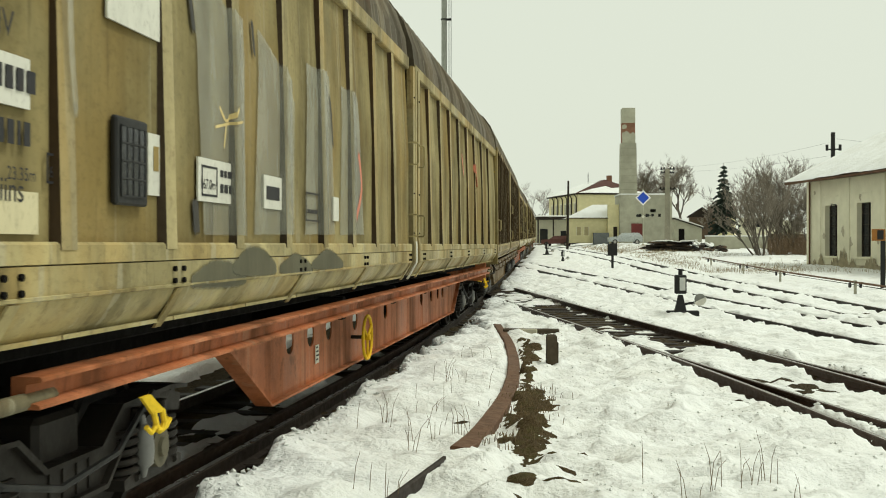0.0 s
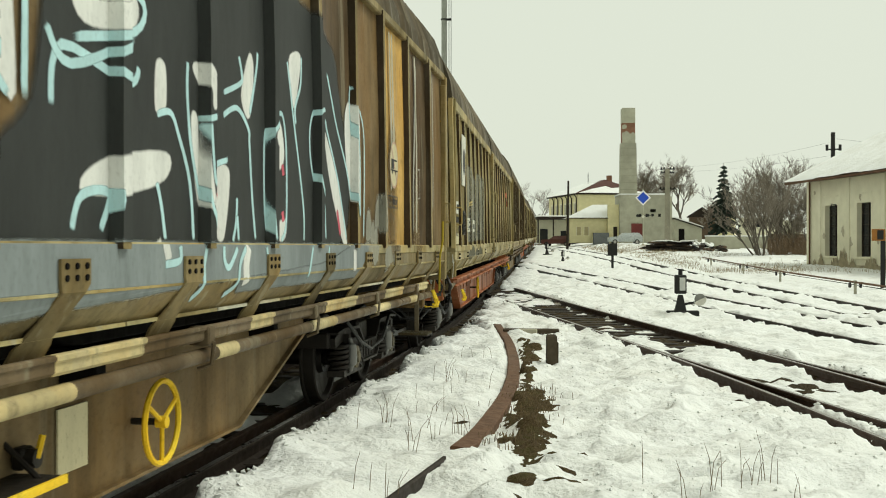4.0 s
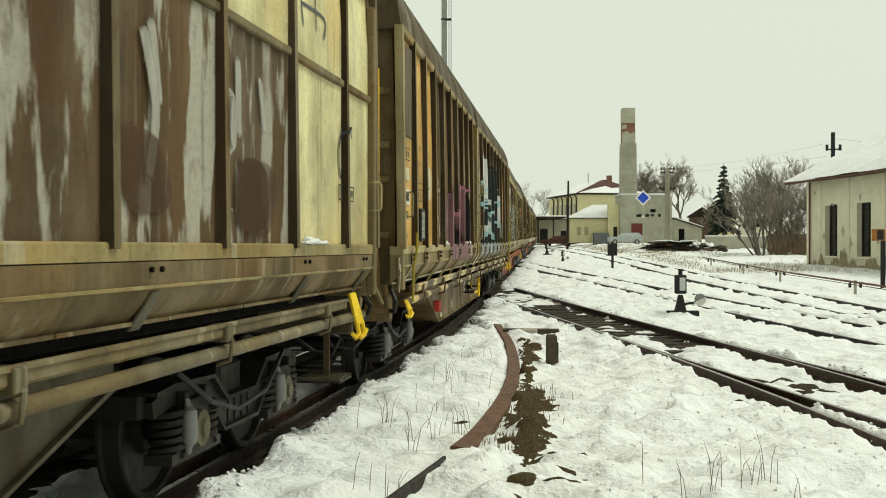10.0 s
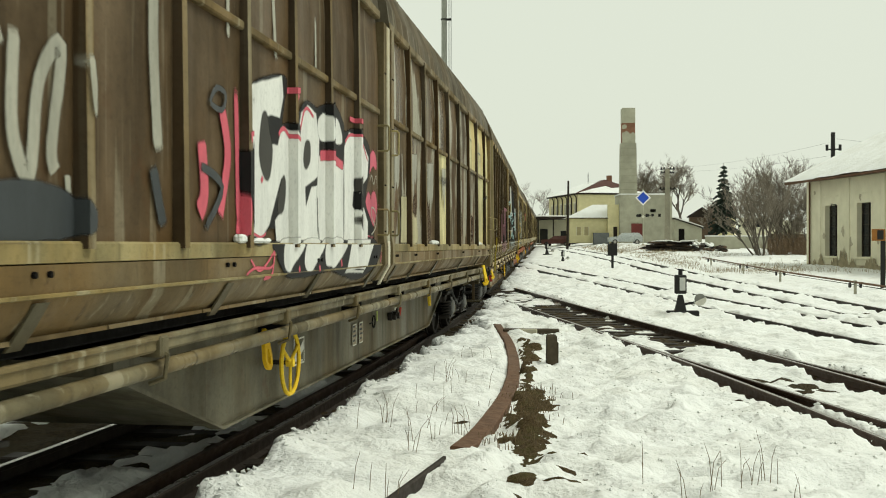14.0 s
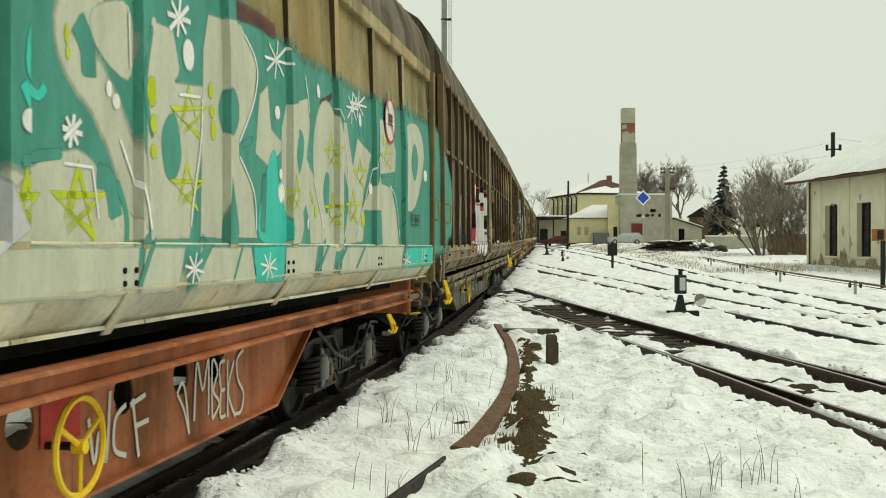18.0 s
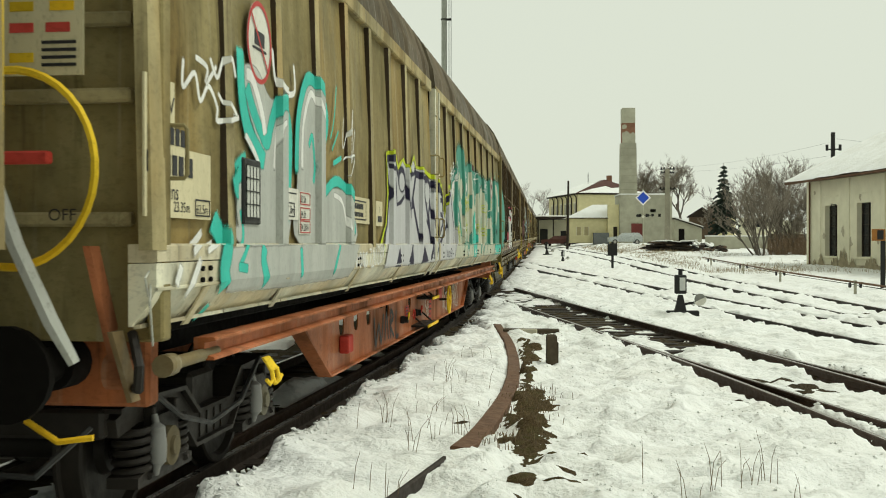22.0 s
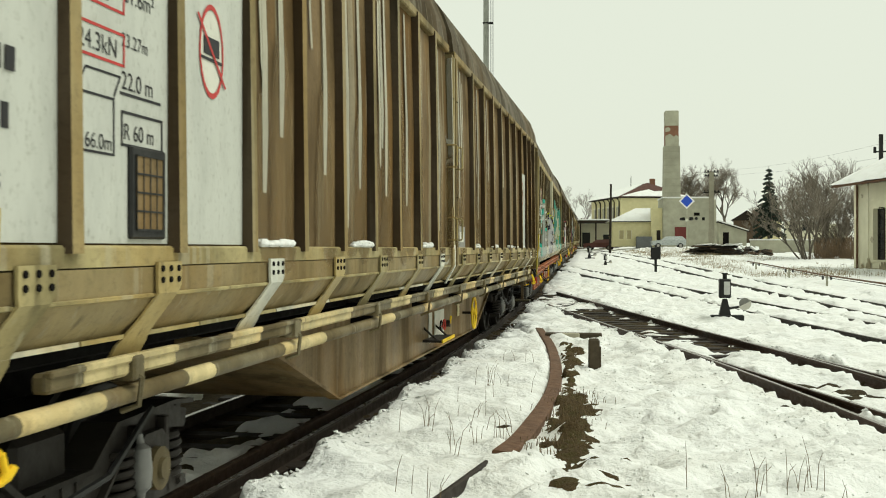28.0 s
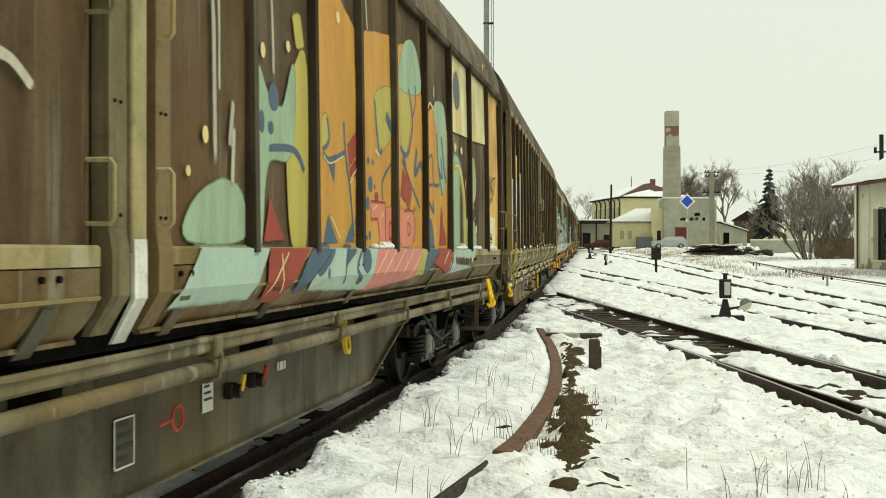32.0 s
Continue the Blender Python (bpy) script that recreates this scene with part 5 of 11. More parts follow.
for yc, wide_, high in ((1.1, 0.5, 0.6), (1.9, 0.7, 1.0), (3.6, 1.0, 0.75), (4.6, 1.3, 1.35), (5.7, 0.8, 0.7), (7.7, 1.5, 0.85), (9.4, 1.4, 1.2), (10.9, 1.0, 0.6), (12.5, 1.3, 1.6), (15.6, 1.9, 0.9), (19.3, 1.6, 1.3)):
    m_ = 26
    rim_ = [(yc - wide_ / 2 + wide_ * k / (m_ - 1) + rng.uniform(-0.03, 0.03), 0.10 + high * (math.sin(math.pi * (k + 0.5) / m_) ** 0.6) * (0.72 + 0.2 * math.sin(k * 0.9 + yc * 3) + rng.uniform(-0.09, 0.09))) for k in range(m_)]
    part("bare_patch", Build().plate([(yc + wide_ / 2, 0.02), (yc - wide_ / 2, 0.02)] + rim_, 0.061, 0.068), BARE, shed, "fallen plaster with damp bare masonry")
for yc, zc, r_ in ((2.2, 1.9, 0.22), (4.5, 2.1, 0.30), (5.3, 1.5, 0.35), (8.3, 1.7, 0.28), (1.0, 4.4, 0.16), (6.4, 3.9, 0.2)):
    part("bare_patch", Build().plate([(yc + r_ * rng.uniform(0.4, 1.1) * math.cos(a), zc + 1.2 * r_ * rng.uniform(0.4, 1.1) * math.sin(a)) for a in np.linspace(0, math.tau, 17, endpoint=False)], 0.003, 0.010), plain("chipped_render", (0.47, 0.43, 0.31, 1), 0.95), shed)
part("downpipe", Build().tube([(0.09, 0.5, 0.0), (0.09, 0.5, H_)], 0.055, 8), RUSTST, shed)
roof = [(0.95, H_ - 0.10), (-4.75, H_ + 2.75), (-10.6, H_ - 0.10)]
def slab(x0, z0, x1, z1, ya, yb, t):
    return Build().add([(x0, ya, z0), (x1, ya, z1), (x1, yb, z1), (x0, yb, z0), (x0, ya, z0 + t), (x1, ya, z1 + t), (x1, yb, z1 + t), (x0, yb, z0 + t)],
                       [(0, 3, 2, 1), (4, 5, 6, 7), (0, 1, 5, 4), (1, 2, 6, 5), (2, 3, 7, 6), (3, 0, 4, 7)])
part("roof", slab(*roof[0], *roof[1], -1.0, L_ + 0.6, 0.12), RUSTST, shed, "weathered roof boards under snow")
part("roof", slab(*roof[2], *roof[1], -1.0, L_ + 0.6, 0.12), RUSTST, shed)
def snow_slab(x0, z0, x1, z1, ya, yb, t, seed):
    b, nx, ny = Build(), 14, 70
    vs, fs = [], []
    for j in range(ny + 1):
        for i in range(nx + 1):
            u, v = i / nx, j / ny
            x, yv, z = x0 + (x1 - x0) * u, ya + (yb - ya) * v, z0 + (z1 - z0) * u
            edge = min(1, 4 * min(u + 0.02, v * 8 + 0.02, (1 - v) * 8 + 0.02))
            n = float(bumps(np.array(yv * 1.0), np.array(x * 1.0), 1.3, 4, seed))
            ox = 0.10 * n if i == 0 else 0
            vs.append((x + ox * (1 if x0 > x1 else -1), yv, z + 0.13 + t * math.sqrt(edge) + 0.06 * n))
    for j in range(ny):
        for i in range(nx):
            a = j * (nx + 1) + i
            fs.append((a, a + 1, a + nx + 2, a + nx + 1))
    return b.add(vs, fs)
part("roof_snow", snow_slab(1.02, H_ - 0.13, -4.75, H_ + 2.75, -1.05, L_ + 0.6, 0.22, 5), SNOW, shed, "thick snow lying on the roof", smooth=True)
part("roof_snow", snow_slab(-10.65, H_ - 0.10, -4.75, H_ + 2.75, -1.05, L_ + 0.6, 0.22, 6), SNOW, shed, smooth=True)
part("lamp_bracket", Build().tube([(0.02, 3.7, 3.62), (0.30, 3.7, 3.66), (0.30, 3.7, 3.35)], 0.03, 6), BLACK, shed)

# chimney and boiler house
z0 = float(land(4, 140)) - 0.25
boil = thing("boiler_house", "flat-roofed concrete boiler house with a small red door", "building", pose(1.29, 139.9, z0, 0, 0, 6))
part("wall", Build().box(0, 5.9, 0, 6.0, 0, 6.45, 0.04), CONC, boil)
part("wall", Build().box(5.9, 6.9, 1.2, 6.0, 0, 6.35, 0.04), CONC, boil, "yellowish corner bay")
part("roof_edge", Build().box(-0.12, 6.0, -0.12, 6.1, 6.45, 6.62, 0.03), SNOW, boil, "snow along the flat roof edge")
dr = part("door", Build().box(1.45, 2.9, -0.05, -0.01, 0.7, 2.75, 0.02), plain("dark_red_door", (0.16, 0.035, 0.03, 1), 0.6), boil, "dark red steel door")
part("door_frame", Build().box(1.35, 1.45, -0.06, 0.0, 0.65, 2.85).box(2.9, 3.0, -0.06, 0.0, 0.65, 2.85).box(1.35, 3.0, -0.06, 0.0, 2.75, 2.85), CONC, dr)
part("vent", Build().box(3.9, 4.6, -0.04, 0.0, 4.2, 4.6, 0.01), DARK, boil)
for x in (2.4, 3.3, 4.9):
    part("stain_board", Build().box(x, x + 0.35, -0.03, 0.0, 3.6, 4.0), DARK, boil)
chim = thing("chimney", "tall square concrete chimney with a bare brick band near its top", "chimney", pose(2.35, 142.2, z0, 0, 0, 6))
part("shaft", Build().add([(-1.15, -1.15, 0), (1.15, -1.15, 0), (1.15, 1.15, 0), (-1.15, 1.15, 0), (-0.98, -0.98, 13.3), (0.98, -0.98, 13.3), (0.98, 0.98, 13.3), (-0.98, 0.98, 13.3)], [(0, 1, 5, 4), (1, 2, 6, 5), (2, 3, 7, 6), (3, 0, 4, 7), (4, 5, 6, 7)]), CONC, chim)
part("brick_band", Build().box(-0.84, 0.84, -0.84, 0.84, 13.3, 16.2, 0.03), BRICKM, chim, "bare weathered brick band")
part("plaster_patch", Build().plate([(-0.86, 13.3), (0.86, 13.3), (0.86, 14.5), (0.5, 14.75), (0.2, 14.5), (-0.3, 14.9), (-0.86, 14.6)], -0.865, -0.84), CONC, chim, at=Matrix.Rotation(-math.pi / 2, 4, "Z") @ Matrix.Scale(-1, 4, (1, 0, 0)))
part("plaster_patch", Build().plate([(-0.86, 15.1), (-0.35, 15.2), (-0.2, 15.5), (-0.5, 15.75), (-0.86, 15.6)], -0.865, -0.84), CONC, chim, at=Matrix.Rotation(-math.pi / 2, 4, "Z") @ Matrix.Scale(-1, 4, (1, 0, 0)))
for z in np.arange(0.9, 13.2, 0.9):
    half_ = 1.15 - 0.17 * z / 13.3
    part("lift_joint", Build().box(-half_ - 0.006, half_ + 0.006, -half_ - 0.006, half_ + 0.006, z - 0.025, z + 0.025), SCONC, chim)
part("cap", Build().box(-0.86, 0.86, -0.86, 0.86, 15.9, 17.9, 0.05), CONC, chim)

# low annex with hipped snowy roof
ax = thing("annex_building", "low yellow plastered annex with a snow-covered roof", "building", pose(-5.2, 141.0, z0 + 0.25, 0, 0, 6))
part("wall", Build().box(0, 6.4, 0, 7, 0, 3.3, 0.03), YPLASTER, ax)
part("wall", Build().box(4.9, 6.4, -0.8, 0, 0, 5.0, 0.03), YPLASTER, ax, "yellow stair bay")
part("roof", Build().add([(-0.5, -0.5, 3.3), (6.2, -0.5, 3.3), (6.2, 7.5, 3.3), (-0.5, 7.5, 3.3), (3.2, 2.2, 5.1), (6.2, 2.2, 5.1), (6.2, 5.0, 5.1), (3.2, 5.0, 5.1)], [(0, 1, 5, 4), (1, 2, 6, 5), (2, 3, 7, 6), (3, 0, 4, 7), (4, 5, 6, 7), (0, 3, 2, 1)]), SNOW, ax, "snow-covered hipped roof")
part("eave", Build().box(-0.5, 6.2, -0.52, -0.42, 3.18, 3.30, 0.01), WOODD, ax)
for x in (0.9, 1.9):
    wd = part("window", Build().box(x, x + 0.55, -0.02, 0.0, 1.0, 2.1), plain("pale_shutter", (0.42, 0.36, 0.20, 1), 0.8), ax, "closed pale shutters")
    part("window_frame", Build().box(x - 0.06, x, -0.03, 0.0, 0.95, 2.15).box(x + 0.55, x + 0.61, -0.03, 0.0, 0.95, 2.15), PLASTER, wd)
part("door", Build().box(5.6, 6.1, -0.84, -0.80, 0, 2.1, 0.01), WOODD, ax)
part("coal_bunker", Build().box(3.0, 5.0, -1.3, -0.1, -0.2, 1.3, 0.05), plain("grey_bunker", (0.16, 0.17, 0.17, 1), 0.8), ax)

# station building
zs = float(land(-4, 168)) + 0.1
st = thing("station_building", "two-storey yellow station building with a snowy red tiled roof", "building", pose(-4.80, 166.0, zs - 0.3, 0, 0, 19.6))
SW, SL, SE = 11.0, 16.0, 7.55
part("wall", Build().box(0, SW, 0, SL, 0, SE, 0.04), YPLASTER, st)
part("cornice", Build().box(-0.35, SW + 0.35, -0.35, SL + 0.35, SE, SE + 0.16, 0.04), WOODD, st, "dark timber eaves")
ev, rg, z1_ = SE + 0.16, SE + 2.55, [(-0.5, -0.5), (SW + 0.5, -0.5), (SW + 0.5, SL + 0.5), (-0.5, SL + 0.5)]
part("roof", Build().add([(*p, ev) for p in z1_] + [(5.5, 3.4, rg), (5.5, 12.6, rg)], [(0, 1, 4), (1, 2, 5, 4), (2, 3, 5), (3, 0, 4, 5), (3, 2, 1, 0)]), TILER, st, "dark red tiled hip roof")


def on_slope(a, b, c, pts, up=0.07):
    """A snow field lying on the roof slope a, b, c; pts in shares along its two edges."""
    a, b, c = Vector(a), Vector(b), Vector(c)
    n = (b - a).cross(c - a).normalized()
    n = n if n.z > 0 else -n
    q = [a + (b - a) * u + (c - a) * v for u, v in pts]
    k = len(q)
    return Build().add([p + n * 0.01 for p in q] + [p + n * up for p in q], [tuple(range(k)), tuple(range(k, 2 * k))] + [(i, (i + 1) % k, k + (i + 1) % k, k + i) for i in range(k)])


part("roof_snow", on_slope((-0.55, -0.4, ev), (-0.55, 16.4, ev), (5.4, 3.4, rg), [(0, 0), (1, 0), (0.56, 1.0), (0.10, 1.0), (0.03, 0.55)]), SNOW, st, "snow on the roof slope")
part("roof_snow", on_slope((-0.4, -0.55, ev), (11.4, -0.55, ev), (-0.4 + 5.9, 3.3, rg), [(0.02, 0.02), (0.93, 0.02), (0.80, 0.14), (0.66, 0.13), (0.62, 0.30), (0.52, 0.26), (0.46, 0.42), (0.33, 0.36), (0.20, 0.5), (0.10, 0.3)]), SNOW, st, "thawing snow on the tiles")
part("chimney_stack", Build().box(5.9, 6.6, 3.2, 3.9, rg - 0.5, rg + 0.65, 0.03), BRICKM, st)
for z in (rg - 0.1, rg - 0.4):
    part("antenna", Build().tube([(2.6 + z * 0.2, 9.0, z - 2.2), (2.6 + z * 0.2, 9.0, z + 1.6)], 0.035, 5), BLACK, st)
wd = part("window", Build().box(8.1, 8.8, -0.03, 0.0, 5.6, 6.3), GLASS, st)
part("window_frame", Build().box(8.0, 8.1, -0.04, 0.0, 5.5, 6.4).box(8.8, 8.9, -0.04, 0.0, 5.5, 6.4), PLASTER, wd)
for i in range(6):
    yv = 1.3 + 2.45 * i
    wd = part("window", Build().box(-0.03, 0.0, yv, yv + 0.95, 3.9, 6.2), plain("curtained_glass", (0.30, 0.28, 0.20, 1), 0.3), st)
    part("window_frame", Build().box(-0.06, 0.0, yv - 0.12, yv + 1.07, 6.2, 6.38).box(-0.06, 0.0, yv + 0.43, yv + 0.52, 3.9, 6.2), PLASTER, wd)
    part("downpipe", Build().tube([(-0.45, yv - 0.6, SE), (-0.12, yv - 0.6, SE - 0.5), (-0.12, yv - 0.6, 3.4)], 0.09, 6), WOODD, st)
can = thing("platform_canopy", "flat platform canopy on slim posts at the station", "canopy", pose(-10.9, 160.3, zs - 0.3, 0, 0, 9))
part("canopy_roof", Build().box(0, 7.5, 0, 5, 3.6, 3.95, 0.05), WOODD, can)
part("canopy_snow", Build().box(-0.05, 7.55, -0.05, 5, 3.95, 4.15, 0.08), SNOW, can)
part("back_wall", Build().box(0, 7.5, 5, 5.3, 0, 3.6), PLASTER, can)
for x in (0.3, 2.6, 4.9, 7.2):
    part("post", Build().box(x - 0.1, x + 0.1, 0.3, 0.5, 0, 3.6, 0.02), WOODD, can)
for x, h in ((1.0, 2.2), (4.2, 1.9), (5.4, 2.1)):
    part("doorway", Build().box(x, x + 1.2, 4.94, 4.99, 0, h), GLASS, can)

# houses and sheds beyond
hs = thing("low_shed", "low concrete shed with a sloping snowy roof", "shed", pose(8.9, 150.5, 2.2, 0, 0, 8))
part("wall", Build().add([(x, q, z) for q in (0, 5) for x, z in ((0, 0), (3.7, 0), (3.7, 2.0), (0, 3.2))], [(0, 1, 2, 3), (7, 6, 5, 4), (0, 4, 5, 1), (1, 5, 6, 2), (2, 6, 7, 3), (3, 7, 4, 0)]), CONC, hs)
part("roof", Build().add([(x, q, z) for q in (-0.4, 5.4) for x, z in ((-0.2, 3.28), (4.1, 1.90), (4.1, 2.02), (-0.2, 3.40))], [(0, 1, 2, 3), (7, 6, 5, 4), (0, 4, 5, 1), (1, 5, 6, 2), (2, 6, 7, 3), (3, 7, 4, 0)]), WOODD, hs, "dark board roof")
part("roof_snow", Build().add([(x, q, z) for q in (-0.38, 5.4) for x, z in ((-0.15, 3.40), (3.9, 2.10), (3.8, 2.26), (-0.1, 3.56))], [(0, 1, 2, 3), (7, 6, 5, 4), (0, 4, 5, 1), (1, 5, 6, 2), (2, 6, 7, 3), (3, 7, 4, 0)]), SNOW, hs)
part("doorway", Build().box(0.5, 1.3, -0.03, 0.0, 0.0, 1.9), DARK, hs)
bn = thing("barn", "dark timber barn with a snow-streaked roof behind the shed", "barn", pose(12.6, 176, 2.3, 0, 0, -6))
part("wall", Build().box(0, 4.2, 0, 6, 0, 4.2, 0.03), WALLW, bn)
part("roof", Build().add([(-0.4, -0.4, 4.1), (4.6, -0.4, 4.1), (4.6, 6.4, 4.1), (-0.4, 6.4, 4.1), (2.1, -0.4, 5.7), (2.1, 6.4, 5.7)], [(0, 1, 4), (2, 3, 5), (1, 2, 5, 4), (3, 0, 4, 5), (3, 2, 1, 0)]), WOODD, bn, "dark board roof")
for x, y, w_, d_, h_, m_, nm in ((21.6, 186, 4.6, 6, 2.6, PLASTER, "cream"), (18.3, 205, 4.5, 6, 2.8, YPLASTER, "yellow"), (29.5, 215, 7, 7, 2.2, PLASTER, "cream")):
    z = float(land(x, y)) + 1.0
    h = thing("house", nm + " village house with a snowy gable roof, far behind trees", "house", pose(x, y, z - 1.5, 0, 0, -10), "far houses")
    part("wall", Build().box(0, w_, 0, d_, 0, h_ + 1.5, 0.03), m_, h)
    part("roof", Build().add([(-0.4, -0.4, h_ + 1.4), (w_ + 0.4, -0.4, h_ + 1.4), (w_ + 0.4, d_ + 0.4, h_ + 1.4), (-0.4, d_ + 0.4, h_ + 1.4), (-0.4, d_ / 2, h_ + 3.6), (w_ + 0.4, d_ / 2, h_ + 3.6)], [(0, 1, 5, 4), (3, 4, 5, 2), (0, 4, 3), (1, 2, 5), (0, 3, 2, 1)]), SNOW if nm == "cream" else TILER, h)
    for q in (0.8, w_ - 1.8):
        part("window", Build().box(q, q + 1.0, -0.03, 0.0, 2.4, 3.7), GLASS, h)

# board fence behind the bushes
fn = thing("board_fence", "weathered brown board fence behind the bare bushes", "fence", pose(13.2, 93.0, float(land(13, 93)), 0, 0, -4))
bd = Build().box(-0.075, 0.075, -0.015, 0.015, -0.2, 1.5, 0.005).mesh("board", WALLW)
for i in range(40):
    part("board", bd, None, fn, at=pose(i * 0.16, random.uniform(-0.01, 0.01), random.uniform(-0.05, 0.05)))

# ---- poles, masts, signs ----
pl = thing("wooden_pole", "slim dark wooden line pole", "pole", pose(-4.92, 125.7, float(land(-4.9, 125.7))))
part("shaft", Build().tube([(0, 0, -0.5), (0.12, 0, 8.0)], [0.16, 0.11], 8), WOODD, pl)
up = thing("utility_pole", "concrete utility pole with crossarms and insulators", "pole", pose(6.83, 130.6, float(land(6.8, 130.6))))
part("shaft", Build().add([(-0.36, -0.2, -0.5), (0.36, -0.2, -0.5), (0.36, 0.2, -0.5), (-0.36, 0.2, -0.5), (-0.26, -0.15, 9.0), (0.26, -0.15, 9.0), (0.26, 0.15, 9.0), (-0.26, 0.15, 9.0)], [(0, 1, 5, 4), (1, 2, 6, 5), (2, 3, 7, 6), (3, 0, 4, 7), (4, 5, 6, 7)]), SCONC, up)
for z, w_ in ((9.0, 0.9), (8.55, 0.8), (6.6, 1.0)):
    ca = part("crossarm", Build().box(-w_, w_, -0.08, 0.08, z - 0.06, z + 0.06, 0.01), BLACK, up)
    for x in (-0.8, -0.4, 0.4, 0.8):
        part("insulator", Build().disc((x * w_, 0, z + 0.16), (0, 0, 1), 0.07, 0.2, 8), BLACK, ca)
rp = thing("utility_pole", "dark pole end with wires behind the snowy roof", "pole", pose(15.5, 78.3, float(land(15.5, 78.3))))
part("shaft", Build().box(-0.13, 0.13, -0.12, 0.12, -0.5, 8.75, 0.02), BLACK, rp)
for z in (7.55,):
    ca = part("crossarm", Build().box(-0.42, 0.50, -0.05, 0.05, z - 0.05, z + 0.05), BLACK, rp)
    for x in (-0.4, 0.48):
        part("insulator", Build().disc((x, 0, z + 0.12), (0, 0, 1), 0.10, 0.42, 8), BLACK, ca)
for a, c in (((15.7, 78.3, 9.2), (40, 90, 8.6)), ((15.7, 78.3, 9.05), (9.5, 135, 11.5)), ((15.2, 78.3, 8.0), (7.0, 130.5, 10.6))):
    part("wire", Build().tube([tuple(Vector(a).lerp(Vector(c), t) + Vector((0, 0, -1.2 * t * (1 - t)))) for t in np.linspace(0, 1, 14)], 0.007, 4), BLACK, rp).matrix_basis = rp.matrix_basis.inverted()

mast = thing("floodlight_mast", "tall slim grey steel mast with ladder rails behind the train", "mast", pose(-10.75, 69.2, 0.0))
part("shaft", Build().tube([(0, 0, -0.3), (0, 0, 26)], [0.20, 0.17], 12), plain("galvanised_steel", (0.30, 0.31, 0.27, 1), 0.5, 0.5), mast)
for x in (0.32, 0.46):
    part("ladder_rail", Build().tube([(x, 0.0, 0), (x, 0, 26)], 0.022, 5), DARK, mast)
for z in (16.5, 19.0, 21.5, 24.0):
    part("collar", Build().box(-0.2, 0.46, -0.22, 0.22, z, z + 0.06), DARK, mast)

sg = thing("diamond_sign", "blue diamond signal board with a white border on a post", "sign", pose(3.7, 122.0, float(land(3.7, 122)) - 0.2, 0, 0, 2))
part("post", Build().tube([(0, 0.06, 0), (0, 0.06, 6.6)], 0.06, 8), CONC, sg)
b = Build().box(-0.62, 0.62, -0.02, 0.02, -0.62, 0.62, 0.01)
brd = part("border", b, plain("white_sign_paint", (0.80, 0.80, 0.80, 1), 0.5, 0, 0.1), sg, at=Matrix.Translation((0, 0, 5.55)) @ Matrix.Rotation(math.pi / 4, 4, "Y"))
part("field", Build().box(-0.47, 0.47, -0.03, -0.022, -0.47, 0.47, 0.002), plain("blue_sign_paint", (0.03, 0.09, 0.55, 1), 0.5, 0, 0.1), brd, "blue field")
for x, z in ((-0.62, 3.55), (0.0, 3.45), (0.55, 3.6), (1.05, 3.6)):
    part("lamp", Build().disc((x, 0.0, z), (0, 1, 0), 0.17, 0.12, 10), BLACK if x else WHITEP, sg)
part("lamp_bar", Build().box(-0.7, 1.1, 0.03, 0.08, 3.52, 3.58), BLACK, sg)

# ---- cars by the station ----
def car(m, label, mat):
    c = thing("car", label, "car", m, "parked cars")
    side = [(-2.1, 0.35), (2.1, 0.35), (2.15, 0.75), (1.95, 0.92), (0.95, 0.98), (0.35, 1.42), (-1.55, 1.45), (-2.05, 0.98), (-2.15, 0.7)]
    n = len(side)
    vs = [(x, s * (0.83 if z < 1.0 else 0.66), z) for s in (-1, 1) for x, z in side]
    part("body", Build().add(vs, [tuple(range(n)), tuple(range(n, 2 * n))[::-1]] + [(i, (i + 1) % n, n + (i + 1) % n, n + i) for i in range(n)]), mat, c)
    for x0, x1, x2, x3 in ((-1.85, -1.45, -0.75, -0.75), (-0.65, -0.65, 0.05, 0.05), (0.15, 0.15, 0.35, 0.75)):
        part("window", Build().add([(x0, -0.835, 1.0), (x3, -0.835, 1.0), (x2, -0.70, 1.38), (x1, -0.70, 1.38)], [(0, 1, 2, 3)]), GLASS, c)
    for x in (-1.35, 1.35):
        for s in (-1, 1):
            wl_ = part("wheel", Build().disc((x, s * 0.76, 0.31), (0, 1, 0), 0.31, 0.2, 18), BLACK, c)
            part("rim", Build().disc((x, s * 0.865, 0.31), (0, 1, 0), 0.19, 0.02, 12), STEEL, wl_)
    for s in (-0.6, 0.6):
        part("tail_light", Build().box(-2.17, -2.12, s - 0.13, s + 0.13, 0.7, 0.9), RED, c)
        part("headlight", Build().box(2.08, 2.14, s - 0.15, s + 0.15, 0.68, 0.85), WHITEP, c)
    return c


car(pose(1.9, 133.9, float(land(1.9, 133.9)) - 0.1, 0, 0, 185), "silver estate car parked beside the boiler house", CARP)
car(pose(-7.1, 147.0, float(land(-7.1, 147)) + 0.15, 0, 0, 170), "dull red parked car dusted with snow by the station", plain("dull_red_car_paint", (0.16, 0.07, 0.06, 1), 0.4))


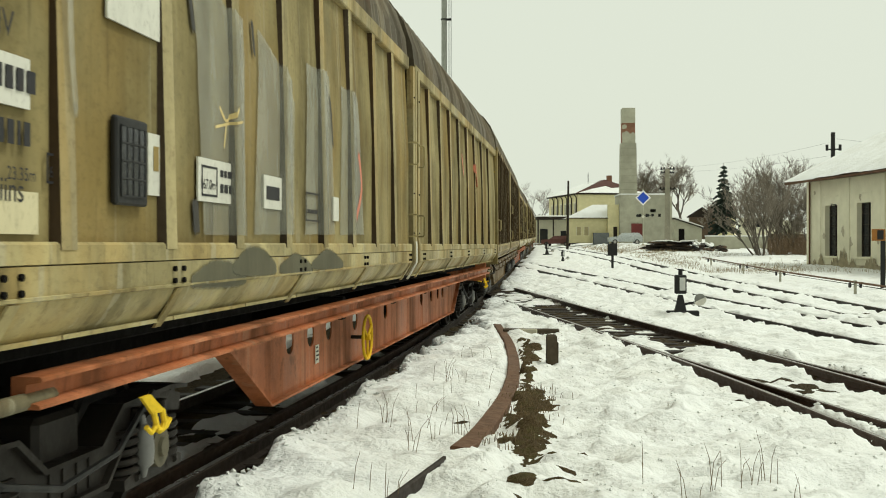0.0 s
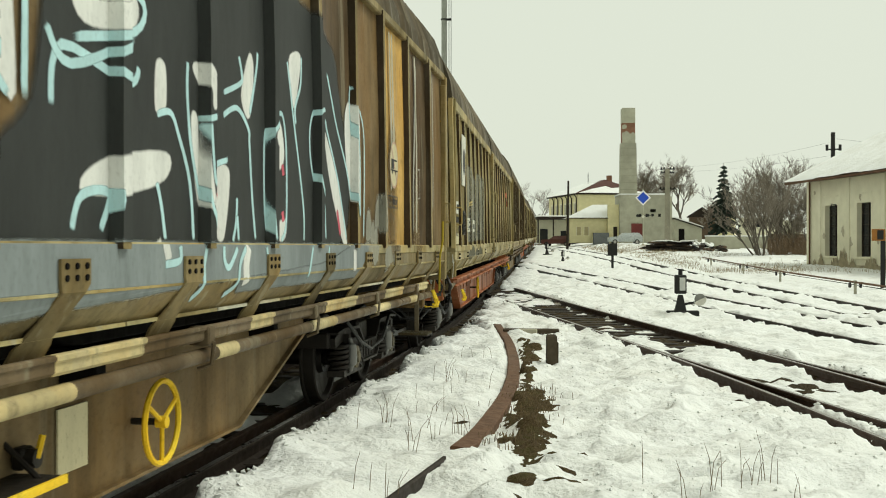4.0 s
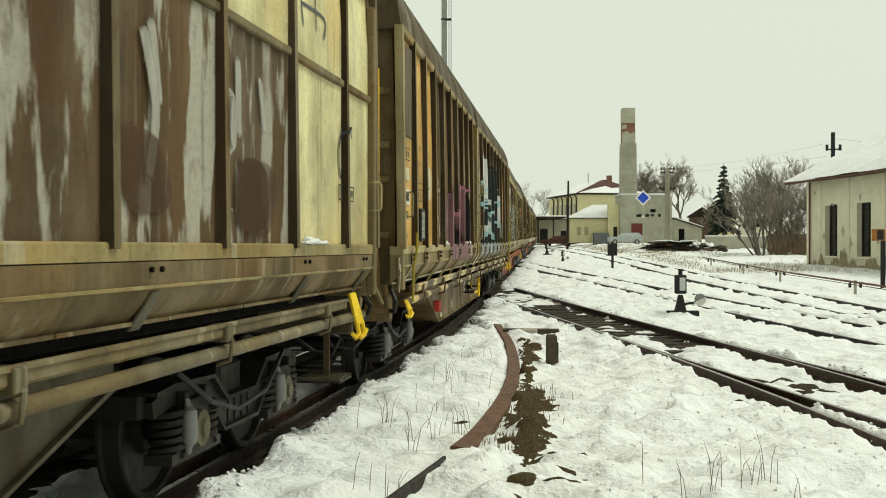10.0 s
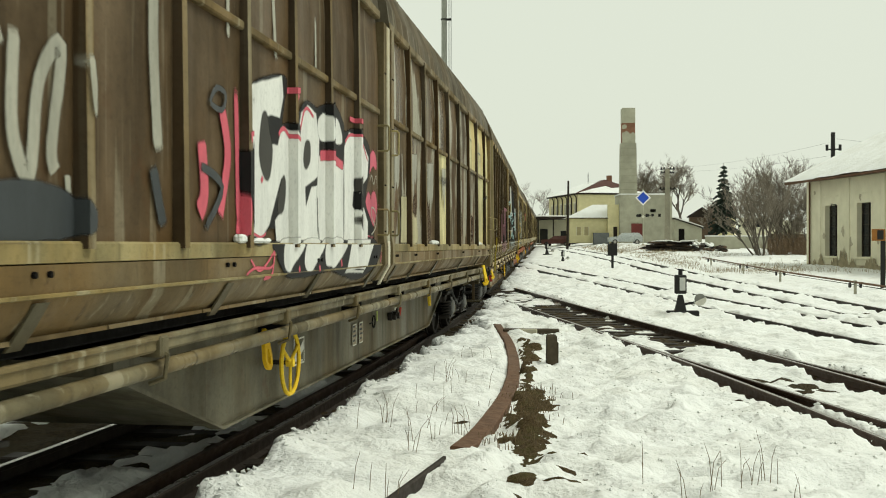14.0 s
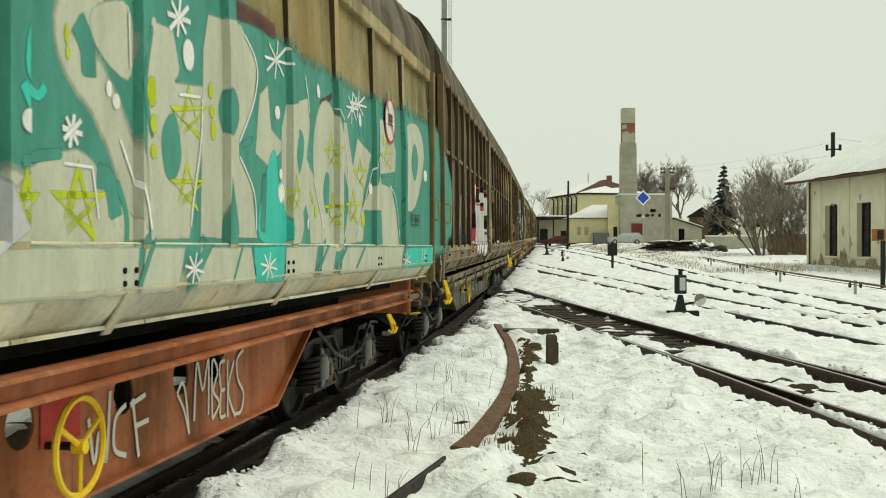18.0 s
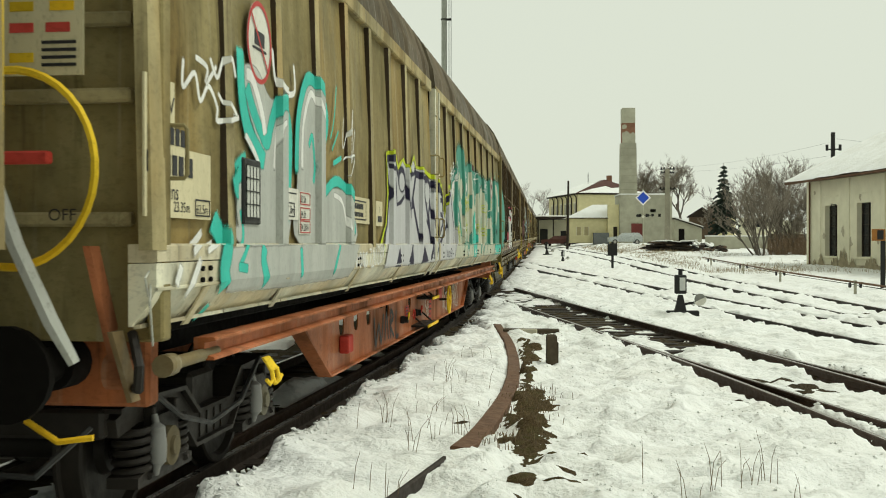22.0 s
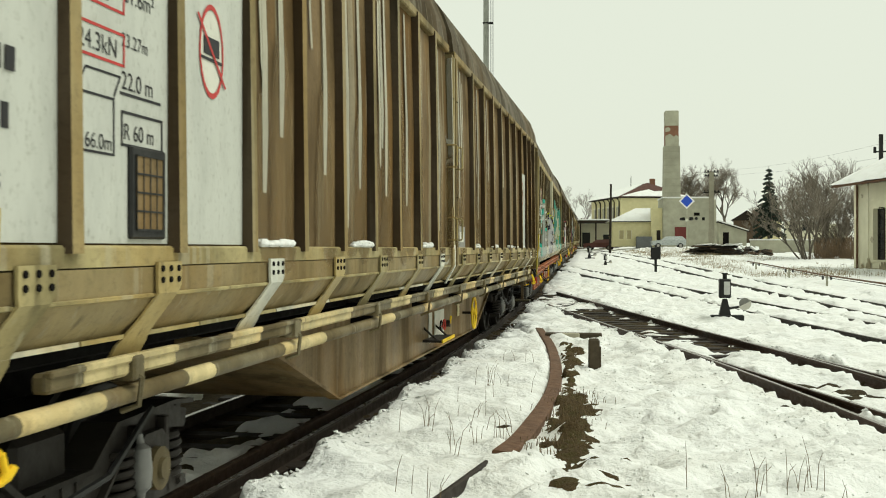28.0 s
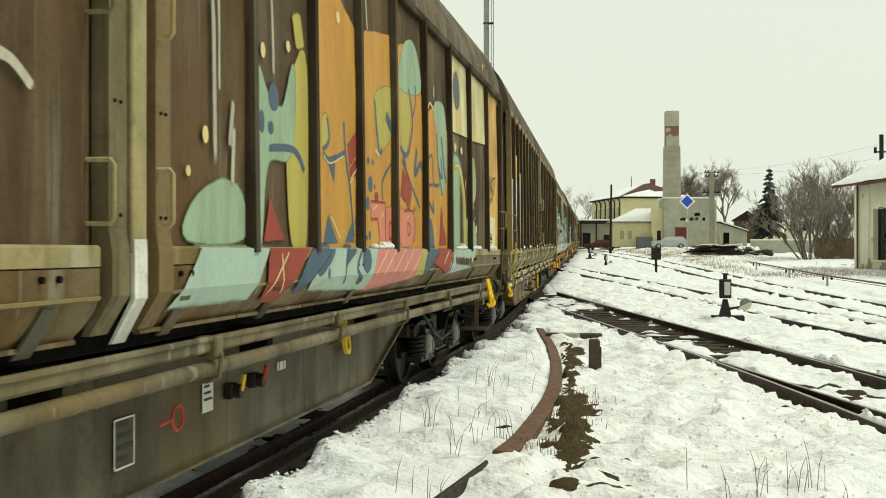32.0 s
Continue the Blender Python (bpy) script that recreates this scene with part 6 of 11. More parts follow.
# ---- trees and growth ----
def bare_tree(name, label, m, height, spread, seed, levels=5, trunk=0.16, lean=0.1, mat=BARK, stems=1, most=4):
    """A leafless tree: forking limbs that end in sprays of fine twigs inside a rounded crown."""
    rng = random.Random(seed)
    t = thing(name, label, "tree" if stems == 1 else "bush", m)
    limbs, twigs = Build(), Build()

    def grow(p, d, length, r, lv):
        pts = [p]
        n = 3 if lv < 4 else 2
        for i in range(n):
            d = (d + Vector((rng.uniform(-1, 1), rng.uniform(-1, 1), rng.uniform(-0.3, 0.75))) * 0.17).normalized()
            pts.append(pts[-1] + d * length / n)
        dst = limbs if lv < 3 else twigs
        dst.tube(pts, [r * (1 - 0.4 * i / n) for i in range(n + 1)], 6 if lv < 2 else 4 if lv < 4 else 3, caps=False)
        if lv >= levels:
            return
        for k in range(rng.randint(most - 1, most) if lv else rng.randint(4, 5)):
            q = rng.uniform(0.30, 1.0)
            i = min(int(q * n), n - 1)
            s = pts[i].lerp(pts[i + 1], q * n - i)
            a = rng.uniform(0, math.tau)
            side = Vector((math.cos(a), math.sin(a), rng.uniform(0.0, 0.7)))
            nd = (d * 0.9 + side * spread).normalized()
            far = min(1.0, 1.25 - abs(s.z / height - 0.55))
            grow(s, nd, length * rng.uniform(0.52, 0.76) * far, max(r * 0.52, 0.010), lv + 1)

    for q in range(stems):
        a = q * math.tau / max(stems, 1)
        off = Vector((math.cos(a), math.sin(a), 0)) * (0.25 if stems > 1 else 0)
        grow(off + Vector((0, 0, -0.2)), Vector((off.x * 1.2 + rng.uniform(-lean, lean), off.y * 1.2, 1)).normalized(), height * 0.38, trunk, 0)
    part("trunk", limbs, mat, t)
    part("crown", twigs, TWIG, t, "fine bare twigs")
    return t


bare_tree("bare_tree", "large bare deciduous tree behind the boiler house", pose(7.3, 193, float(land(7, 193)) + 0.5), 17.0, 0.78, 3, 6, 0.30, most=5)
bare_tree("bare_tree", "wide bare deciduous tree behind the pole", pose(12.4, 189, float(land(12, 189)) + 0.5), 15.2, 0.72, 9, 6, 0.28, most=5)
bare_tree("bare_tree", "bare deciduous tree far behind the train", pose(-13.6, 210, 2.5), 15.0, 0.8, 12, 6, 0.2)
bare_tree("bare_bush", "bare many-stemmed bush in snow", pose(11.1, 82.5, float(land(11, 82)) - 0.1), 8.4, 0.58, 21, 5, 0.07, 0.5, stems=7)
bare_tree("bare_bush", "dense bare bush beside the yard building", pose(13.4, 88.0, float(land(13.6, 88))), 9.6, 0.62, 27, 5, 0.07, 0.4, stems=8)
bare_tree("bare_bush", "low bare bush at the board fence", pose(14.2, 85.0, float(land(15, 84))), 6.5, 0.6, 33, 5, 0.05, 0.5, stems=7)
bare_tree("bare_tree", "bare young tree beside the dark fir", pose(15.6, 172, float(land(15, 172))), 9.0, 0.7, 41, 6, 0.14)

fir = thing("fir_tree", "dark green spruce with drooping boughs", "tree", pose(17.4, 169.7, float(land(17.4, 169.7)) + 0.5))
part("trunk", Build().tube([(0, 0, -1.0), (0, 0, 11.4)], [0.22, 0.03], 8), BARK, fir)
fb, rng = Build(), random.Random(5)
for lv in range(17):
    q = (lv + 0.4) / 17
    zc = 0.9 + 10.2 * q
    R = 2.35 * (1 - q) ** 0.85 + 0.18
    for j in range(9 if q < 0.6 else 6):
        a = j * math.tau / (9 if q < 0.6 else 6) + lv * 0.7 + rng.uniform(-0.3, 0.3)
        d = Vector((math.cos(a), math.sin(a), 0))
        s_ = Vector((-d.y, d.x, 0))
        L = R * rng.uniform(0.62, 1.18)
        p0 = Vector((0, 0, zc + rng.uniform(-0.2, 0.2)))
        for k in range(7):
            g = (k + 0.6) / 7
            c = p0 + d * L * g + Vector((0, 0, 0.10 * L * g - 0.42 * L * g * g))
            w_ = (0.48 - 0.26 * g) * (0.5 + 0.5 * R / 2.4) * rng.uniform(0.7, 1.3)
            h_ = 0.50 * rng.uniform(0.6, 1.2) * (1 - 0.4 * q)
            o = d * 0.22
            fb.add([c - o, c + s_ * w_ - Vector((0, 0, h_ * 0.6)), c + o * 1.6 - Vector((0, 0, 0.08)), c - s_ * w_ - Vector((0, 0, h_ * 0.6)), c + Vector((0, 0, 0.07)), c - Vector((0, 0, h_))], [(0, 1, 4), (1, 2, 4), (2, 3, 4), (3, 0, 4), (1, 5, 2), (2, 5, 3)])
part("foliage", fb, FIRM, fir, "drooping dark needle boughs")


def tuft_field(name, label, spots, mat, seed, h=(0.2, 0.5), per=14, spread=0.25, r=0.004):
    """Dry stalks as one sheet of growth."""
    rng, b = random.Random(seed), Build()
    for x, y in spots:
        for k in range(rng.randint(per // 2, per)):
            px, py = x + rng.gauss(0, spread), y + rng.gauss(0, spread)
            z = ground_z(px, py)
            hh = rng.uniform(*h)
            lx, ly = rng.gauss(0, 0.25) * hh, rng.gauss(0, 0.25) * hh
            b.tube([(px, py, z - 0.03), (px + lx * 0.4, py + ly * 0.4, z + hh * 0.6), (px + lx, py + ly, z + hh * rng.uniform(0.8, 1.0))], [r, r * 0.8, r * 0.4], 3, caps=False)
    return tagged(new(name, b.mesh(name, mat)), label, "grass", kind="stuff")


rng = random.Random(9)
tuft_field("dry_grass", "thin dry stalks standing out of the near snow", [(-1.55, 8.3), (-1.42, 9.0), (-1.62, 9.4), (-1.75, 10.6), (-1.38, 9.9), (-1.6, 11.8), (-1.95, 12.5), (-1.45, 6.9), (-1.25, 9.3), (-2.0, 9.5), (-1.9, 15)], STRAW, 4, (0.12, 0.34), 7, 0.12, 0.003)
tuft_field("dry_grass", "dry stalks in the snow near the branch track", [(0.82, 7.1), (0.95, 7.0), (0.62, 6.8), (1.15, 6.6), (0.3, 7.6), (0.5, 6.6), (1.0, 7.3)], STRAW, 14, (0.12, 0.36), 5, 0.09, 0.003)
tuft_field("mud_grass", "flattened brown grass on the thawed mud", [(-0.86 + 0.12 * math.sin(k * 2.1), 8.6 + 0.16 * k) for k in range(24)], STRAW, 31, (0.03, 0.09), 26, 0.13, 0.004)
spots = []
while len(spots) < 900:
    y = rng.uniform(52, 128)
    x = float(fourth_x(y)) + 1.8 + rng.uniform(0, 1) ** 1.4 * 7.5
    if float(bumps(np.array(x * 1.6), np.array(y * 0.5), 3.0, 3, 5)) > 0.02:
        spots.append((x, y))
tuft_field("weed_strip", "brown dry weeds along the far edge of the tracks", spots, plain("bleached_weeds", (0.33, 0.26, 0.15, 1), 0.9), 19, (0.05, 0.28), 12, 0.45, 0.006)
THICKET = plain("reddish_thicket_stems", (0.27, 0.19, 0.12, 1), 0.9)
tuft_field("thicket", "dense reddish brown thicket of dry stems by the fence", [(12.4 + 0.11 * k, 84.5 + 0.9 * math.sin(k * 1.7)) for k in range(34)], THICKET, 23, (0.6, 2.1), 34, 0.5, 0.010)

# stack of old sleepers and boards under snow, and the scrap beside it
hp = thing("debris_heap", "snow-dusted stack of dark old boards and scrap", "debris")
for i in range(64):
    lay_ = i % 8
    x, y = rng.uniform(4.3, 6.9) - 0.10 * lay_, rng.uniform(95.6, 98.4)
    z = float(land(x, y)) + 0.05 + 0.095 * lay_ * min(1.0, (x - 3.4) / 1.2)
    part("board", Build().box(-1.15, 1.15, -0.14, 0.14, -0.06, 0.06, 0.01), WOODD if i % 5 else WALLW, hp, at=pose(x, y, z, rng.uniform(-4, 4), rng.uniform(-5, 5), rng.uniform(-14, 14)))
for i in range(9):
    x, y = 4.2 + 0.36 * i, rng.uniform(96.2, 97.8)
    part("snow_cover", Build().box(-0.55, 0.55, -0.8, 0.8, -0.03, 0.05, 0.04), SNOW, hp, at=pose(x, y, float(land(x, y)) + 0.78 + 0.08 * math.sin(i), rng.uniform(-4, 4), rng.uniform(-6, 6), rng.uniform(-20, 20)))
for i in range(40):
    x, y = rng.uniform(7.2, 9.9), rng.uniform(95, 100)
    z = float(land(x, y)) + rng.uniform(0.0, 0.85) * (1 - abs(x - 8.5) / 1.8)
    part("scrap", Build().box(-0.5, 0.5, -0.16, 0.16, -0.08, 0.08, 0.02), (WOODD, WALLW, SNOW, DARK)[i % 4], hp, at=pose(x, y, z, rng.uniform(-30, 30), rng.uniform(-35, 35), rng.uniform(0, 180)))
low = thing("retaining_wall", "low pale concrete wall with snow on top", "wall", pose(9.0, 104.0, float(land(9, 104)), 0, 0, 4))
part("wall", Build().box(0, 6.0, 0, 0.3, -0.2, 1.15, 0.02), CONC, low)
part("snow_cover", Build().box(-0.05, 6.05, -0.06, 0.36, 1.15, 1.27, 0.04), SNOW, low)

# clods of crusted snow along the tracks and in the trodden yard
def clods(name, label, seed, n, pick, size):
    rng, b = random.Random(seed), Build()
    for i in range(n):
        x, y = pick(rng)
        r = rng.uniform(*size)
        z = ground_z(x, y) + r * 0.25
        p = [Vector((rng.uniform(0.6, 1.3) * r * sx, rng.uniform(0.6, 1.3) * r * sy, rng.uniform(0.4, 0.9) * r * sz)) for sx, sy, sz in ((1, 0, 0), (0, 1, 0), (-1, 0, 0), (0, -1, 0), (0, 0, 1), (0, 0, -1))]
        turn = Matrix.Rotation(rng.uniform(0, 6.3), 3, "Z") @ Matrix.Rotation(rng.uniform(-0.6, 0.6), 3, "X")
        b.add([turn @ v + Vector((x, y, z)) for v in p], [(0, 1, 4), (1, 2, 4), (2, 3, 4), (3, 0, 4), (1, 0, 5), (2, 1, 5), (3, 2, 5), (0, 3, 5)])
    return tagged(new(name, b.mesh(name, SNOW)), label, "snow", kind="stuff")


def in_yard(rng):
    y = 5.5 + 17 * rng.random() ** 1.3
    return rng.uniform(float(edge_x(y)) + 0.3, float(branch_x(y)) - 0.9), y


def by_rail(rng):
    y = rng.uniform(5, 30)
    return float(main_x(y)) + 0.98 + abs(rng.gauss(0, 0.12)), y


def by_branch(rng):
    y = rng.uniform(6, 36)
    return float(branch_x(y)) + rng.choice((-1, 1)) * (0.90 + abs(rng.gauss(0, 0.12))), y


clods("snow_clods", "broken crusts of trodden snow", 71, 1500, in_yard, (0.006, 0.020))
clods("snow_clods", "crumbled snow at the edge of the main track", 72, 900, by_rail, (0.008, 0.032))
clods("snow_clods", "crumbled snow along the branch rails", 73, 700, by_branch, (0.010, 0.035))


# ---- painted lettering, plates and fittings on the wagons ----
from mathutils.geometry import tessellate_polygon


def spray_paint(name, rgb, rough=0.55, worn=0.3, opacity=0.97, streaky=0.35):
    """Spray-can paint: soft at its edges, thin in streaks, worn through to the wall in places."""
    if name in PAINTS:
        return PAINTS[name]
    s = Shader(name, rough, 0, 0.10)
    a, b = s.noise(4.0, (1, 1, 0.25), 6, 0.7), s.noise(55, (1, 1, 0.4), 4, 0.7)
    c = s.mix(s.ramp(a, 0.40, 0.66, 0, 0.25 + worn), rgb, tuple(0.55 * v for v in rgb[:3]) + (1,))
    c = s.mix(s.ramp(b, 0.52, 0.72, 0, 0.45), c, tuple(0.45 * v + 0.01 for v in rgb[:3]) + (1,))
    s.colour(c)
    at = s.n.new("ShaderNodeAttribute")
    at.attribute_name = "cover"
    thin = s.math("MULTIPLY", s.math("SUBTRACT", s.noise(7.0, (1, 1, 0.2), 5, 0.7), 0.5), 1.6 * streaky + worn)
    al = s.math("ADD", s.math("MULTIPLY", at.outputs["Fac"], 1.0 + worn * 0.5), thin)
    s.put(s.p.inputs["Alpha"], s.ramp(al, 0.22, 0.85, 0, opacity))
    PAINTS[name] = s.mat
    return s.mat


def print_paint(name, rgb, rough=0.5, worn=0.15):
    """Stencilled or printed ink and enamel plates, dulled and dirty."""
    if name in PAINTS:
        return PAINTS[name]
    s = Shader(name, rough, 0, 0.12)
    a, b = s.noise(5.0, (1, 1, 0.3), 6, 0.7), s.noise(45, (1, 1, 0.5), 4, 0.7)
    c = s.mix(s.ramp(a, 0.45, 0.68, 0, 0.2 + worn), rgb, tuple(0.6 * v for v in rgb[:3]) + (1,))
    s.colour(s.mix(s.ramp(b, 0.55, 0.75, 0, 0.45), c, (0.10, 0.075, 0.04, 1)))
    PAINTS[name] = s.mat
    return s.mat


TEAL = spray_paint("teal_spray", (0.070, 0.285, 0.215, 1), worn=0.4)
TURQ = spray_paint("turquoise_spray", (0.05, 0.50, 0.40, 1), worn=0.2)
PALE = spray_paint("pale_grey_spray", (0.50, 0.51, 0.39, 1), worn=0.25)
SILVER = spray_paint("silver_spray", (0.52, 0.52, 0.52, 1), 0.4, 0.15)
VIOLET = spray_paint("dark_violet_spray", (0.030, 0.026, 0.055, 1))
LIME = spray_paint("lime_spray", (0.48, 0.56, 0.02, 1), worn=0.2)
WHITES = spray_paint("white_spray", (0.74, 0.74, 0.70, 1), worn=0.18)
PINK = spray_paint("dusty_pink_spray", (0.29, 0.155, 0.165, 1), worn=0.75, opacity=0.85, streaky=0.6)
ROSE = spray_paint("rose_spray", (0.62, 0.12, 0.16, 1), worn=0.25)
SOOT = spray_paint("black_spray", (0.018, 0.018, 0.018, 1), worn=0.2)
SLATE = spray_paint("slate_grey_spray", (0.050, 0.056, 0.060, 1), 0.35)
BLUEL = spray_paint("pale_blue_spray", (0.48, 0.70, 0.72, 1), worn=0.15)
AMBER = spray_paint("amber_spray", (0.52, 0.27, 0.055, 1), worn=0.25)
MUSTARD = spray_paint("mustard_spray", (0.42, 0.36, 0.09, 1), worn=0.25)
DENIM = spray_paint("denim_blue_spray", (0.075, 0.115, 0.155, 1), worn=0.25)
BRICKS = spray_paint("brick_red_spray", (0.30, 0.060, 0.040, 1), worn=0.25)
SALMON = spray_paint("salmon_spray", (0.62, 0.22, 0.14, 1), worn=0.25)
AQUA = spray_paint("aqua_spray", (0.30, 0.41, 0.27, 1), worn=0.35)
# Thin translucent pale grey over wA's panels.
VEIL = spray_paint("milky_translucent_grey", (0.47, 0.47, 0.39, 1), 0.3, worn=0.7, opacity=0.42, streaky=0.6)
ARCHG = spray_paint("grey_green_spray", (0.13, 0.125, 0.085, 1), worn=0.4, opacity=0.75)
LEAD = spray_paint("lead_grey_spray", (0.046, 0.049, 0.047, 1), worn=0.3, opacity=0.93)
BGREY = spray_paint("blue_grey_spray", (0.24, 0.27, 0.27, 1), worn=0.4)
PINKL = spray_paint("light_pink_spray", (0.46, 0.22, 0.27, 1), worn=0.3, opacity=0.8)
CHALK = spray_paint("chalk_grey_spray", (0.47, 0.46, 0.38, 1), worn=0.4, opacity=0.75)
DRIP = spray_paint("pale_drip_paint", (0.50, 0.47, 0.36, 1), worn=0.5, opacity=0.85)
GLOOM = spray_paint("grey_black_spray", (0.055, 0.052, 0.046, 1), worn=0.1)
# Pale grey for drips and scribbles, and for wC's painted sky sheen.
PALE2 = spray_paint("pale_drip_and_sheen_paint", (0.44, 0.43, 0.36, 1), 0.35, worn=0.6, opacity=0.75, streaky=0.6)
RUSTY = spray_paint("rusty_bare_steel", (0.085, 0.042, 0.020, 1), worn=0.6, opacity=0.6)
MOSSY = spray_paint("faded_green_spray", (0.07, 0.11, 0.045, 1), worn=0.6, opacity=0.7)
WINE = spray_paint("wine_red_spray", (0.13, 0.035, 0.035, 1), worn=0.5, opacity=0.7)
WASH = spray_paint("grey_wash_spray", (0.44, 0.45, 0.41, 1), worn=0.25)
PALEA = spray_paint("pale_amber_spray", (0.66, 0.52, 0.24, 1), worn=0.2)
SKYM = spray_paint("milky_aqua_spray", (0.36, 0.47, 0.38, 1), worn=0.12)
ROSEP = spray_paint("salmon_pink_spray", (0.60, 0.22, 0.19, 1), worn=0.12)
INK = print_paint("stencil_ink", (0.030, 0.030, 0.032, 1))
REDINK = print_paint("red_stencil_ink", (0.45, 0.05, 0.045, 1))
GREYP = print_paint("light_grey_plate", (0.50, 0.51, 0.46, 1))
PLATEW = print_paint("white_enamel_plate", (0.62, 0.61, 0.53, 1))
PLATEC = print_paint("cream_enamel_plate", (0.58, 0.52, 0.33, 1))


def rounded(pts, closed=True, n=5):
    """A smooth line through a few points."""
    out, m = [], len(pts)
    for i in range(m if closed else m - 1):
        p = [Vector(pts[(i + k) % m]) if closed else Vector(pts[min(max(i + k, 0), m - 1)]) for k in (-1, 0, 1, 2)]
        for j in range(n):
            u = j / n
            out.append(0.5 * ((2 * p[1]) + (p[2] - p[0]) * u + (2 * p[0] - 5 * p[1] + 4 * p[2] - p[3]) * u * u + (3 * p[1] - p[0] - 3 * p[2] + p[3]) * u ** 3))
    if not closed:
        out.append(Vector(pts[-1]))
    return out


class Spray:
    """Flat shapes in (u, z) that are laid over a wagon's ribs, bays and sill as paint."""

    def __init__(self, w, kind, skip=False):
        self.w, self.kind, self.k = w, kind, KINDS[kind]
        self.ribs, self.skip = ribs_of(kind), skip
        self.layer = 0

    def lay(self, name, mat, polys, label=""):
        """polys: (verts, faces, cover of each vert) in (u, z), each a part of its own."""
        k, wide = self.k, self.k["wide"]
        self.layer += 1
        for no, (verts, faces, cover) in enumerate(polys):
            bm = bmesh.new()
            lay = bm.verts.layers.float.new("cover")
            vs = []
            for (u, z), c in zip(verts, cover):
                v = bm.verts.new((0, u, z if z < 1.61 else 1.61 + 0.968 * (z - 1.61)))
                v[lay] = c
                vs.append(v)
            for f in faces:
                if len(set(f)) > 2:
                    try:
                        bm.faces.new([vs[i] for i in f])
                    except ValueError:
                        pass
            lo, hi = min(v[0] for v in verts), max(v[0] for v in verts)
            zl, zh = min(v[1] for v in verts), max(v[1] for v in verts)
            cuts = [r + s * wide * e for r in self.ribs for s in (-1, 1) for e in (0.5, 0.6) if lo < r + s * wide * e < hi and zh > 1.6]
            for c in cuts:
                bmesh.ops.bisect_plane(bm, geom=bm.verts[:] + bm.edges[:] + bm.faces[:], dist=1e-5, plane_co=(0, c, 0), plane_no=(0, 1, 0))
            for c in (1.632, 1.622, 1.425, 1.33, (1.63 + k["eave"]) / 2):
                if zl < c < zh:
                    bmesh.ops.bisect_plane(bm, geom=bm.verts[:] + bm.edges[:] + bm.faces[:], dist=1e-5, plane_co=(0, 0, c), plane_no=(0, 0, 1))
            if self.skip:
                gone = [f for f in bm.faces if f.calc_center_median().z > 1.62 and any(abs(f.calc_center_median().y - r) < wide * 0.6 for r in self.ribs)]
                bmesh.ops.delete(bm, geom=gone, context="FACES")
            off = 0.0015 + 0.0006 * self.layer + 0.00005 * no
            for v in bm.verts:
                v.co = (side_profile(v.co.y, v.co.z, self.ribs, wide, k["eave"], k["lean"], k["out"]) + off, HALF - v.co.y, v.co.z)
            me = bpy.data.meshes.new(name)
            bm.normal_update()
            for f in bm.faces:
                if f.normal.x < 0:
                    f.normal_flip()
            bm.to_mesh(me)
            bm.free()
            if len(me.polygons):
                me.materials.append(mat)
                part(name, me, None, self.w, label)

    def shape(self, pts, smooth=True, soft=0.035):
        q = rounded(pts) if smooth else [Vector(p) for p in pts]
        tri = tessellate_polygon([[Vector((p[0], p[1], 0)) for p in q]])
        vs, fs, cv = [(p[0], p[1]) for p in q], [tuple(f) for f in tri], [1.0] * len(q)
        n = len(q)
        area = sum(q[i - 1].x * q[i].y - q[i].x * q[i - 1].y for i in range(n))
        for i, p in enumerate(q):
            d = q[(i + 1) % n] - q[i - 1]
            d = d.normalized() if d.length > 1e-6 else Vector((1, 0))
            o = Vector((d.y, -d.x)) * soft * (1 if area > 0 else -1)
            vs.append(tuple(p + o))
            cv.append(0.0)
        fs += [(i, (i + 1) % n, n + (i + 1) % n, n + i) for i in range(n)]
        return vs, fs, cv

    def line(self, pts, width, smooth=True, closed=False):
        q = rounded(pts, closed, 5) if smooth else [Vector(p) for p in pts]
        if closed:
            q = q + [q[0]]
        vs, fs, cv = [], [], []
        for i, p in enumerate(q):
            d = (q[min(i + 1, len(q) - 1)] - q[max(i - 1, 0)])
            d = d.normalized() if d.length > 1e-6 else Vector((1, 0))
            n = Vector((-d.y, d.x)) * width / 2
            end = (0.15 if len(q) > 3 else 0.8) if not closed and i in (0, len(q) - 1) else 1.0
            for g, c in ((1.25, 0.0), (0.6, end), (-0.6, end), (-1.25, 0.0)):
                vs.append(tuple(p + n * g))
                cv.append(c)
        fs = [(4 * i + j, 4 * i + j + 1, 4 * i + j + 5, 4 * i + j + 4) for i in range(len(q) - 1) for j in range(3)]
        return vs, fs, cv

    def dot(self, u, z, r, ry=None):
        ry = ry or r
        ang = np.linspace(0, math.tau, 14, endpoint=False)
        vs = [(u, z)] + [(u + g * r * math.cos(a), z + g * ry * math.sin(a)) for g in (0.8, 1.15) for a in ang]
        fs = [(0, 1 + i, 1 + (i + 1) % 14) for i in range(14)] + [(1 + i, 15 + i, 15 + (i + 1) % 14, 1 + (i + 1) % 14) for i in range(14)]
        return vs, fs, [1.0] * 15 + [0.0] * 14


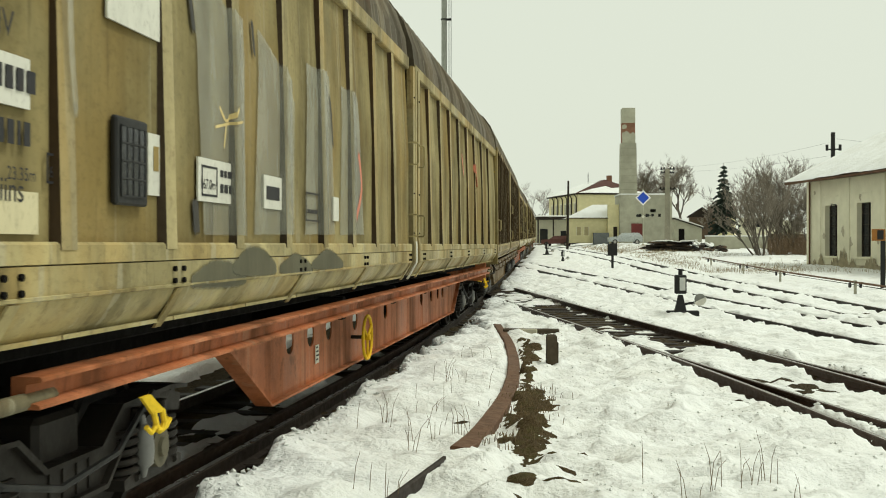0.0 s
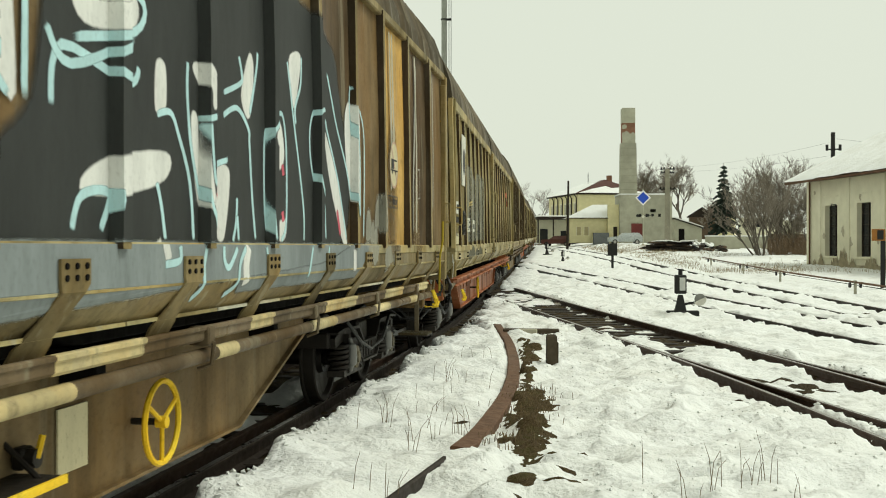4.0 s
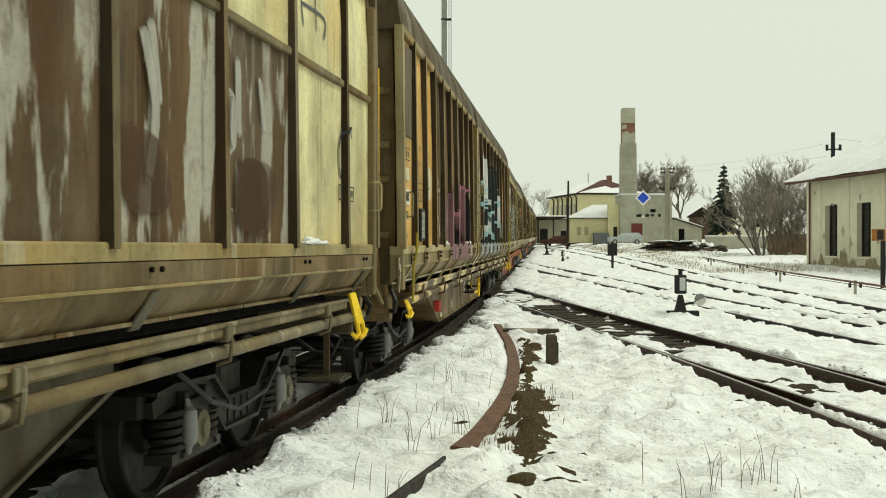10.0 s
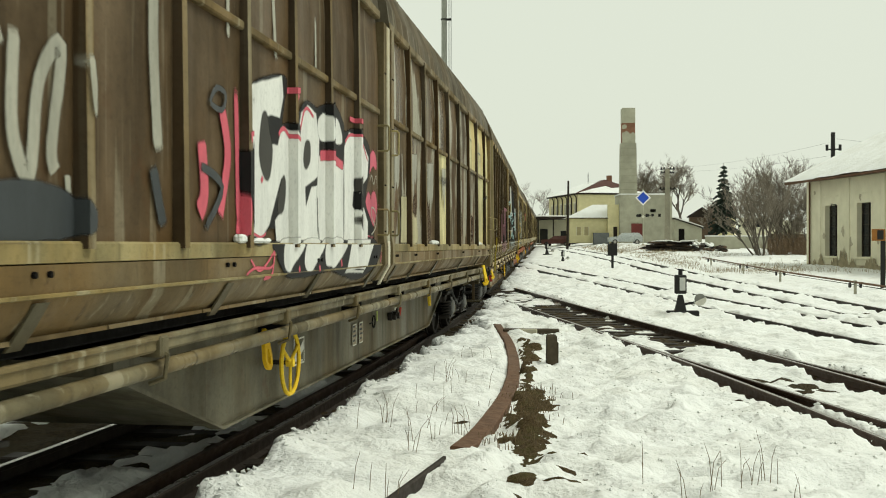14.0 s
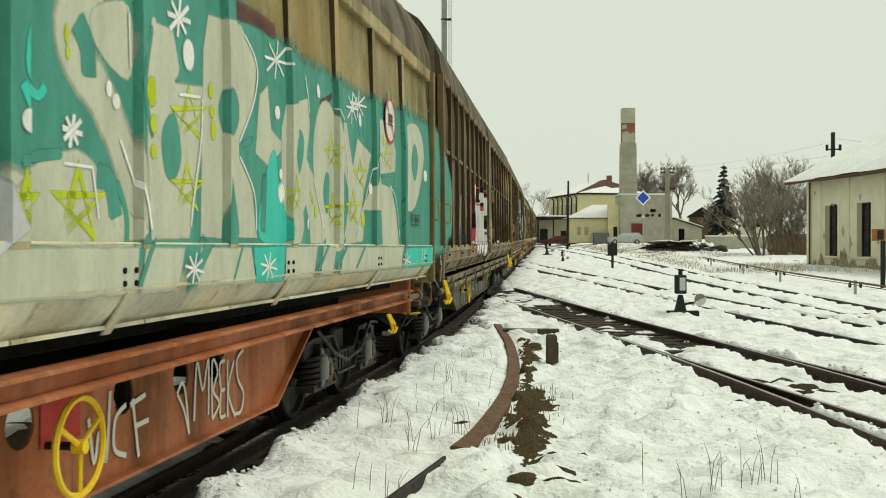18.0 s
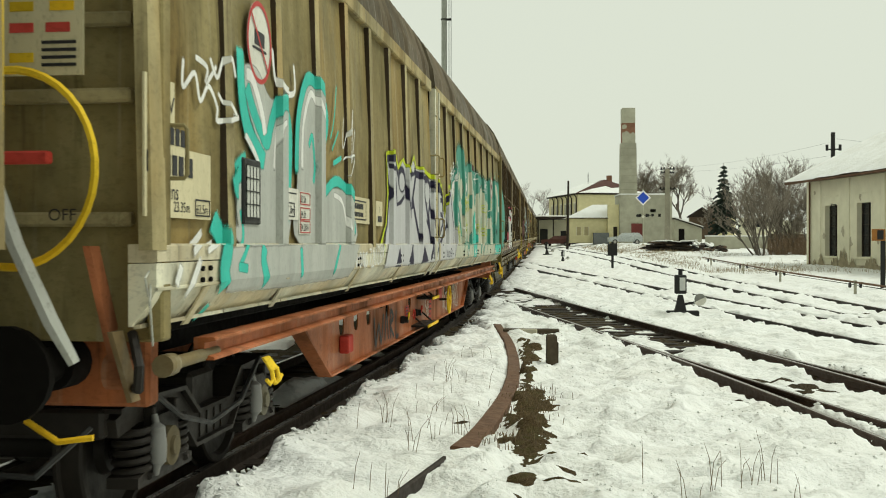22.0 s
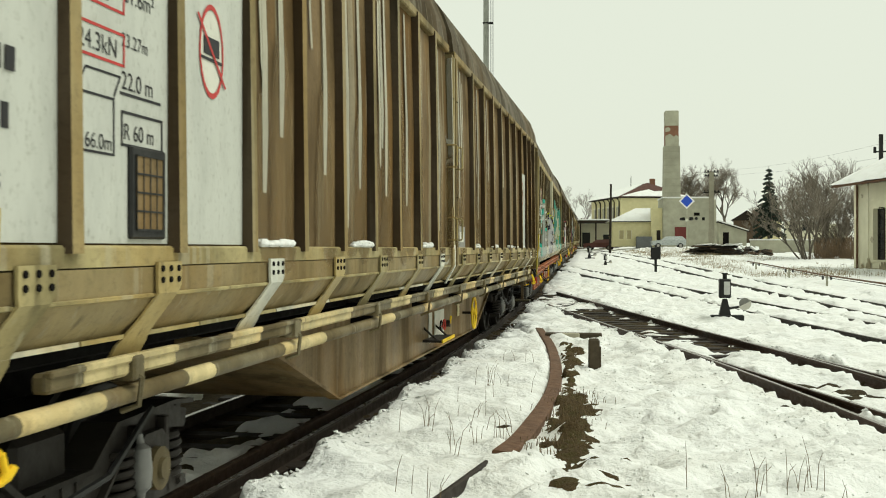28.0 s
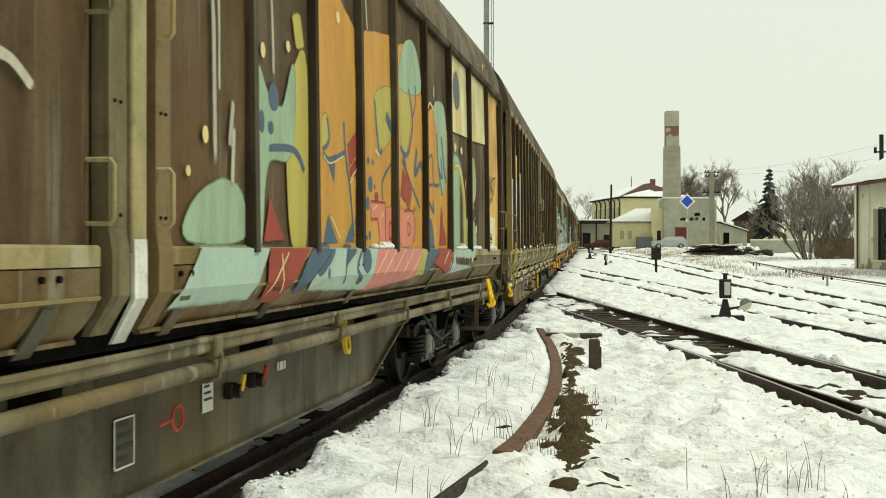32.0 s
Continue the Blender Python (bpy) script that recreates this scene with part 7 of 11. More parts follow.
def words(w, text, u, z, size, mat=INK, x=None, name="lettering"):
    """Stencilled text on the watched side; it begins at u."""
    cu = bpy.data.curves.new(name, "FONT")
    cu.body, cu.size = text, size
    tmp = bpy.data.objects.new(name, cu)
    scene.collection.objects.link(tmp)
    me = bpy.data.meshes.new_from_object(tmp)
    bpy.data.objects.remove(tmp)
    me.materials.clear()
    me.materials.append(mat)
    m = Matrix(((0, 0, 1, (x or WALL + 0.0170)), (1, 0, 0, HALF - u), (0, 1, 0, z), (0, 0, 0, 1)))
    return part(name, me, None, w, at=m)


def plate(w, u0, u1, z0, z1, mat, name="data_plate", x=None, d=0.0105, label=""):
    x = WALL + 0.004 if x is None else x
    return part(name, Build().box(x, x + d, HALF - u1, HALF - u0, z0, z1), mat, w, label)


def rim(w, u0, u1, z0, z1, t=0.012, mat=INK, x=None):
    """A stencilled box outline."""
    x = WALL + 0.0160 if x is None else x
    b = Build()
    a, c = HALF - u1, HALF - u0
    for q in ((a, c, z0, z0 + t), (a, c, z1 - t, z1), (a, a + t, z0, z1), (c - t, c, z0, z1)):
        b.box(x, x + 0.002, *q)
    return part("stencilled_box", b, mat, w)


def bars(w, u, z, widths, h, mat=INK, x=None, gap=0.02):
    """A line of writing as plain bars."""
    x = WALL + 0.0160 if x is None else x
    for wd in widths:
        part("text_bar", Build().box(x, x + 0.002, HALF - u, HALF - u + wd, z, z + h), mat, w)
        u -= wd + gap


def no_hump_sign(w, u, z, rx=0.27, rz=0.24):
    """A round white shunting sign with a red ring, a struck-out wagon on it."""
    s = part("round_sign", Build().add([(WALL + 0.0150, HALF - u + rx * math.cos(a), z + rz * math.sin(a)) for a in np.linspace(0, math.tau, 32, endpoint=False)], [tuple(range(32))]), PLATEW, w, "white round sign with a red ring")
    n = 32
    vs = [(WALL + 0.0190, HALF - u + k * rx * math.cos(q * math.tau / n), z + k * rz * math.sin(q * math.tau / n)) for q in range(n) for k in (1.0, 0.88)]
    part("ring", Build().add(vs, [(2 * q, 2 * q + 1, (2 * q + 3) % (2 * n), (2 * q + 2) % (2 * n)) for q in range(n)]), REDINK, s)
    part("symbol", Build().box(WALL + 0.0170, WALL + 0.0200, HALF - u - 0.10, HALF - u + 0.10, z - 0.02, z + 0.07).box(WALL + 0.0170, WALL + 0.0200, HALF - u - 0.14, HALF - u + 0.14, z - 0.05, z - 0.035), INK, s)
    part("strike", Build().add([(WALL + 0.0215, HALF - u + a, z + b) for a, b in ((-0.19, 0.16), (-0.17, 0.17), (0.19, -0.16), (0.17, -0.17))], [(0, 1, 2, 3)]), REDINK, s)


def data_boxes(w, u, z, mat=INK):
    """The usual load stencils: volume box, lengths, curve radius."""
    words(w, "61.6m\u00b2", u - 0.40, z + 0.52, 0.105, mat)
    words(w, "23.27m", u - 0.38, z + 0.33, 0.085, mat)
    words(w, "22.0 m", u - 0.38, z + 0.15, 0.11, mat)
    plate(w, u - 0.76, u - 0.37, z + 0.125, z + 0.137, mat, "rule", WALL + 0.0160, 0.002)
    words(w, "R 60 m", u - 0.40, z - 0.06, 0.10, mat)
    rim(w, u - 0.78, u - 0.38, z - 0.09, z + 0.06, 0.012, mat)
    words(w, "166.0m\u00b3", u - 0.03, z - 0.12, 0.09, mat)
    rim(w, u - 0.32, u - 0.01, z - 0.14, z + 0.10, 0.01, mat)
    part("stencilled_box", Build().add([(WALL + 0.0170, HALF - u + a, z + b) for a, b in ((0.01, 0.10), (0.08, 0.20), (0.38, 0.20), (0.32, 0.10), (0.02, 0.10), (0.085, 0.19), (0.36, 0.19), (0.31, 0.11))], [(0, 1, 5, 4), (1, 2, 6, 5), (2, 3, 7, 6)]), mat, w)


def mesh_box(w, u, z, back=PLATEW):
    """A small framed label holder with a wire grid."""
    h = part("label_holder", Build().box(WALL + 0.0, WALL + 0.035, HALF - u - 0.17, HALF - u + 0.17, z - 0.20, z + 0.20, 0.01), BLACK, w, "black framed label holder with wire grid")
    part("card", Build().box(WALL + 0.036, WALL + 0.038, HALF - u - 0.13, HALF - u + 0.13, z - 0.16, z + 0.16), back, h)
    for k in range(5):
        part("wire", Build().box(WALL + 0.039, WALL + 0.041, HALF - u - 0.13 + k * 0.065 - 0.004, HALF - u - 0.13 + k * 0.065 + 0.004, z - 0.16, z + 0.16), BLACK, h)
        part("wire", Build().box(WALL + 0.0415, WALL + 0.043, HALF - u - 0.13, HALF - u + 0.13, z - 0.16 + k * 0.08 - 0.004, z - 0.16 + k * 0.08 + 0.004), BLACK, h)


def id_panel(w, u, z, plate_mat=None, mat=INK):
    """Owner's panel: class, register and type lettering; the running number stays as bars."""
    words(w, "31 RIV", u, z + 0.20, 0.14, mat)
    words(w, "81", u, z, 0.14, mat)
    if plate_mat:
        plate(w, u - 0.62, u - 0.17, z - 0.03, z + 0.14, plate_mat)
    bars(w, u - 0.20, z + 0.01, (0.05, 0.02, 0.05, 0.05, 0.06), 0.085, mat, WALL + 0.0190, gap=0.025)
    bars(w, u, z - 0.19, (0.035, 0.045, 0.045, 0.04, 0.045, 0.045, 0.02, 0.045), 0.09, mat, gap=0.025)
    words(w, "Habbiins", u, z - 0.40, 0.13, mat)


def abcd_grid(w, u, z, mat=INK):
    rim(w, u - 0.62, u, z, z + 0.26, 0.012, mat)
    for k, c in enumerate("ABCD"):
        words(w, c, u - 0.05 - 0.14 * k, z + 0.15, 0.10, mat)
        bars(w, u - 0.04 - 0.14 * k, z + 0.04, (0.03, 0.03), 0.06, mat, gap=0.012)
    plate(w, u - 0.62, u, z + 0.128, z + 0.138, mat, "rule", WALL + 0.0160, 0.002)


def rev_box(w, u, z, mat=INK, date="22.09.18"):
    rim(w, u - 0.52, u, z, z + 0.13, 0.012, mat)
    words(w, "REV Tr", u - 0.03, z + 0.035, 0.085, mat)
    plate(w, u - 0.275, u - 0.265, z, z + 0.13, mat, "rule", WALL + 0.0160, 0.002)
    bars(w, u - 0.29, z + 0.04, (0.05, 0.05, 0.05), 0.055, mat)


def handwheel(w, u, z, label="yellow brake handwheel", R=0.23, out=1.24):
    h = part("handwheel", shared("handwheel" + str(R), lambda: handwheel_build(R), YELLOW, True), None, w, label, at=Matrix.Translation((out, HALF - u, z)))
    part("spindle", Build().disc((-0.10, 0, 0), (1, 0, 0), 0.02, 0.22, 8), IRON, h)


HX = 1.067   # just outside the belly plate


def valve(w, u, z, colour=YELLOW):
    v = part("brake_valve", Build().box(HX, HX + 0.06, HALF - u - 0.05, HALF - u + 0.05, z - 0.05, z + 0.05, 0.01).disc((HX + 0.08, HALF - u, z), (1, 0, 0), 0.045, 0.05, 12), IRON, w)
    part("grip", Build().tube([(HX + 0.10, HALF - u, z), (HX + 0.11, HALF - u + 0.03, z + 0.10)], 0.016, 6), colour, v)


def pull_loop(w, u, z, colour=DARK):
    part("pull_loop", Build().ring((HX + 0.06, HALF - u, z), (1, 0, 0), 0.07, 0.009, 14, 5).tube([(HX + 0.06, HALF - u - 0.07, z), (HX + 0.06, HALF - u - 0.22, z - 0.01)], 0.009, 5), colour, w, "bent wire pull handle")


def link_build():
    """A flat slanting link, broad below and narrow above, with a long slot."""
    b, n = Build(), 28
    vs = []
    for x in (0.0, 0.03):
        for ry, up, dn in ((0.085, 0.24, 0.095), (0.042, 0.075, 0.05)):
            for i in range(n):
                c, d = math.cos(math.tau * i / n), math.sin(math.tau * i / n)
                z = d * (up if d > 0 else dn)
                vs.append((x, ry * c * (1 - 0.35 * max(0, d)) - 0.38 * z, z))
    q = lambda layer, loop, i: (layer * 2 + loop) * n + i % n
    fs = []
    for i in range(n):
        fs += [(q(1, 0, i), q(1, 0, i + 1), q(1, 1, i + 1), q(1, 1, i)), (q(0, 0, i + 1), q(0, 0, i), q(0, 1, i), q(0, 1, i + 1)),
               (q(0, 0, i), q(0, 0, i + 1), q(1, 0, i + 1), q(1, 0, i)), (q(0, 1, i + 1), q(0, 1, i), q(1, 1, i), q(1, 1, i + 1))]
    return b.add(vs, fs)


def lifting_eye(w, u, z):
    e = part("lifting_eye", shared("lifting_eye", link_build, YELLOW), None, w, "yellow slotted lifting eye", at=Matrix.Translation((HX + 0.05, HALF - u, z)))
    part("pin", Build().disc((-0.02, -0.06, 0.17), (1, 0, 0), 0.02, 0.10, 8), IRON, e)


def footboard(w, u, z, long=0.7, edge=YELLOW):
    f = part("footboard", Build().box(0.98, 1.30, HALF - u - long / 2, HALF - u + long / 2, z, z + 0.03, 0.005), IRON, w)
    part("edge_strip", Build().box(1.30, 1.315, HALF - u - long / 2, HALF - u + long / 2, z - 0.005, z + 0.035), edge, f)
    for s in (-0.4, 0.4):
        part("brace", Build().tube([(0.97, HALF - u + s * long, z + 0.25), (1.25, HALF - u + s * long, z)], 0.014, 6), IRON, f)


def hull_label(w, u, z, h=0.17, wd=0.13, mat=PLATEW, rows=4):
    p = plate(w, u - wd / 2, u + wd / 2, z - h / 2, z + h / 2, mat, "hull_label", HX, 0.004)
    for k in range(rows):
        part("text_bar", Build().box(HX + 0.005, HX + 0.007, HALF - u - wd * 0.38, HALF - u + wd * (0.1 + 0.28 * ((k * 7) % 3) / 2), z + h * (0.33 - 0.22 * k), z + h * (0.33 - 0.22 * k) + h * 0.09), INK, p)


def yellow_bar(w, u, z0, z1, bend=0.05):
    part("operating_bar", Build().tube([(SILL + 0.05, HALF - u, z1), (SILL + 0.05, HALF - u - 0.01, (z0 + z1) / 2 + 0.2), (SILL + 0.02, HALF - u - bend, (z0 + z1) / 2), (SILL + 0.01, HALF - u - bend, z0)], 0.015, 6), OLDYEL, w, "yellow operating bar")


def end_ring(w, u):
    """The hand-brake ring and hanging strap on the end wall."""
    r = part("end_ring", Build().ring((0.84, HALF - u - 0.18, 1.98), (0.15, 1, 0), 0.46, 0.020, 36, 6), YELLOW, w, "large yellow brake ring")
    part("strap", Build().tube([(0.78, HALF - u - 0.20, 2.06), (0.80, HALF - u - 0.24, 1.92), (0.92, HALF - u - 0.26, 1.62), (1.08, HALF - u - 0.24, 1.27), (1.17, HALF - u - 0.20, 1.08)], [0.035, 0.04, 0.04, 0.04, 0.03], 6), GREYP, w, "pale hanging webbing strap")
    part("red_lever", Build().box(0.78, 1.05, HALF - u - 0.22, HALF - u - 0.16, 2.0, 2.06, 0.01), RED, w)
    n_ = part("notice", Build().box(0.78, 1.18, HALF - u - 0.135, HALF - u - 0.115, 2.42, 2.80), PLATEC, w, "cream notice board with red marks")
    for a_, z_, m_ in ((0.82, 2.62, RED), (1.0, 2.62, RED), (0.82, 2.72, YELLOW), (1.02, 2.72, YELLOW), (0.82, 2.48, YELLOW)):
        part("mark", Build().box(a_, a_ + 0.12, HALF - u - 0.139, HALF - u - 0.136, z_, z_ + 0.045), m_, n_)
    for q in range(4):
        part("text_bar", Build().box(0.98, 1.15, HALF - u - 0.139, HALF - u - 0.136, 2.46 + 0.035 * q, 2.475 + 0.035 * q), INK, n_)
    words(w, "OFF", u, 1.74, 0.08).matrix_basis = Matrix(((1, 0, 0, 1.0), (0, 0, -1, HALF - u - 0.12), (0, 1, 0, 1.74), (0, 0, 0, 1)))


# olive wagon at the start of the clip
plate(wA, 21.0 - 0.36, 21.0 + 0.36, 2.62, 3.45, PLATEW)
part("round_sign", Build().add([(WALL + 0.0170, HALF - 21.0 + 0.20 * math.cos(a), 3.02 + 0.22 * math.sin(a)) for a in np.linspace(0, math.tau, 28, endpoint=False)], [tuple(range(28))]), INK, wA, "dark round sign")
plate(wA, 20.60, 20.92, 1.86, 2.16, PLATEW)
bars(wA, 20.86, 1.98, (0.06, 0.10, 0.05), 0.12, OLIVE)
mesh_box(wA, 21.14, 2.0, GLASS)
plate(wA, 22.02, 22.50, 2.13, 2.32, PLATEW)
id_panel(wA, 22.52, 2.18, None)
plate(wA, 21.96, 22.5, 1.66, 1.82, PLATEC)
words(wA, "23.35m", 22.19, 1.86, 0.07)
rim(wA, 21.68, 21.90, 1.86, 1.98, 0.01)
words(wA, "62.5m", 21.88, 1.885, 0.065)
plate(wA, 19.62, 20.25, 1.86, 2.10, PLATEW)
words(wA, "167.0m\u00b3", 20.22, 1.93, 0.08)
rim(wA, 19.95, 20.2, 1.89, 2.06)
bars(wA, 19.9, 1.92, (0.05, 0.06, 0.06), 0.05)
bars(wA, 19.9, 2.01, (0.05, 0.04, 0.06), 0.04)
plate(wA, 18.62, 19.05, 1.86, 2.08, PLATEW)
bars(wA, 19.0, 1.92, (0.30,), 0.09, INK)
rim(wA, 17.6, 18.0, 1.80, 2.02)
bars(wA, 17.95, 1.86, (0.08, 0.1, 0.08), 0.03)
plate(wA, 16.9, 17.1, 1.82, 2.02, PLATEW)
sa = Spray(wA, "beam")
sa.lay("milky_veil", VEIL, [sa.shape([(20.12, 1.69), (20.25, 2.99), (19.89, 3.1), (19.48, 2.99), (19.4, 1.69)], False),
    sa.shape([(19.21, 1.7), (19.09, 3.06), (18.71, 2.92), (18.29, 2.68), (18.29, 1.71)], False),
    sa.shape([(17.96, 1.71), (17.88, 3.04), (17.19, 3.05), (17.03, 1.72)], False),
    sa.shape([(16.8, 1.72), (16.72, 3.04), (16.07, 3.02), (15.84, 1.73)], False),
    sa.line([(21.76, 3), (21.77, 2.52), (21.72, 2.15)], 0.05),
    sa.line([(19.79, 3.4), (19.76, 3.16)], 0.05)])
sa.lay("bold_arch", ARCHG, [sa.shape([(20.39, 1.41), (20.28, 1.48), (20, 1.52), (19.69, 1.47), (19.55, 1.39)]),
    sa.shape([(19.72, 1.46), (19.61, 1.55), (19.34, 1.59), (19.05, 1.54), (18.92, 1.44)]),
    sa.shape([(18.76, 1.44), (18.65, 1.5), (18.38, 1.54), (18.09, 1.49), (17.96, 1.42)]),
    sa.shape([(17.9, 1.45), (17.77, 1.51), (17.44, 1.57), (17.09, 1.51), (16.93, 1.44)])])
sa.lay("amber_tag", PALEA, [sa.line([(19.89, 2.45), (19.76, 2.37), (19.66, 2.47)], 0.025),
    sa.line([(19.76, 2.37), (19.81, 2.19)], 0.025),
    sa.line([(19.98, 2.31), (19.57, 2.39)], 0.02)])
sa.lay("rust_run", SALMON, [sa.line([(16.07, 2.52), (15.93, 2.16), (16.21, 1.83)], 0.08),
    sa.line([(7.43, 3.28), (7.23, 2.83)], 0.1),
    sa.line([(5.52, 3.23), (5.26, 2.73)], 0.1)])
sa.lay("soot_run", GLOOM, [sa.line([(20.28, 1.89), (20.25, 1.67)], 0.1),
    sa.line([(17.19, 2.91), (17.08, 2.44)], 0.05),
    sa.line([(20.34, 3.08), (20.28, 2.79)], 0.06),
    sa.line([(19.24, 3.11), (19.21, 2.85)], 0.05)])
handwheel(wA, 14.6, 0.63)
hull_label(wA, 16.1, 0.60)
end_ring(wA, 22.85)

# brown wagon with grey and pink lettering
sb = Spray(wB, "pipe")
sb.lay("lettering_ground", LEAD, [sb.shape([(11.5, 1.64), (11.3, 2.2), (11.05, 2.95), (10.2, 3.25), (9.0, 3.42), (7.6, 3.45), (6.85, 3.32), (6.5, 3.0), (6.48, 1.64)], soft=0.12)])
sb.lay("sill_ground", BGREY, [sb.shape([(9.02, 1.61), (5.35, 1.62), (5.9, 1.35), (9.02, 1.35)], False),
    sb.shape([(11.93, 1.62), (6.08, 1.62), (7.13, 1.5), (9.54, 1.42), (12.1, 1.32)], False)])
sb.lay("white_fill", WHITES, [sb.shape([(9.68, 2.63), (9.56, 2.64), (9.42, 2.5), (9.54, 2.42), (9.56, 2.52)], soft=0.03),
    sb.shape([(9.7, 2.34), (9.63, 2.34), (9.61, 2.13), (9.54, 1.88), (9.6, 1.86), (9.66, 2.04)], soft=0.03),
    sb.shape([(10.17, 2.33), (10.07, 2.35), (10.06, 2.49), (10.08, 2.57), (10.16, 2.56)], soft=0.03),
    sb.shape([(8.75, 2.86), (8.68, 2.78), (8.75, 2.47), (8.89, 2.58)], soft=0.03),
    sb.shape([(9.38, 2.07), (9.15, 2.09), (9.13, 1.96), (9.21, 1.68), (9.32, 1.68), (9.36, 1.82), (9.47, 1.78), (9.51, 1.9)], soft=0.03),
    sb.shape([(8.37, 2.39), (8.11, 2.49), (8.02, 2.26), (8.17, 2.16), (8.28, 2.27)], soft=0.03),
    sb.shape([(8.31, 1.69), (8.11, 1.78), (7.96, 1.79), (8.02, 1.67)], soft=0.03),
    sb.shape([(7.87, 2.99), (7.6, 3.07), (7.67, 2.84), (7.77, 2.66)], soft=0.03),
    sb.shape([(6.91, 2.56), (6.47, 2.14), (6.17, 1.68), (6.32, 1.68), (6.7, 2.12), (6.87, 2.43)], soft=0.03),
    sb.shape([(6.22, 2.79), (6.01, 2.87), (5.96, 2.02), (6.17, 2.36)], soft=0.03),
    sb.shape([(11.66, 3.08), (11.55, 2.91), (11.48, 2.22), (11.63, 2.4), (11.75, 2.73)], soft=0.03),
    sb.shape([(10.99, 2.8), (10.45, 2.85), (10.45, 2.7), (10.92, 2.63)], soft=0.03),
    sb.shape([(10.95, 1.88), (10.69, 2.02), (10.05, 2.1), (10.09, 1.97), (10.6, 1.87)], soft=0.03),
    sb.shape([(10.99, 3.56), (10.74, 3.61), (10.45, 2.91), (10.99, 2.82)], soft=0.03),
    sb.line([(8.88, 1.62), (8.93, 1.49), (8.91, 1.37)], 0.12),
    sb.line([(6.02, 1.6), (6.02, 1.38)], 0.12),
    sb.line([(10.09, 1.61), (10.17, 1.57)], 0.12)])
sb.lay("red_touch", ROSE, [sb.line([(9.51, 1.89), (9.44, 1.93), (9.35, 1.96)], 0.06),
    sb.line([(8.26, 2.26), (8.23, 2.17)], 0.06),
    sb.line([(8.05, 2.21), (8.02, 2.12)], 0.06),
    sb.line([(6.51, 1.94), (6.39, 1.7)], 0.06),
    sb.line([(8.05, 1.87), (8.02, 1.79)], 0.06)])
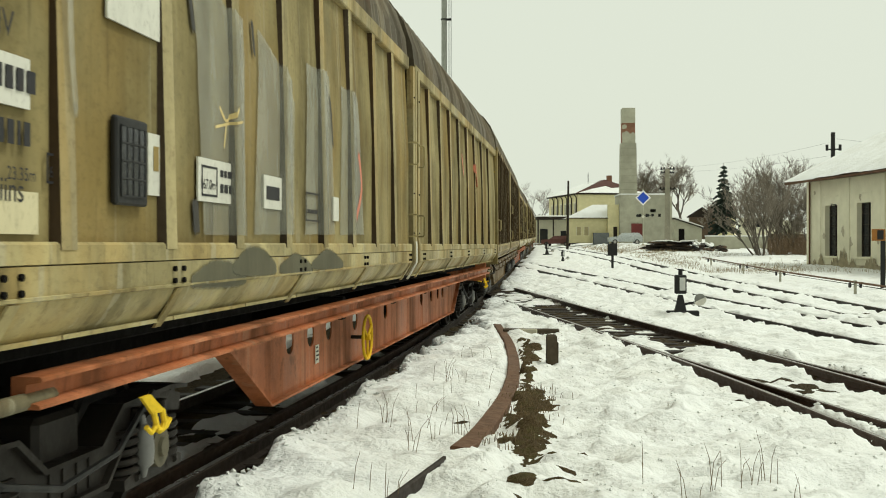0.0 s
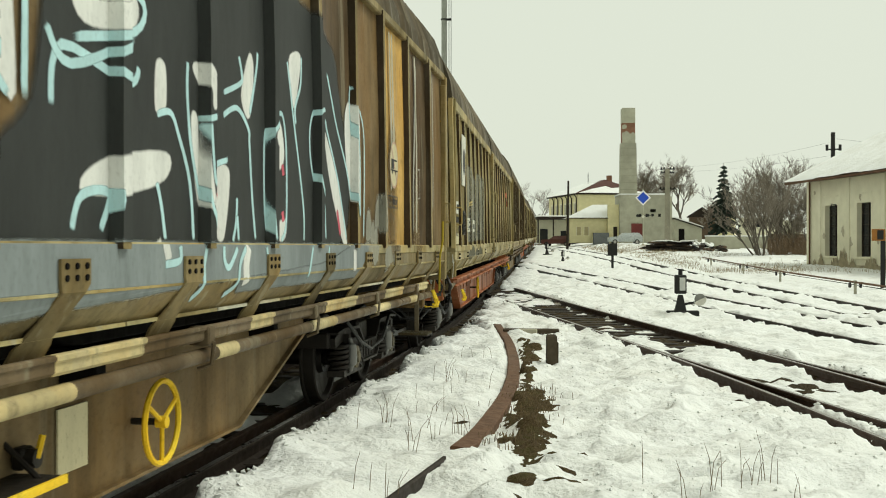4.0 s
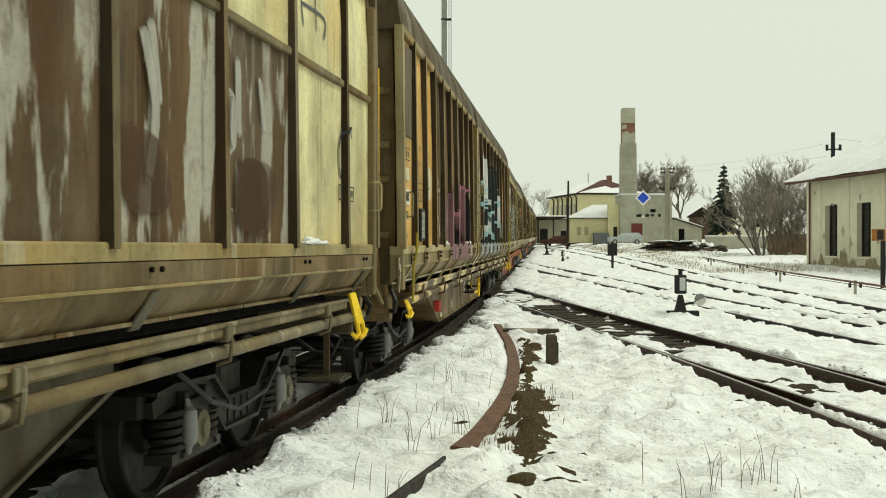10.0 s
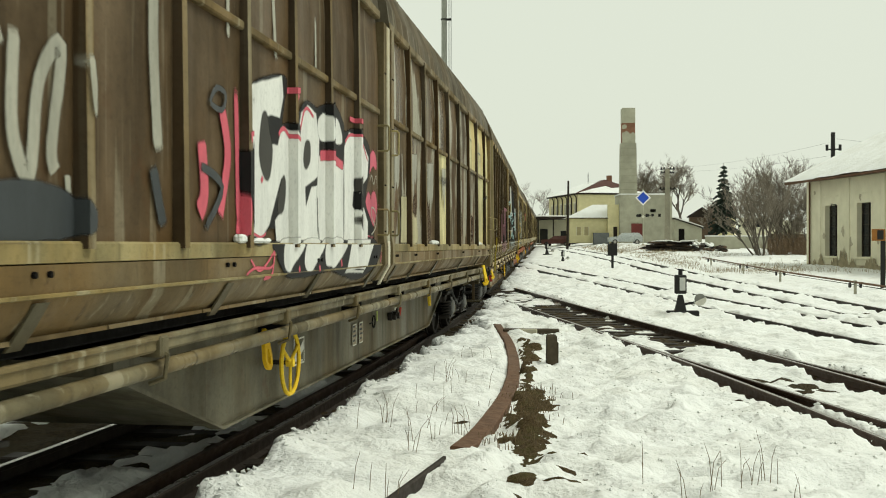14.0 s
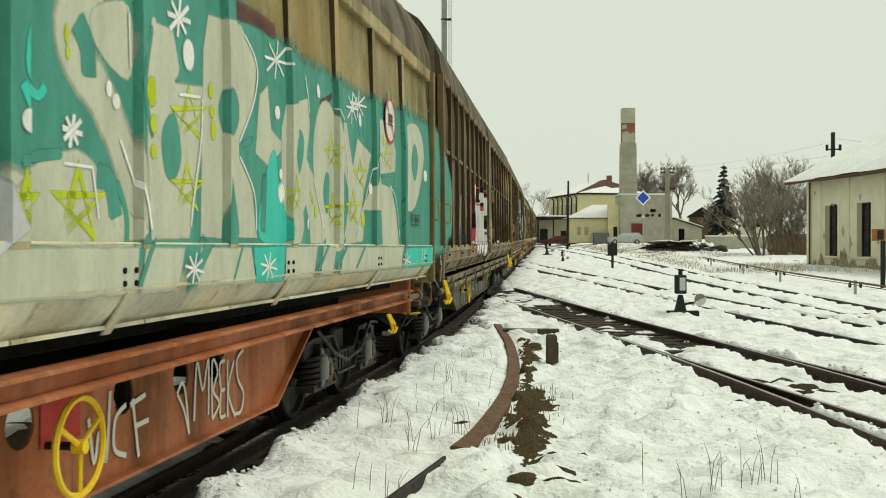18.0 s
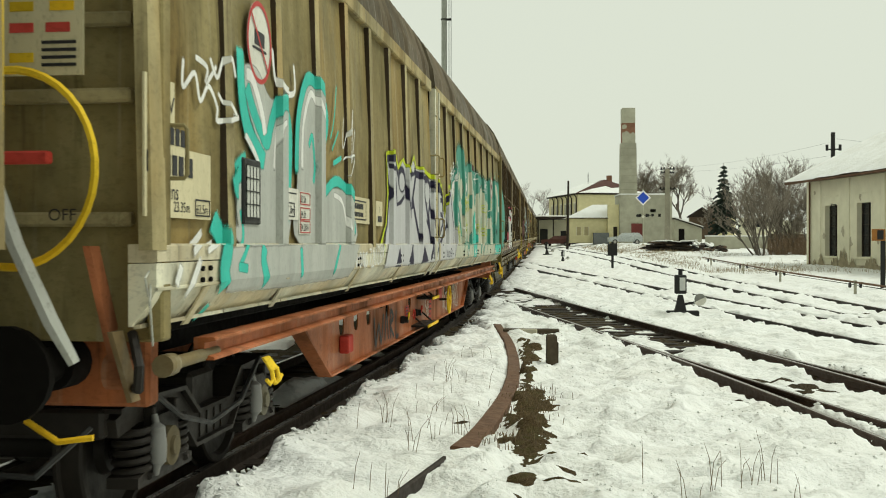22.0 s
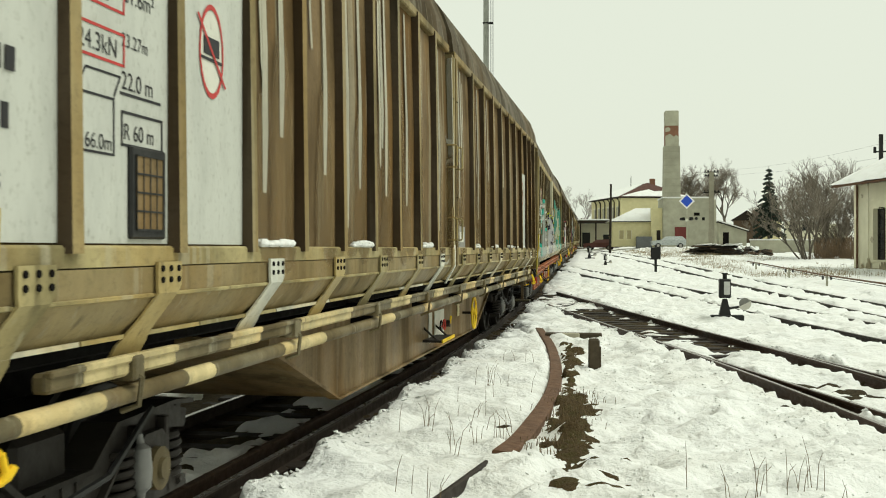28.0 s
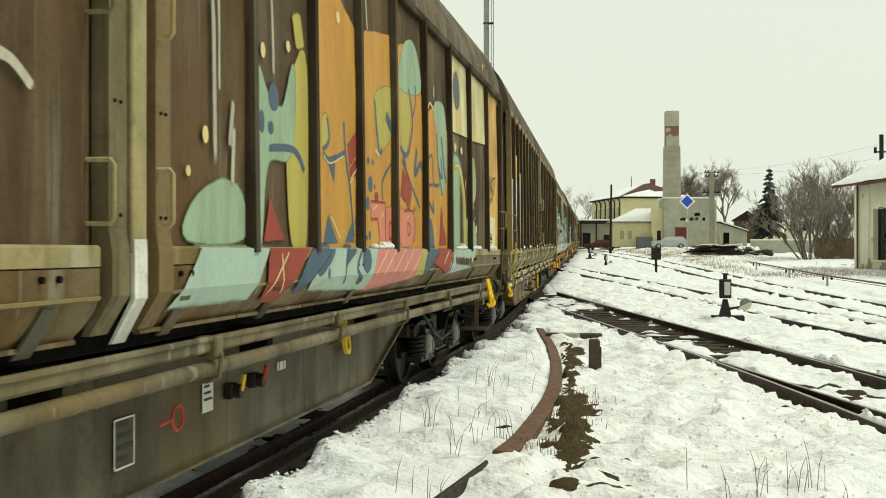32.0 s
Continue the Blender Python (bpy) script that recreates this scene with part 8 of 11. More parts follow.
sb.lay("pale_outline", BLUEL, [sb.line([(10.17, 2.3), (9.99, 2.33), (9.88, 2.21), (9.76, 2.03), (9.71, 1.87), (9.68, 1.64)], 0.04),
    sb.line([(9.76, 2.65), (9.77, 2.48), (9.73, 2.23), (9.66, 2.04), (9.56, 1.84), (9.51, 1.78), (9.46, 1.64)], 0.04),
    sb.line([(9.63, 2.34), (9.32, 2.41)], 0.04),
    sb.line([(9.23, 2.41), (8.98, 2.49), (8.77, 2.38), (8.75, 2.28), (8.7, 1.95), (8.63, 1.65)], 0.04),
    sb.line([(9.59, 2.33), (9.56, 2.13), (9.51, 1.98), (9.38, 2.09), (9.13, 2.15)], 0.04),
    sb.line([(9.47, 2.71), (9.38, 2.56), (9.33, 2.54)], 0.04),
    sb.line([(9.23, 2.55), (8.93, 2.65), (8.89, 2.71), (8.95, 2.83)], 0.04),
    sb.line([(8.58, 2.92), (8.63, 2.75), (8.75, 2.47)], 0.04),
    sb.line([(8.39, 1.65), (8.45, 1.9), (8.45, 2.34), (8.37, 2.44), (8.23, 2.52), (8.05, 2.56), (7.96, 2.31), (7.96, 1.79), (8.08, 1.65)], 0.04),
    sb.line([(7.93, 2.98), (7.87, 2.81), (7.77, 2.54), (7.6, 2.13), (7.51, 1.85), (7.51, 1.65)], 0.04),
    sb.line([(7.56, 3.08), (7.6, 2.85), (7.74, 2.66), (7.72, 2.53)], 0.04),
    sb.line([(7.12, 2), (7.31, 2.26), (7.35, 2.53), (7.2, 2.71), (6.91, 2.66), (6.83, 2.57), (6.47, 2.17), (6.17, 1.66)], 0.04),
    sb.line([(6.83, 3.08), (6.56, 2.69), (6.17, 2.3), (5.91, 1.88)], 0.04),
    sb.line([(5.96, 1.87), (5.96, 2.44), (6.07, 2.87), (6.03, 3.09)], 0.04),
    sb.line([(5.51, 1.67), (5.48, 2.3), (5.51, 2.71), (5.68, 2.92)], 0.04),
    sb.line([(8.98, 1.93), (9, 1.76), (9.06, 1.64)], 0.04),
    sb.line([(8.98, 1.82), (8.95, 1.64)], 0.04),
    sb.line([(10.17, 1.95), (10.11, 1.82), (10.06, 1.64)], 0.04),
    sb.line([(6.91, 1.98), (6.87, 1.66)], 0.04),
    sb.line([(11.74, 3.03), (11.85, 2.72), (11.75, 2.43), (11.52, 2.2)], 0.05),
    sb.line([(11.52, 3.07), (11.41, 2.77), (11.41, 2.2)], 0.05),
    sb.line([(11.21, 2.2), (11.12, 2.48), (10.5, 2.41), (10.37, 2.51)], 0.05),
    sb.line([(11.04, 1.68), (10.95, 1.84), (10.69, 1.86), (10.78, 1.68)], 0.05),
    sb.line([(11.25, 2.55), (11.04, 2.41), (10.41, 2.64)], 0.05),
    sb.line([(11.04, 2.82), (10.37, 2.86), (10.41, 2.68), (11.04, 2.53)], 0.05),
    sb.line([(9.58, 1.62), (9.63, 1.51), (9.63, 1.39), (9.73, 1.32)], 0.045),
    sb.line([(9.32, 1.62), (9.31, 1.53), (9.23, 1.49), (9.08, 1.61)], 0.045),
    sb.line([(8.93, 1.61), (9.04, 1.51), (9.08, 1.38), (9.23, 1.32)], 0.045),
    sb.line([(8.53, 1.62), (8.47, 1.44)], 0.045),
    sb.line([(7.39, 1.63), (7.53, 1.37)], 0.045),
    sb.line([(6.91, 1.63), (7, 1.4)], 0.045),
    sb.line([(9.97, 1.62), (9.97, 1.54), (10.17, 1.52)], 0.045),
    sb.line([(5.33, 1.57), (5.33, 1.44)], 0.045)])
SMEAR = spray_paint("white_paint_smear", (0.50, 0.50, 0.42, 1), worn=0.7, opacity=0.5, streaky=0.7)
sb.lay("paint_smear", SMEAR, [sb.shape([(4.94, 1.80), (4.95, 1.93), (4.85, 2.10), (4.78, 2.04), (4.78, 1.80), (4.86, 1.86)], soft=0.10),
    sb.shape([(5.35, 1.71), (5.34, 1.88), (5.29, 1.92), (5.22, 1.79), (5.27, 1.73)], soft=0.10),
    sb.shape([(5.16, 1.67), (5.14, 1.79), (5.09, 1.83), (5.05, 1.71), (5.05, 1.66)], soft=0.08),
    sb.shape([(5.0, 1.66), (4.98, 1.76), (4.92, 1.72), (4.94, 1.66)], soft=0.08),
    sb.shape([(5.41, 1.61), (5.07, 1.61), (5.09, 1.5), (5.23, 1.45), (5.25, 1.53), (5.41, 1.55)], soft=0.06),
    sb.shape([(4.66, 1.54), (4.36, 1.6), (3.94, 1.59), (4.1, 1.5), (4.46, 1.48), (4.55, 1.41), (4.64, 1.42)], soft=0.08)])
sb.lay("pale_drip", PALE2, [sb.line([(2.60, 3.9), (2.86, 2.63), (2.86, 1.75)], 0.09),
    sb.line([(1.36, 4.07), (1.46, 2.0)], 0.07),
    sb.line([(2.72, 2.56), (2.46, 2.58), (2.44, 2.22), (2.72, 2.20), (2.72, 2.56)], 0.03, False)])
sb.lay("pink_letter", PINK, [sb.shape([(18.29, 1.65), (18.45, 2.06), (18.35, 2.3), (18.13, 2.45), (17.81, 2.59), (17.55, 2.49), (17.36, 2.24), (17.3, 1.66)]),
    sb.shape([(17.15, 1.63), (17.15, 2.5), (17.02, 2.62), (16.86, 2.58), (16.75, 2.5), (16.57, 2.57), (16.19, 2.57), (16.19, 1.64)]),
    sb.shape([(16.07, 1.64), (16.07, 2.31), (15.72, 2.45), (15.55, 2.45), (15.42, 2.35), (15.41, 1.64)]),
    sb.shape([(15.13, 1.64), (15.16, 2.53), (14.66, 2.56), (14.66, 2.13), (14.43, 2.04), (14.36, 1.65)], False)])
sb.lay("sill_pink", PINK, [sb.shape([(18.38, 1.61), (14.51, 1.62), (14.83, 1.42), (15.53, 1.37), (18.38, 1.42)], False)])
sb.lay("dark_gap", SOOT, [sb.line([(17.32, 2.12), (17.29, 1.88), (17.24, 1.64)], 0.14),
    sb.line([(18.05, 1.93), (17.92, 1.63)], 0.1),
    sb.line([(16.44, 2.06), (16.33, 1.94), (16.3, 1.64)], 0.1),
    sb.line([(15.35, 2.55), (15.3, 1.65)], 0.14),
    sb.line([(17.62, 1.86), (17.66, 1.74), (17.64, 1.64)], 0.06),
    sb.line([(16.8, 2.1), (16.75, 1.81), (16.63, 1.67)], 0.06),
    sb.line([(15.88, 2.3), (15.92, 2.1)], 0.04),
    sb.line([(18.1, 1.61), (18, 1.41)], 0.09),
    sb.line([(17.48, 1.6), (17.54, 1.41)], 0.07),
    sb.line([(15.79, 1.6), (15.8, 1.39)], 0.06)])
sb.lay("pink_edge", PINKL, [sb.line([(18.15, 2.49), (17.92, 2.55), (17.73, 2.51), (17.55, 2.39), (17.43, 2.26), (17.32, 2.14), (17.16, 2.16), (17.17, 2.53), (17.07, 2.65), (16.93, 2.67), (16.8, 2.59), (16.75, 2.58), (16.62, 2.62), (16.4, 2.63), (16.16, 2.59)], 0.09),
    sb.line([(16.07, 2.31), (15.92, 2.4), (15.7, 2.46), (15.56, 2.43)], 0.07),
    sb.line([(15.55, 2.61), (15.41, 2.59), (15.16, 2.64)], 0.06),
    sb.line([(17.1, 1.8), (17.15, 1.98)], 0.05),
    sb.line([(17.99, 1.86), (18.04, 1.95)], 0.05),
    sb.line([(17.94, 1.54), (17.87, 1.41)], 0.04)])
sb.lay("hatch_stroke", PINKL, [sb.line([(17.07, 2.38), (16.83, 2.44)], 0.025),
    sb.line([(16.98, 2.32), (16.78, 2.38)], 0.025),
    sb.line([(17.07, 2.24), (16.72, 2.31)], 0.025),
    sb.line([(16.98, 2.18), (16.83, 2.22)], 0.025),
    sb.line([(17.07, 2.1), (16.78, 2.15)], 0.025),
    sb.line([(16.98, 2.04), (16.72, 2.09)], 0.025),
    sb.line([(17.07, 1.96), (16.83, 2)], 0.025),
    sb.line([(16.98, 1.9), (16.78, 1.93)], 0.025),
    sb.line([(17.07, 1.82), (16.72, 1.86)], 0.025),
    sb.line([(16.98, 1.76), (16.83, 1.79)], 0.025),
    sb.line([(16.63, 2.4), (16.28, 2.47)], 0.025),
    sb.line([(16.63, 2.33), (16.28, 2.4)], 0.025),
    sb.line([(16.63, 2.26), (16.28, 2.32)], 0.025),
    sb.line([(16.63, 2.18), (16.28, 2.25)], 0.025),
    sb.line([(16.63, 2.11), (16.28, 2.17)], 0.025),
    sb.line([(16.63, 2.04), (16.28, 2.1)], 0.025),
    sb.line([(16.63, 1.97), (16.28, 2.02)], 0.025),
    sb.line([(16.63, 1.9), (16.28, 1.95)], 0.025),
    sb.line([(16.63, 1.83), (16.28, 1.87)], 0.025),
    sb.line([(16.63, 1.76), (16.28, 1.8)], 0.025),
    sb.line([(15.99, 2.21), (15.55, 2.28)], 0.025),
    sb.line([(15.99, 2.12), (15.55, 2.18)], 0.025),
    sb.line([(15.99, 2.03), (15.55, 2.09)], 0.025),
    sb.line([(15.99, 1.94), (15.55, 1.99)], 0.025),
    sb.line([(15.99, 1.85), (15.55, 1.89)], 0.025),
    sb.line([(15.99, 1.76), (15.55, 1.8)], 0.025),
    sb.line([(17.84, 2.24), (17.62, 2.34)], 0.03),
    sb.line([(17.82, 2.19), (17.59, 2.28)], 0.03),
    sb.line([(17.79, 2.13), (17.57, 2.22)], 0.03),
    sb.line([(17.76, 2.08), (17.54, 2.16)], 0.03),
    sb.line([(17.73, 2.02), (17.52, 2.1)], 0.03),
    sb.line([(17.69, 1.96), (17.49, 2.04)], 0.03),
    sb.line([(17.66, 1.9), (17.46, 1.98)], 0.03),
    sb.line([(17.63, 1.84), (17.44, 1.92)], 0.03)])
sb.lay("white_edge", WHITES, [sb.line([(15.08, 2.63), (14.66, 2.61), (14.68, 2.16), (14.52, 2.16), (14.75, 2.02), (14.45, 2.09), (14.37, 1.66)], 0.035, False),
    sb.line([(14.48, 1.62), (14.8, 1.41)], 0.035)])
sb.lay("chalk_face", CHALK, [sb.line([(19.94, 2.07), (19.92, 2.24), (19.81, 2.36), (19.62, 2.42), (19.45, 2.39), (19.38, 2.26), (19.43, 2.09), (19.58, 1.97), (19.76, 1.95), (19.87, 2)], 0.045, closed=True),
    sb.line([(19.85, 2.37), (19.87, 2.48)], 0.06),
    sb.line([(19.69, 2.48), (19.69, 2.6)], 0.06),
    sb.line([(19.55, 2.47), (19.55, 2.58)], 0.06),
    sb.line([(19.43, 2.4), (19.32, 2.46)], 0.06),
    sb.line([(19.8, 2.31), (19.78, 2.18)], 0.035),
    sb.line([(19.55, 2.32), (19.55, 2.2)], 0.035),
    sb.line([(19.73, 2.1), (19.63, 2.06)], 0.08),
    sb.line([(19.8, 1.95), (19.71, 1.73)], 0.06),
    sb.line([(19.43, 1.97), (19.35, 1.72)], 0.08)])
sb.lay("chalk_tag", CHALK, [sb.line([(18.99, 2.34), (18.93, 2.2), (18.81, 2.34), (18.75, 2.17), (18.96, 2.11)], 0.035),
    sb.line([(18.81, 1.99), (18.93, 1.85), (18.81, 1.79), (18.69, 1.91)], 0.04),
    sb.line([(18.55, 2.37), (18.57, 2.07), (18.49, 2.01)], 0.03),
    sb.line([(16.04, 2.62), (15.92, 2.57), (15.97, 2.42)], 0.03),
    sb.line([(15.81, 2.72), (15.92, 2.57)], 0.03),
    sb.line([(15.86, 2.65), (15.76, 2.65), (15.72, 2.56), (15.81, 2.46), (15.89, 2.53)], 0.03, closed=True)])
sb.lay("pale_drip", DRIP, [sb.line([(19.8, 2.98), (19.82, 2.42)], 0.05),
    sb.line([(18.76, 3.24), (18.76, 1.79)], 0.055),
    sb.line([(17.89, 3.18), (17.82, 2.05)], 0.035),
    sb.line([(16.86, 3.71), (16.85, 2.65)], 0.04),
    sb.line([(16.59, 3.52), (16.57, 2.66)], 0.035),
    sb.line([(15.63, 3.33), (15.63, 2.51)], 0.03),
    sb.line([(14.86, 3.68), (14.81, 2.64)], 0.035),
    sb.line([(13.47, 3.31), (13.44, 3.03)], 0.03),
    sb.line([(12.08, 3.55), (12.16, 2.42)], 0.03),
    sb.line([(11.07, 3.82), (11.17, 3.31)], 0.03),
    sb.line([(10.02, 3.86), (10.06, 3.06)], 0.04)])
for k, line in enumerate(("DIK", "UPE", "ORW")):
    words(wB, line, 14.02, 2.35 - 0.25 * k, 0.20, GREYP)
id_panel(wB, 22.94, 2.12, PLATEW)
plate(wB, 22.35, 22.95, 2.36, 2.50, PLATEC)
plate(wB, 22.09, 22.94, 2.86, 3.86, UMBER, "dark_repaint", WALL - 0.004, 0.012)
abcd_grid(wB, 22.94, 2.58)
words(wB, "24.3kN", 21.98, 2.52, 0.10, INK)
rim(wB, 21.6, 22.0, 2.48, 2.62, 0.01, REDINK)
data_boxes(wB, 22.0, 2.25)
mesh_box(wB, 21.30, 1.88)
part("round_sign", Build().add([(WALL + 0.0170, HALF - 20.6 + 0.26 * math.cos(a), 2.42 + 0.22 * math.sin(a)) for a in np.linspace(0, math.tau, 28, endpoint=False)], [tuple(range(28))]), PLATEC, wB, "cream round shunting sign")
part("symbol", Build().box(WALL + 0.0200, WALL + 0.016, HALF - 20.82, HALF - 20.66, 2.38, 2.47).box(WALL + 0.0200, WALL + 0.016, HALF - 20.86, HALF - 20.54, 2.35, 2.365), INK, wB)
rs = part("round_sign", Build().add([(WALL + 0.0170, HALF - 4.10 + 0.225 * math.cos(a), 2.48 + 0.25 * math.sin(a)) for a in np.linspace(0, math.tau, 32, endpoint=False)], [tuple(range(32))]), PLATEC, wB, "cream round no-humping sign with a faded red rim")
rb = Build()
ra = np.linspace(0, math.tau, 40, endpoint=False)
rb.add([(WALL + 0.0185, HALF - 4.10 + r * 0.9 * math.cos(a), 2.48 + r * math.sin(a)) for a in ra for r in (0.225, 0.248)], [(2 * i, 2 * i + 1, (2 * i + 3) % 80, (2 * i + 2) % 80) for i in range(40)])
part("sign_rim", rb, plain("faded_red_rim", (0.50, 0.33, 0.25, 1), 0.6), rs)
part("slash", Build().add([(WALL + 0.0195, HALF - u, z) for u, z in ((4.26, 2.66), (4.23, 2.68), (3.93, 2.31), (3.96, 2.29))], [(0, 1, 2, 3)]), plain("faded_red_rim", (0.50, 0.33, 0.25, 1), 0.6), rs)
part("symbol", Build().box(WALL + 0.0215, WALL + 0.0175, HALF - 4.24, HALF - 4.12, 2.435, 2.54).box(WALL + 0.0215, WALL + 0.0175, HALF - 4.12, HALF - 3.97, 2.525, 2.54)
     .box(WALL + 0.0215, WALL + 0.0175, HALF - 4.28, HALF - 3.92, 2.415, 2.43).box(WALL + 0.0215, WALL + 0.0175, HALF - 4.21, HALF - 4.18, 2.385, 2.415).box(WALL + 0.0215, WALL + 0.0175, HALF - 4.03, HALF - 4.0, 2.385, 2.415), INK, rs)
words(wB, "17.73 m", 4.37, 1.89, 0.085, INK)
rev_box(wB, 4.42, 2.02)
handwheel(wB, 9.6, 0.63)
plate(wB, 10.15, 10.45, 0.50, 0.82, PLATEC, "white_board", HX)
plate(wB, 11.3, 11.6, 0.52, 0.86, PLATEW, "white_board", HX)
footboard(wB, 11.2, 0.56, 0.8)
valve(wB, 10.8, 0.66)
part("red_box", Build().box(HX, HX + 0.10, HALF - 16.85, HALF - 16.62, 0.52, 0.70, 0.012), RED, wB, "small red tail-lamp box")
plate(wB, 14.0, 14.12, 0.42, 0.56, PLATEW, "white_board", HX)
plate(wB, 15.7, 15.95, 0.36, 0.44, PLATEC, "white_board", HX)
yellow_bar(wB, 1.15, 1.02, 1.95)
yellow_bar(wB, 22.3, 1.0, 1.78)

# two-tier wagon with white outlined letters
sc = Spray(wC, "tier")
ROSEH = spray_paint("thin_rose_spray", (0.66, 0.15, 0.21, 1), worn=0.4, opacity=0.85)
sc.lay("rose_haze", ROSEH, [sc.shape([(13.51, 2.38), (13.47, 2.49), (13.32, 2.57), (13.18, 2.53), (13.15, 2.43), (13.31, 2.46), (13.44, 2.39)], soft=0.05),
    sc.shape([(13.65, 1.77), (13.66, 1.99), (13.55, 2.12), (13.47, 2.1), (13.42, 2.05), (13.34, 2.13), (13.21, 2.13), (13.14, 2.03), (13.18, 1.94), (13.28, 1.85), (13.47, 1.76), (13.52, 1.68)], soft=0.06),
    sc.shape([(13.47, 1.66), (13.25, 1.66), (13.2, 1.58), (13.32, 1.47), (13.42, 1.5)], soft=0.05),
    sc.line([(13.30, 1.58), (13.16, 1.58), (13.10, 1.52), (13.13, 1.44)], 0.025)])
sc.lay("rose_haze", ROSE, [
    sc.line([(17.38, 2.25), (17.38, 2.33), (17.28, 2.35), (17.22, 2.45)], 0.04, False),
    sc.line([(17.45, 1.99), (17.42, 1.84), (17.45, 1.67)], 0.1),
    sc.line([(17.34, 1.53), (17.13, 1.45), (16.81, 1.58)], 0.02),
    sc.line([(17.42, 1.43), (17.24, 1.47), (16.88, 1.47), (16.83, 1.59)], 0.02),
    sc.line([(17.05, 1.4), (16.88, 1.42), (16.81, 1.59)], 0.03),
    sc.line([(16.14, 2.7), (16.05, 2.79)], 0.06),
    sc.line([(16.39, 2.76), (16.23, 2.78)], 0.05),
    sc.line([(18.08, 2.23), (18.03, 1.93), (18.12, 1.8)], 0.14),
    sc.line([(17.75, 2.46), (17.64, 2.17), (17.79, 1.78)], 0.12),
    sc.line([(17.49, 2.62), (17.45, 1.72)], 0.08)])
sc.lay("letter_outline", SOOT, [sc.shape([(17.28, 1.66), (17.35, 2), (17.29, 2.39), (17.24, 2.65), (16.44, 2.85), (16.47, 2.63), (16.51, 2.49), (16.31, 2.51), (16.11, 2.42), (16.08, 2.59), (15.87, 2.74), (15.53, 2.73), (15.42, 2.76), (14.94, 2.84), (14.62, 2.72), (14.56, 2.64), (14.17, 2.71), (13.58, 2.64), (13.47, 2.43), (13.7, 2.05), (13.42, 1.66), (16.71, 1.64), (16.78, 1.77), (17.01, 1.65)]),
    sc.shape([(16.54, 1.64), (13.24, 1.67), (13.75, 1.32), (14.74, 1.37), (15.26, 1.42), (15.71, 1.4), (16.1, 1.39), (16.52, 1.41), (16.76, 1.57)]),
    sc.line([(17.39, 2.24), (17.38, 1.99), (17.29, 1.85)], 0.1)])
sc.lay("letter_fill", WHITES, [sc.shape([(17.22, 2.66), (17.18, 2.31), (17.25, 2.08), (17.24, 1.85), (17.17, 1.7), (17.01, 1.67), (16.82, 1.77), (16.68, 1.95), (16.53, 2.12), (16.42, 2.08), (16.46, 1.89), (16.66, 1.78), (16.64, 1.66), (16.14, 1.67), (16.14, 2.35), (16.31, 2.45), (16.49, 2.47), (16.6, 2.32), (16.79, 2.31), (16.85, 2.45), (16.88, 2.52), (16.75, 2.55), (16.57, 2.55), (16.49, 2.7), (16.51, 2.83)], False),
    sc.shape([(16.07, 2.12), (16.1, 2.39), (15.99, 2.63), (15.81, 2.71), (15.57, 2.68), (15.48, 2.5), (15.48, 2.2), (15.9, 2.09), (15.87, 1.9), (15.69, 2.07), (15.5, 2.11), (15.5, 1.67), (16.05, 1.67)], False),
    sc.shape([(15.46, 2.34), (15.11, 2.37), (14.62, 2.34), (14.62, 1.68), (15.44, 1.67), (15.53, 2)], False),
    sc.shape([(15.48, 2.64), (15.27, 2.71), (15.19, 2.54), (15.44, 2.51)]),
    sc.shape([(15.01, 2.69), (14.81, 2.71), (14.67, 2.56), (14.94, 2.54)]),
    sc.shape([(14.58, 1.68), (14.56, 2.51), (14.38, 2.65), (13.88, 2.65), (13.55, 2.49), (13.6, 2.31), (13.88, 2.21), (14.22, 2.14), (14.27, 1.98), (14.06, 1.89), (13.76, 1.97), (13.58, 1.84), (13.58, 1.67)], False)])
sc.lay("letter_fill", WHITES, [sc.shape([(16.51, 1.64), (16.04, 1.64), (16.36, 1.49), (16.47, 1.44), (16.58, 1.5)]),
    sc.shape([(15.91, 1.64), (15.44, 1.64), (15.76, 1.47), (15.9, 1.42), (16.04, 1.49)]),
    sc.shape([(15.31, 1.65), (14.62, 1.65), (15.06, 1.46), (15.22, 1.46), (15.4, 1.48)]),
    sc.shape([(14.43, 1.65), (13.42, 1.66), (13.87, 1.37), (14.66, 1.39)], False)])
sc.lay("letter_eye", GLOOM, [sc.shape([(17.02, 2.23), (16.97, 2.47), (16.88, 2.52), (16.82, 2.41), (16.75, 2.29), (16.81, 2.11), (16.91, 2.09)]),
    sc.shape([(15.93, 2.29), (15.87, 2.42), (15.76, 2.42), (15.76, 2.3), (15.87, 2.23)]),
    sc.line([(15.35, 2.48), (15.31, 2.4)], 0.05),
    sc.line([(14.94, 2.49), (14.89, 2.42)], 0.05),
    sc.shape([(16.58, 1.98), (16.47, 2.11), (16.43, 2.04), (16.48, 1.89), (16.6, 1.86)]),
    sc.shape([(14.19, 2.22), (13.88, 2.28), (13.85, 2.11), (14.06, 2.06)]),
    sc.shape([(14.14, 1.89), (13.85, 1.9), (13.85, 1.78), (14.1, 1.78)]),
    sc.line([(15, 2.09), (14.98, 1.95)], 0.05),
    sc.line([(15.53, 2.03), (15.51, 1.7)], 0.025),
    sc.line([(14.6, 2.28), (14.6, 1.68)], 0.03)])
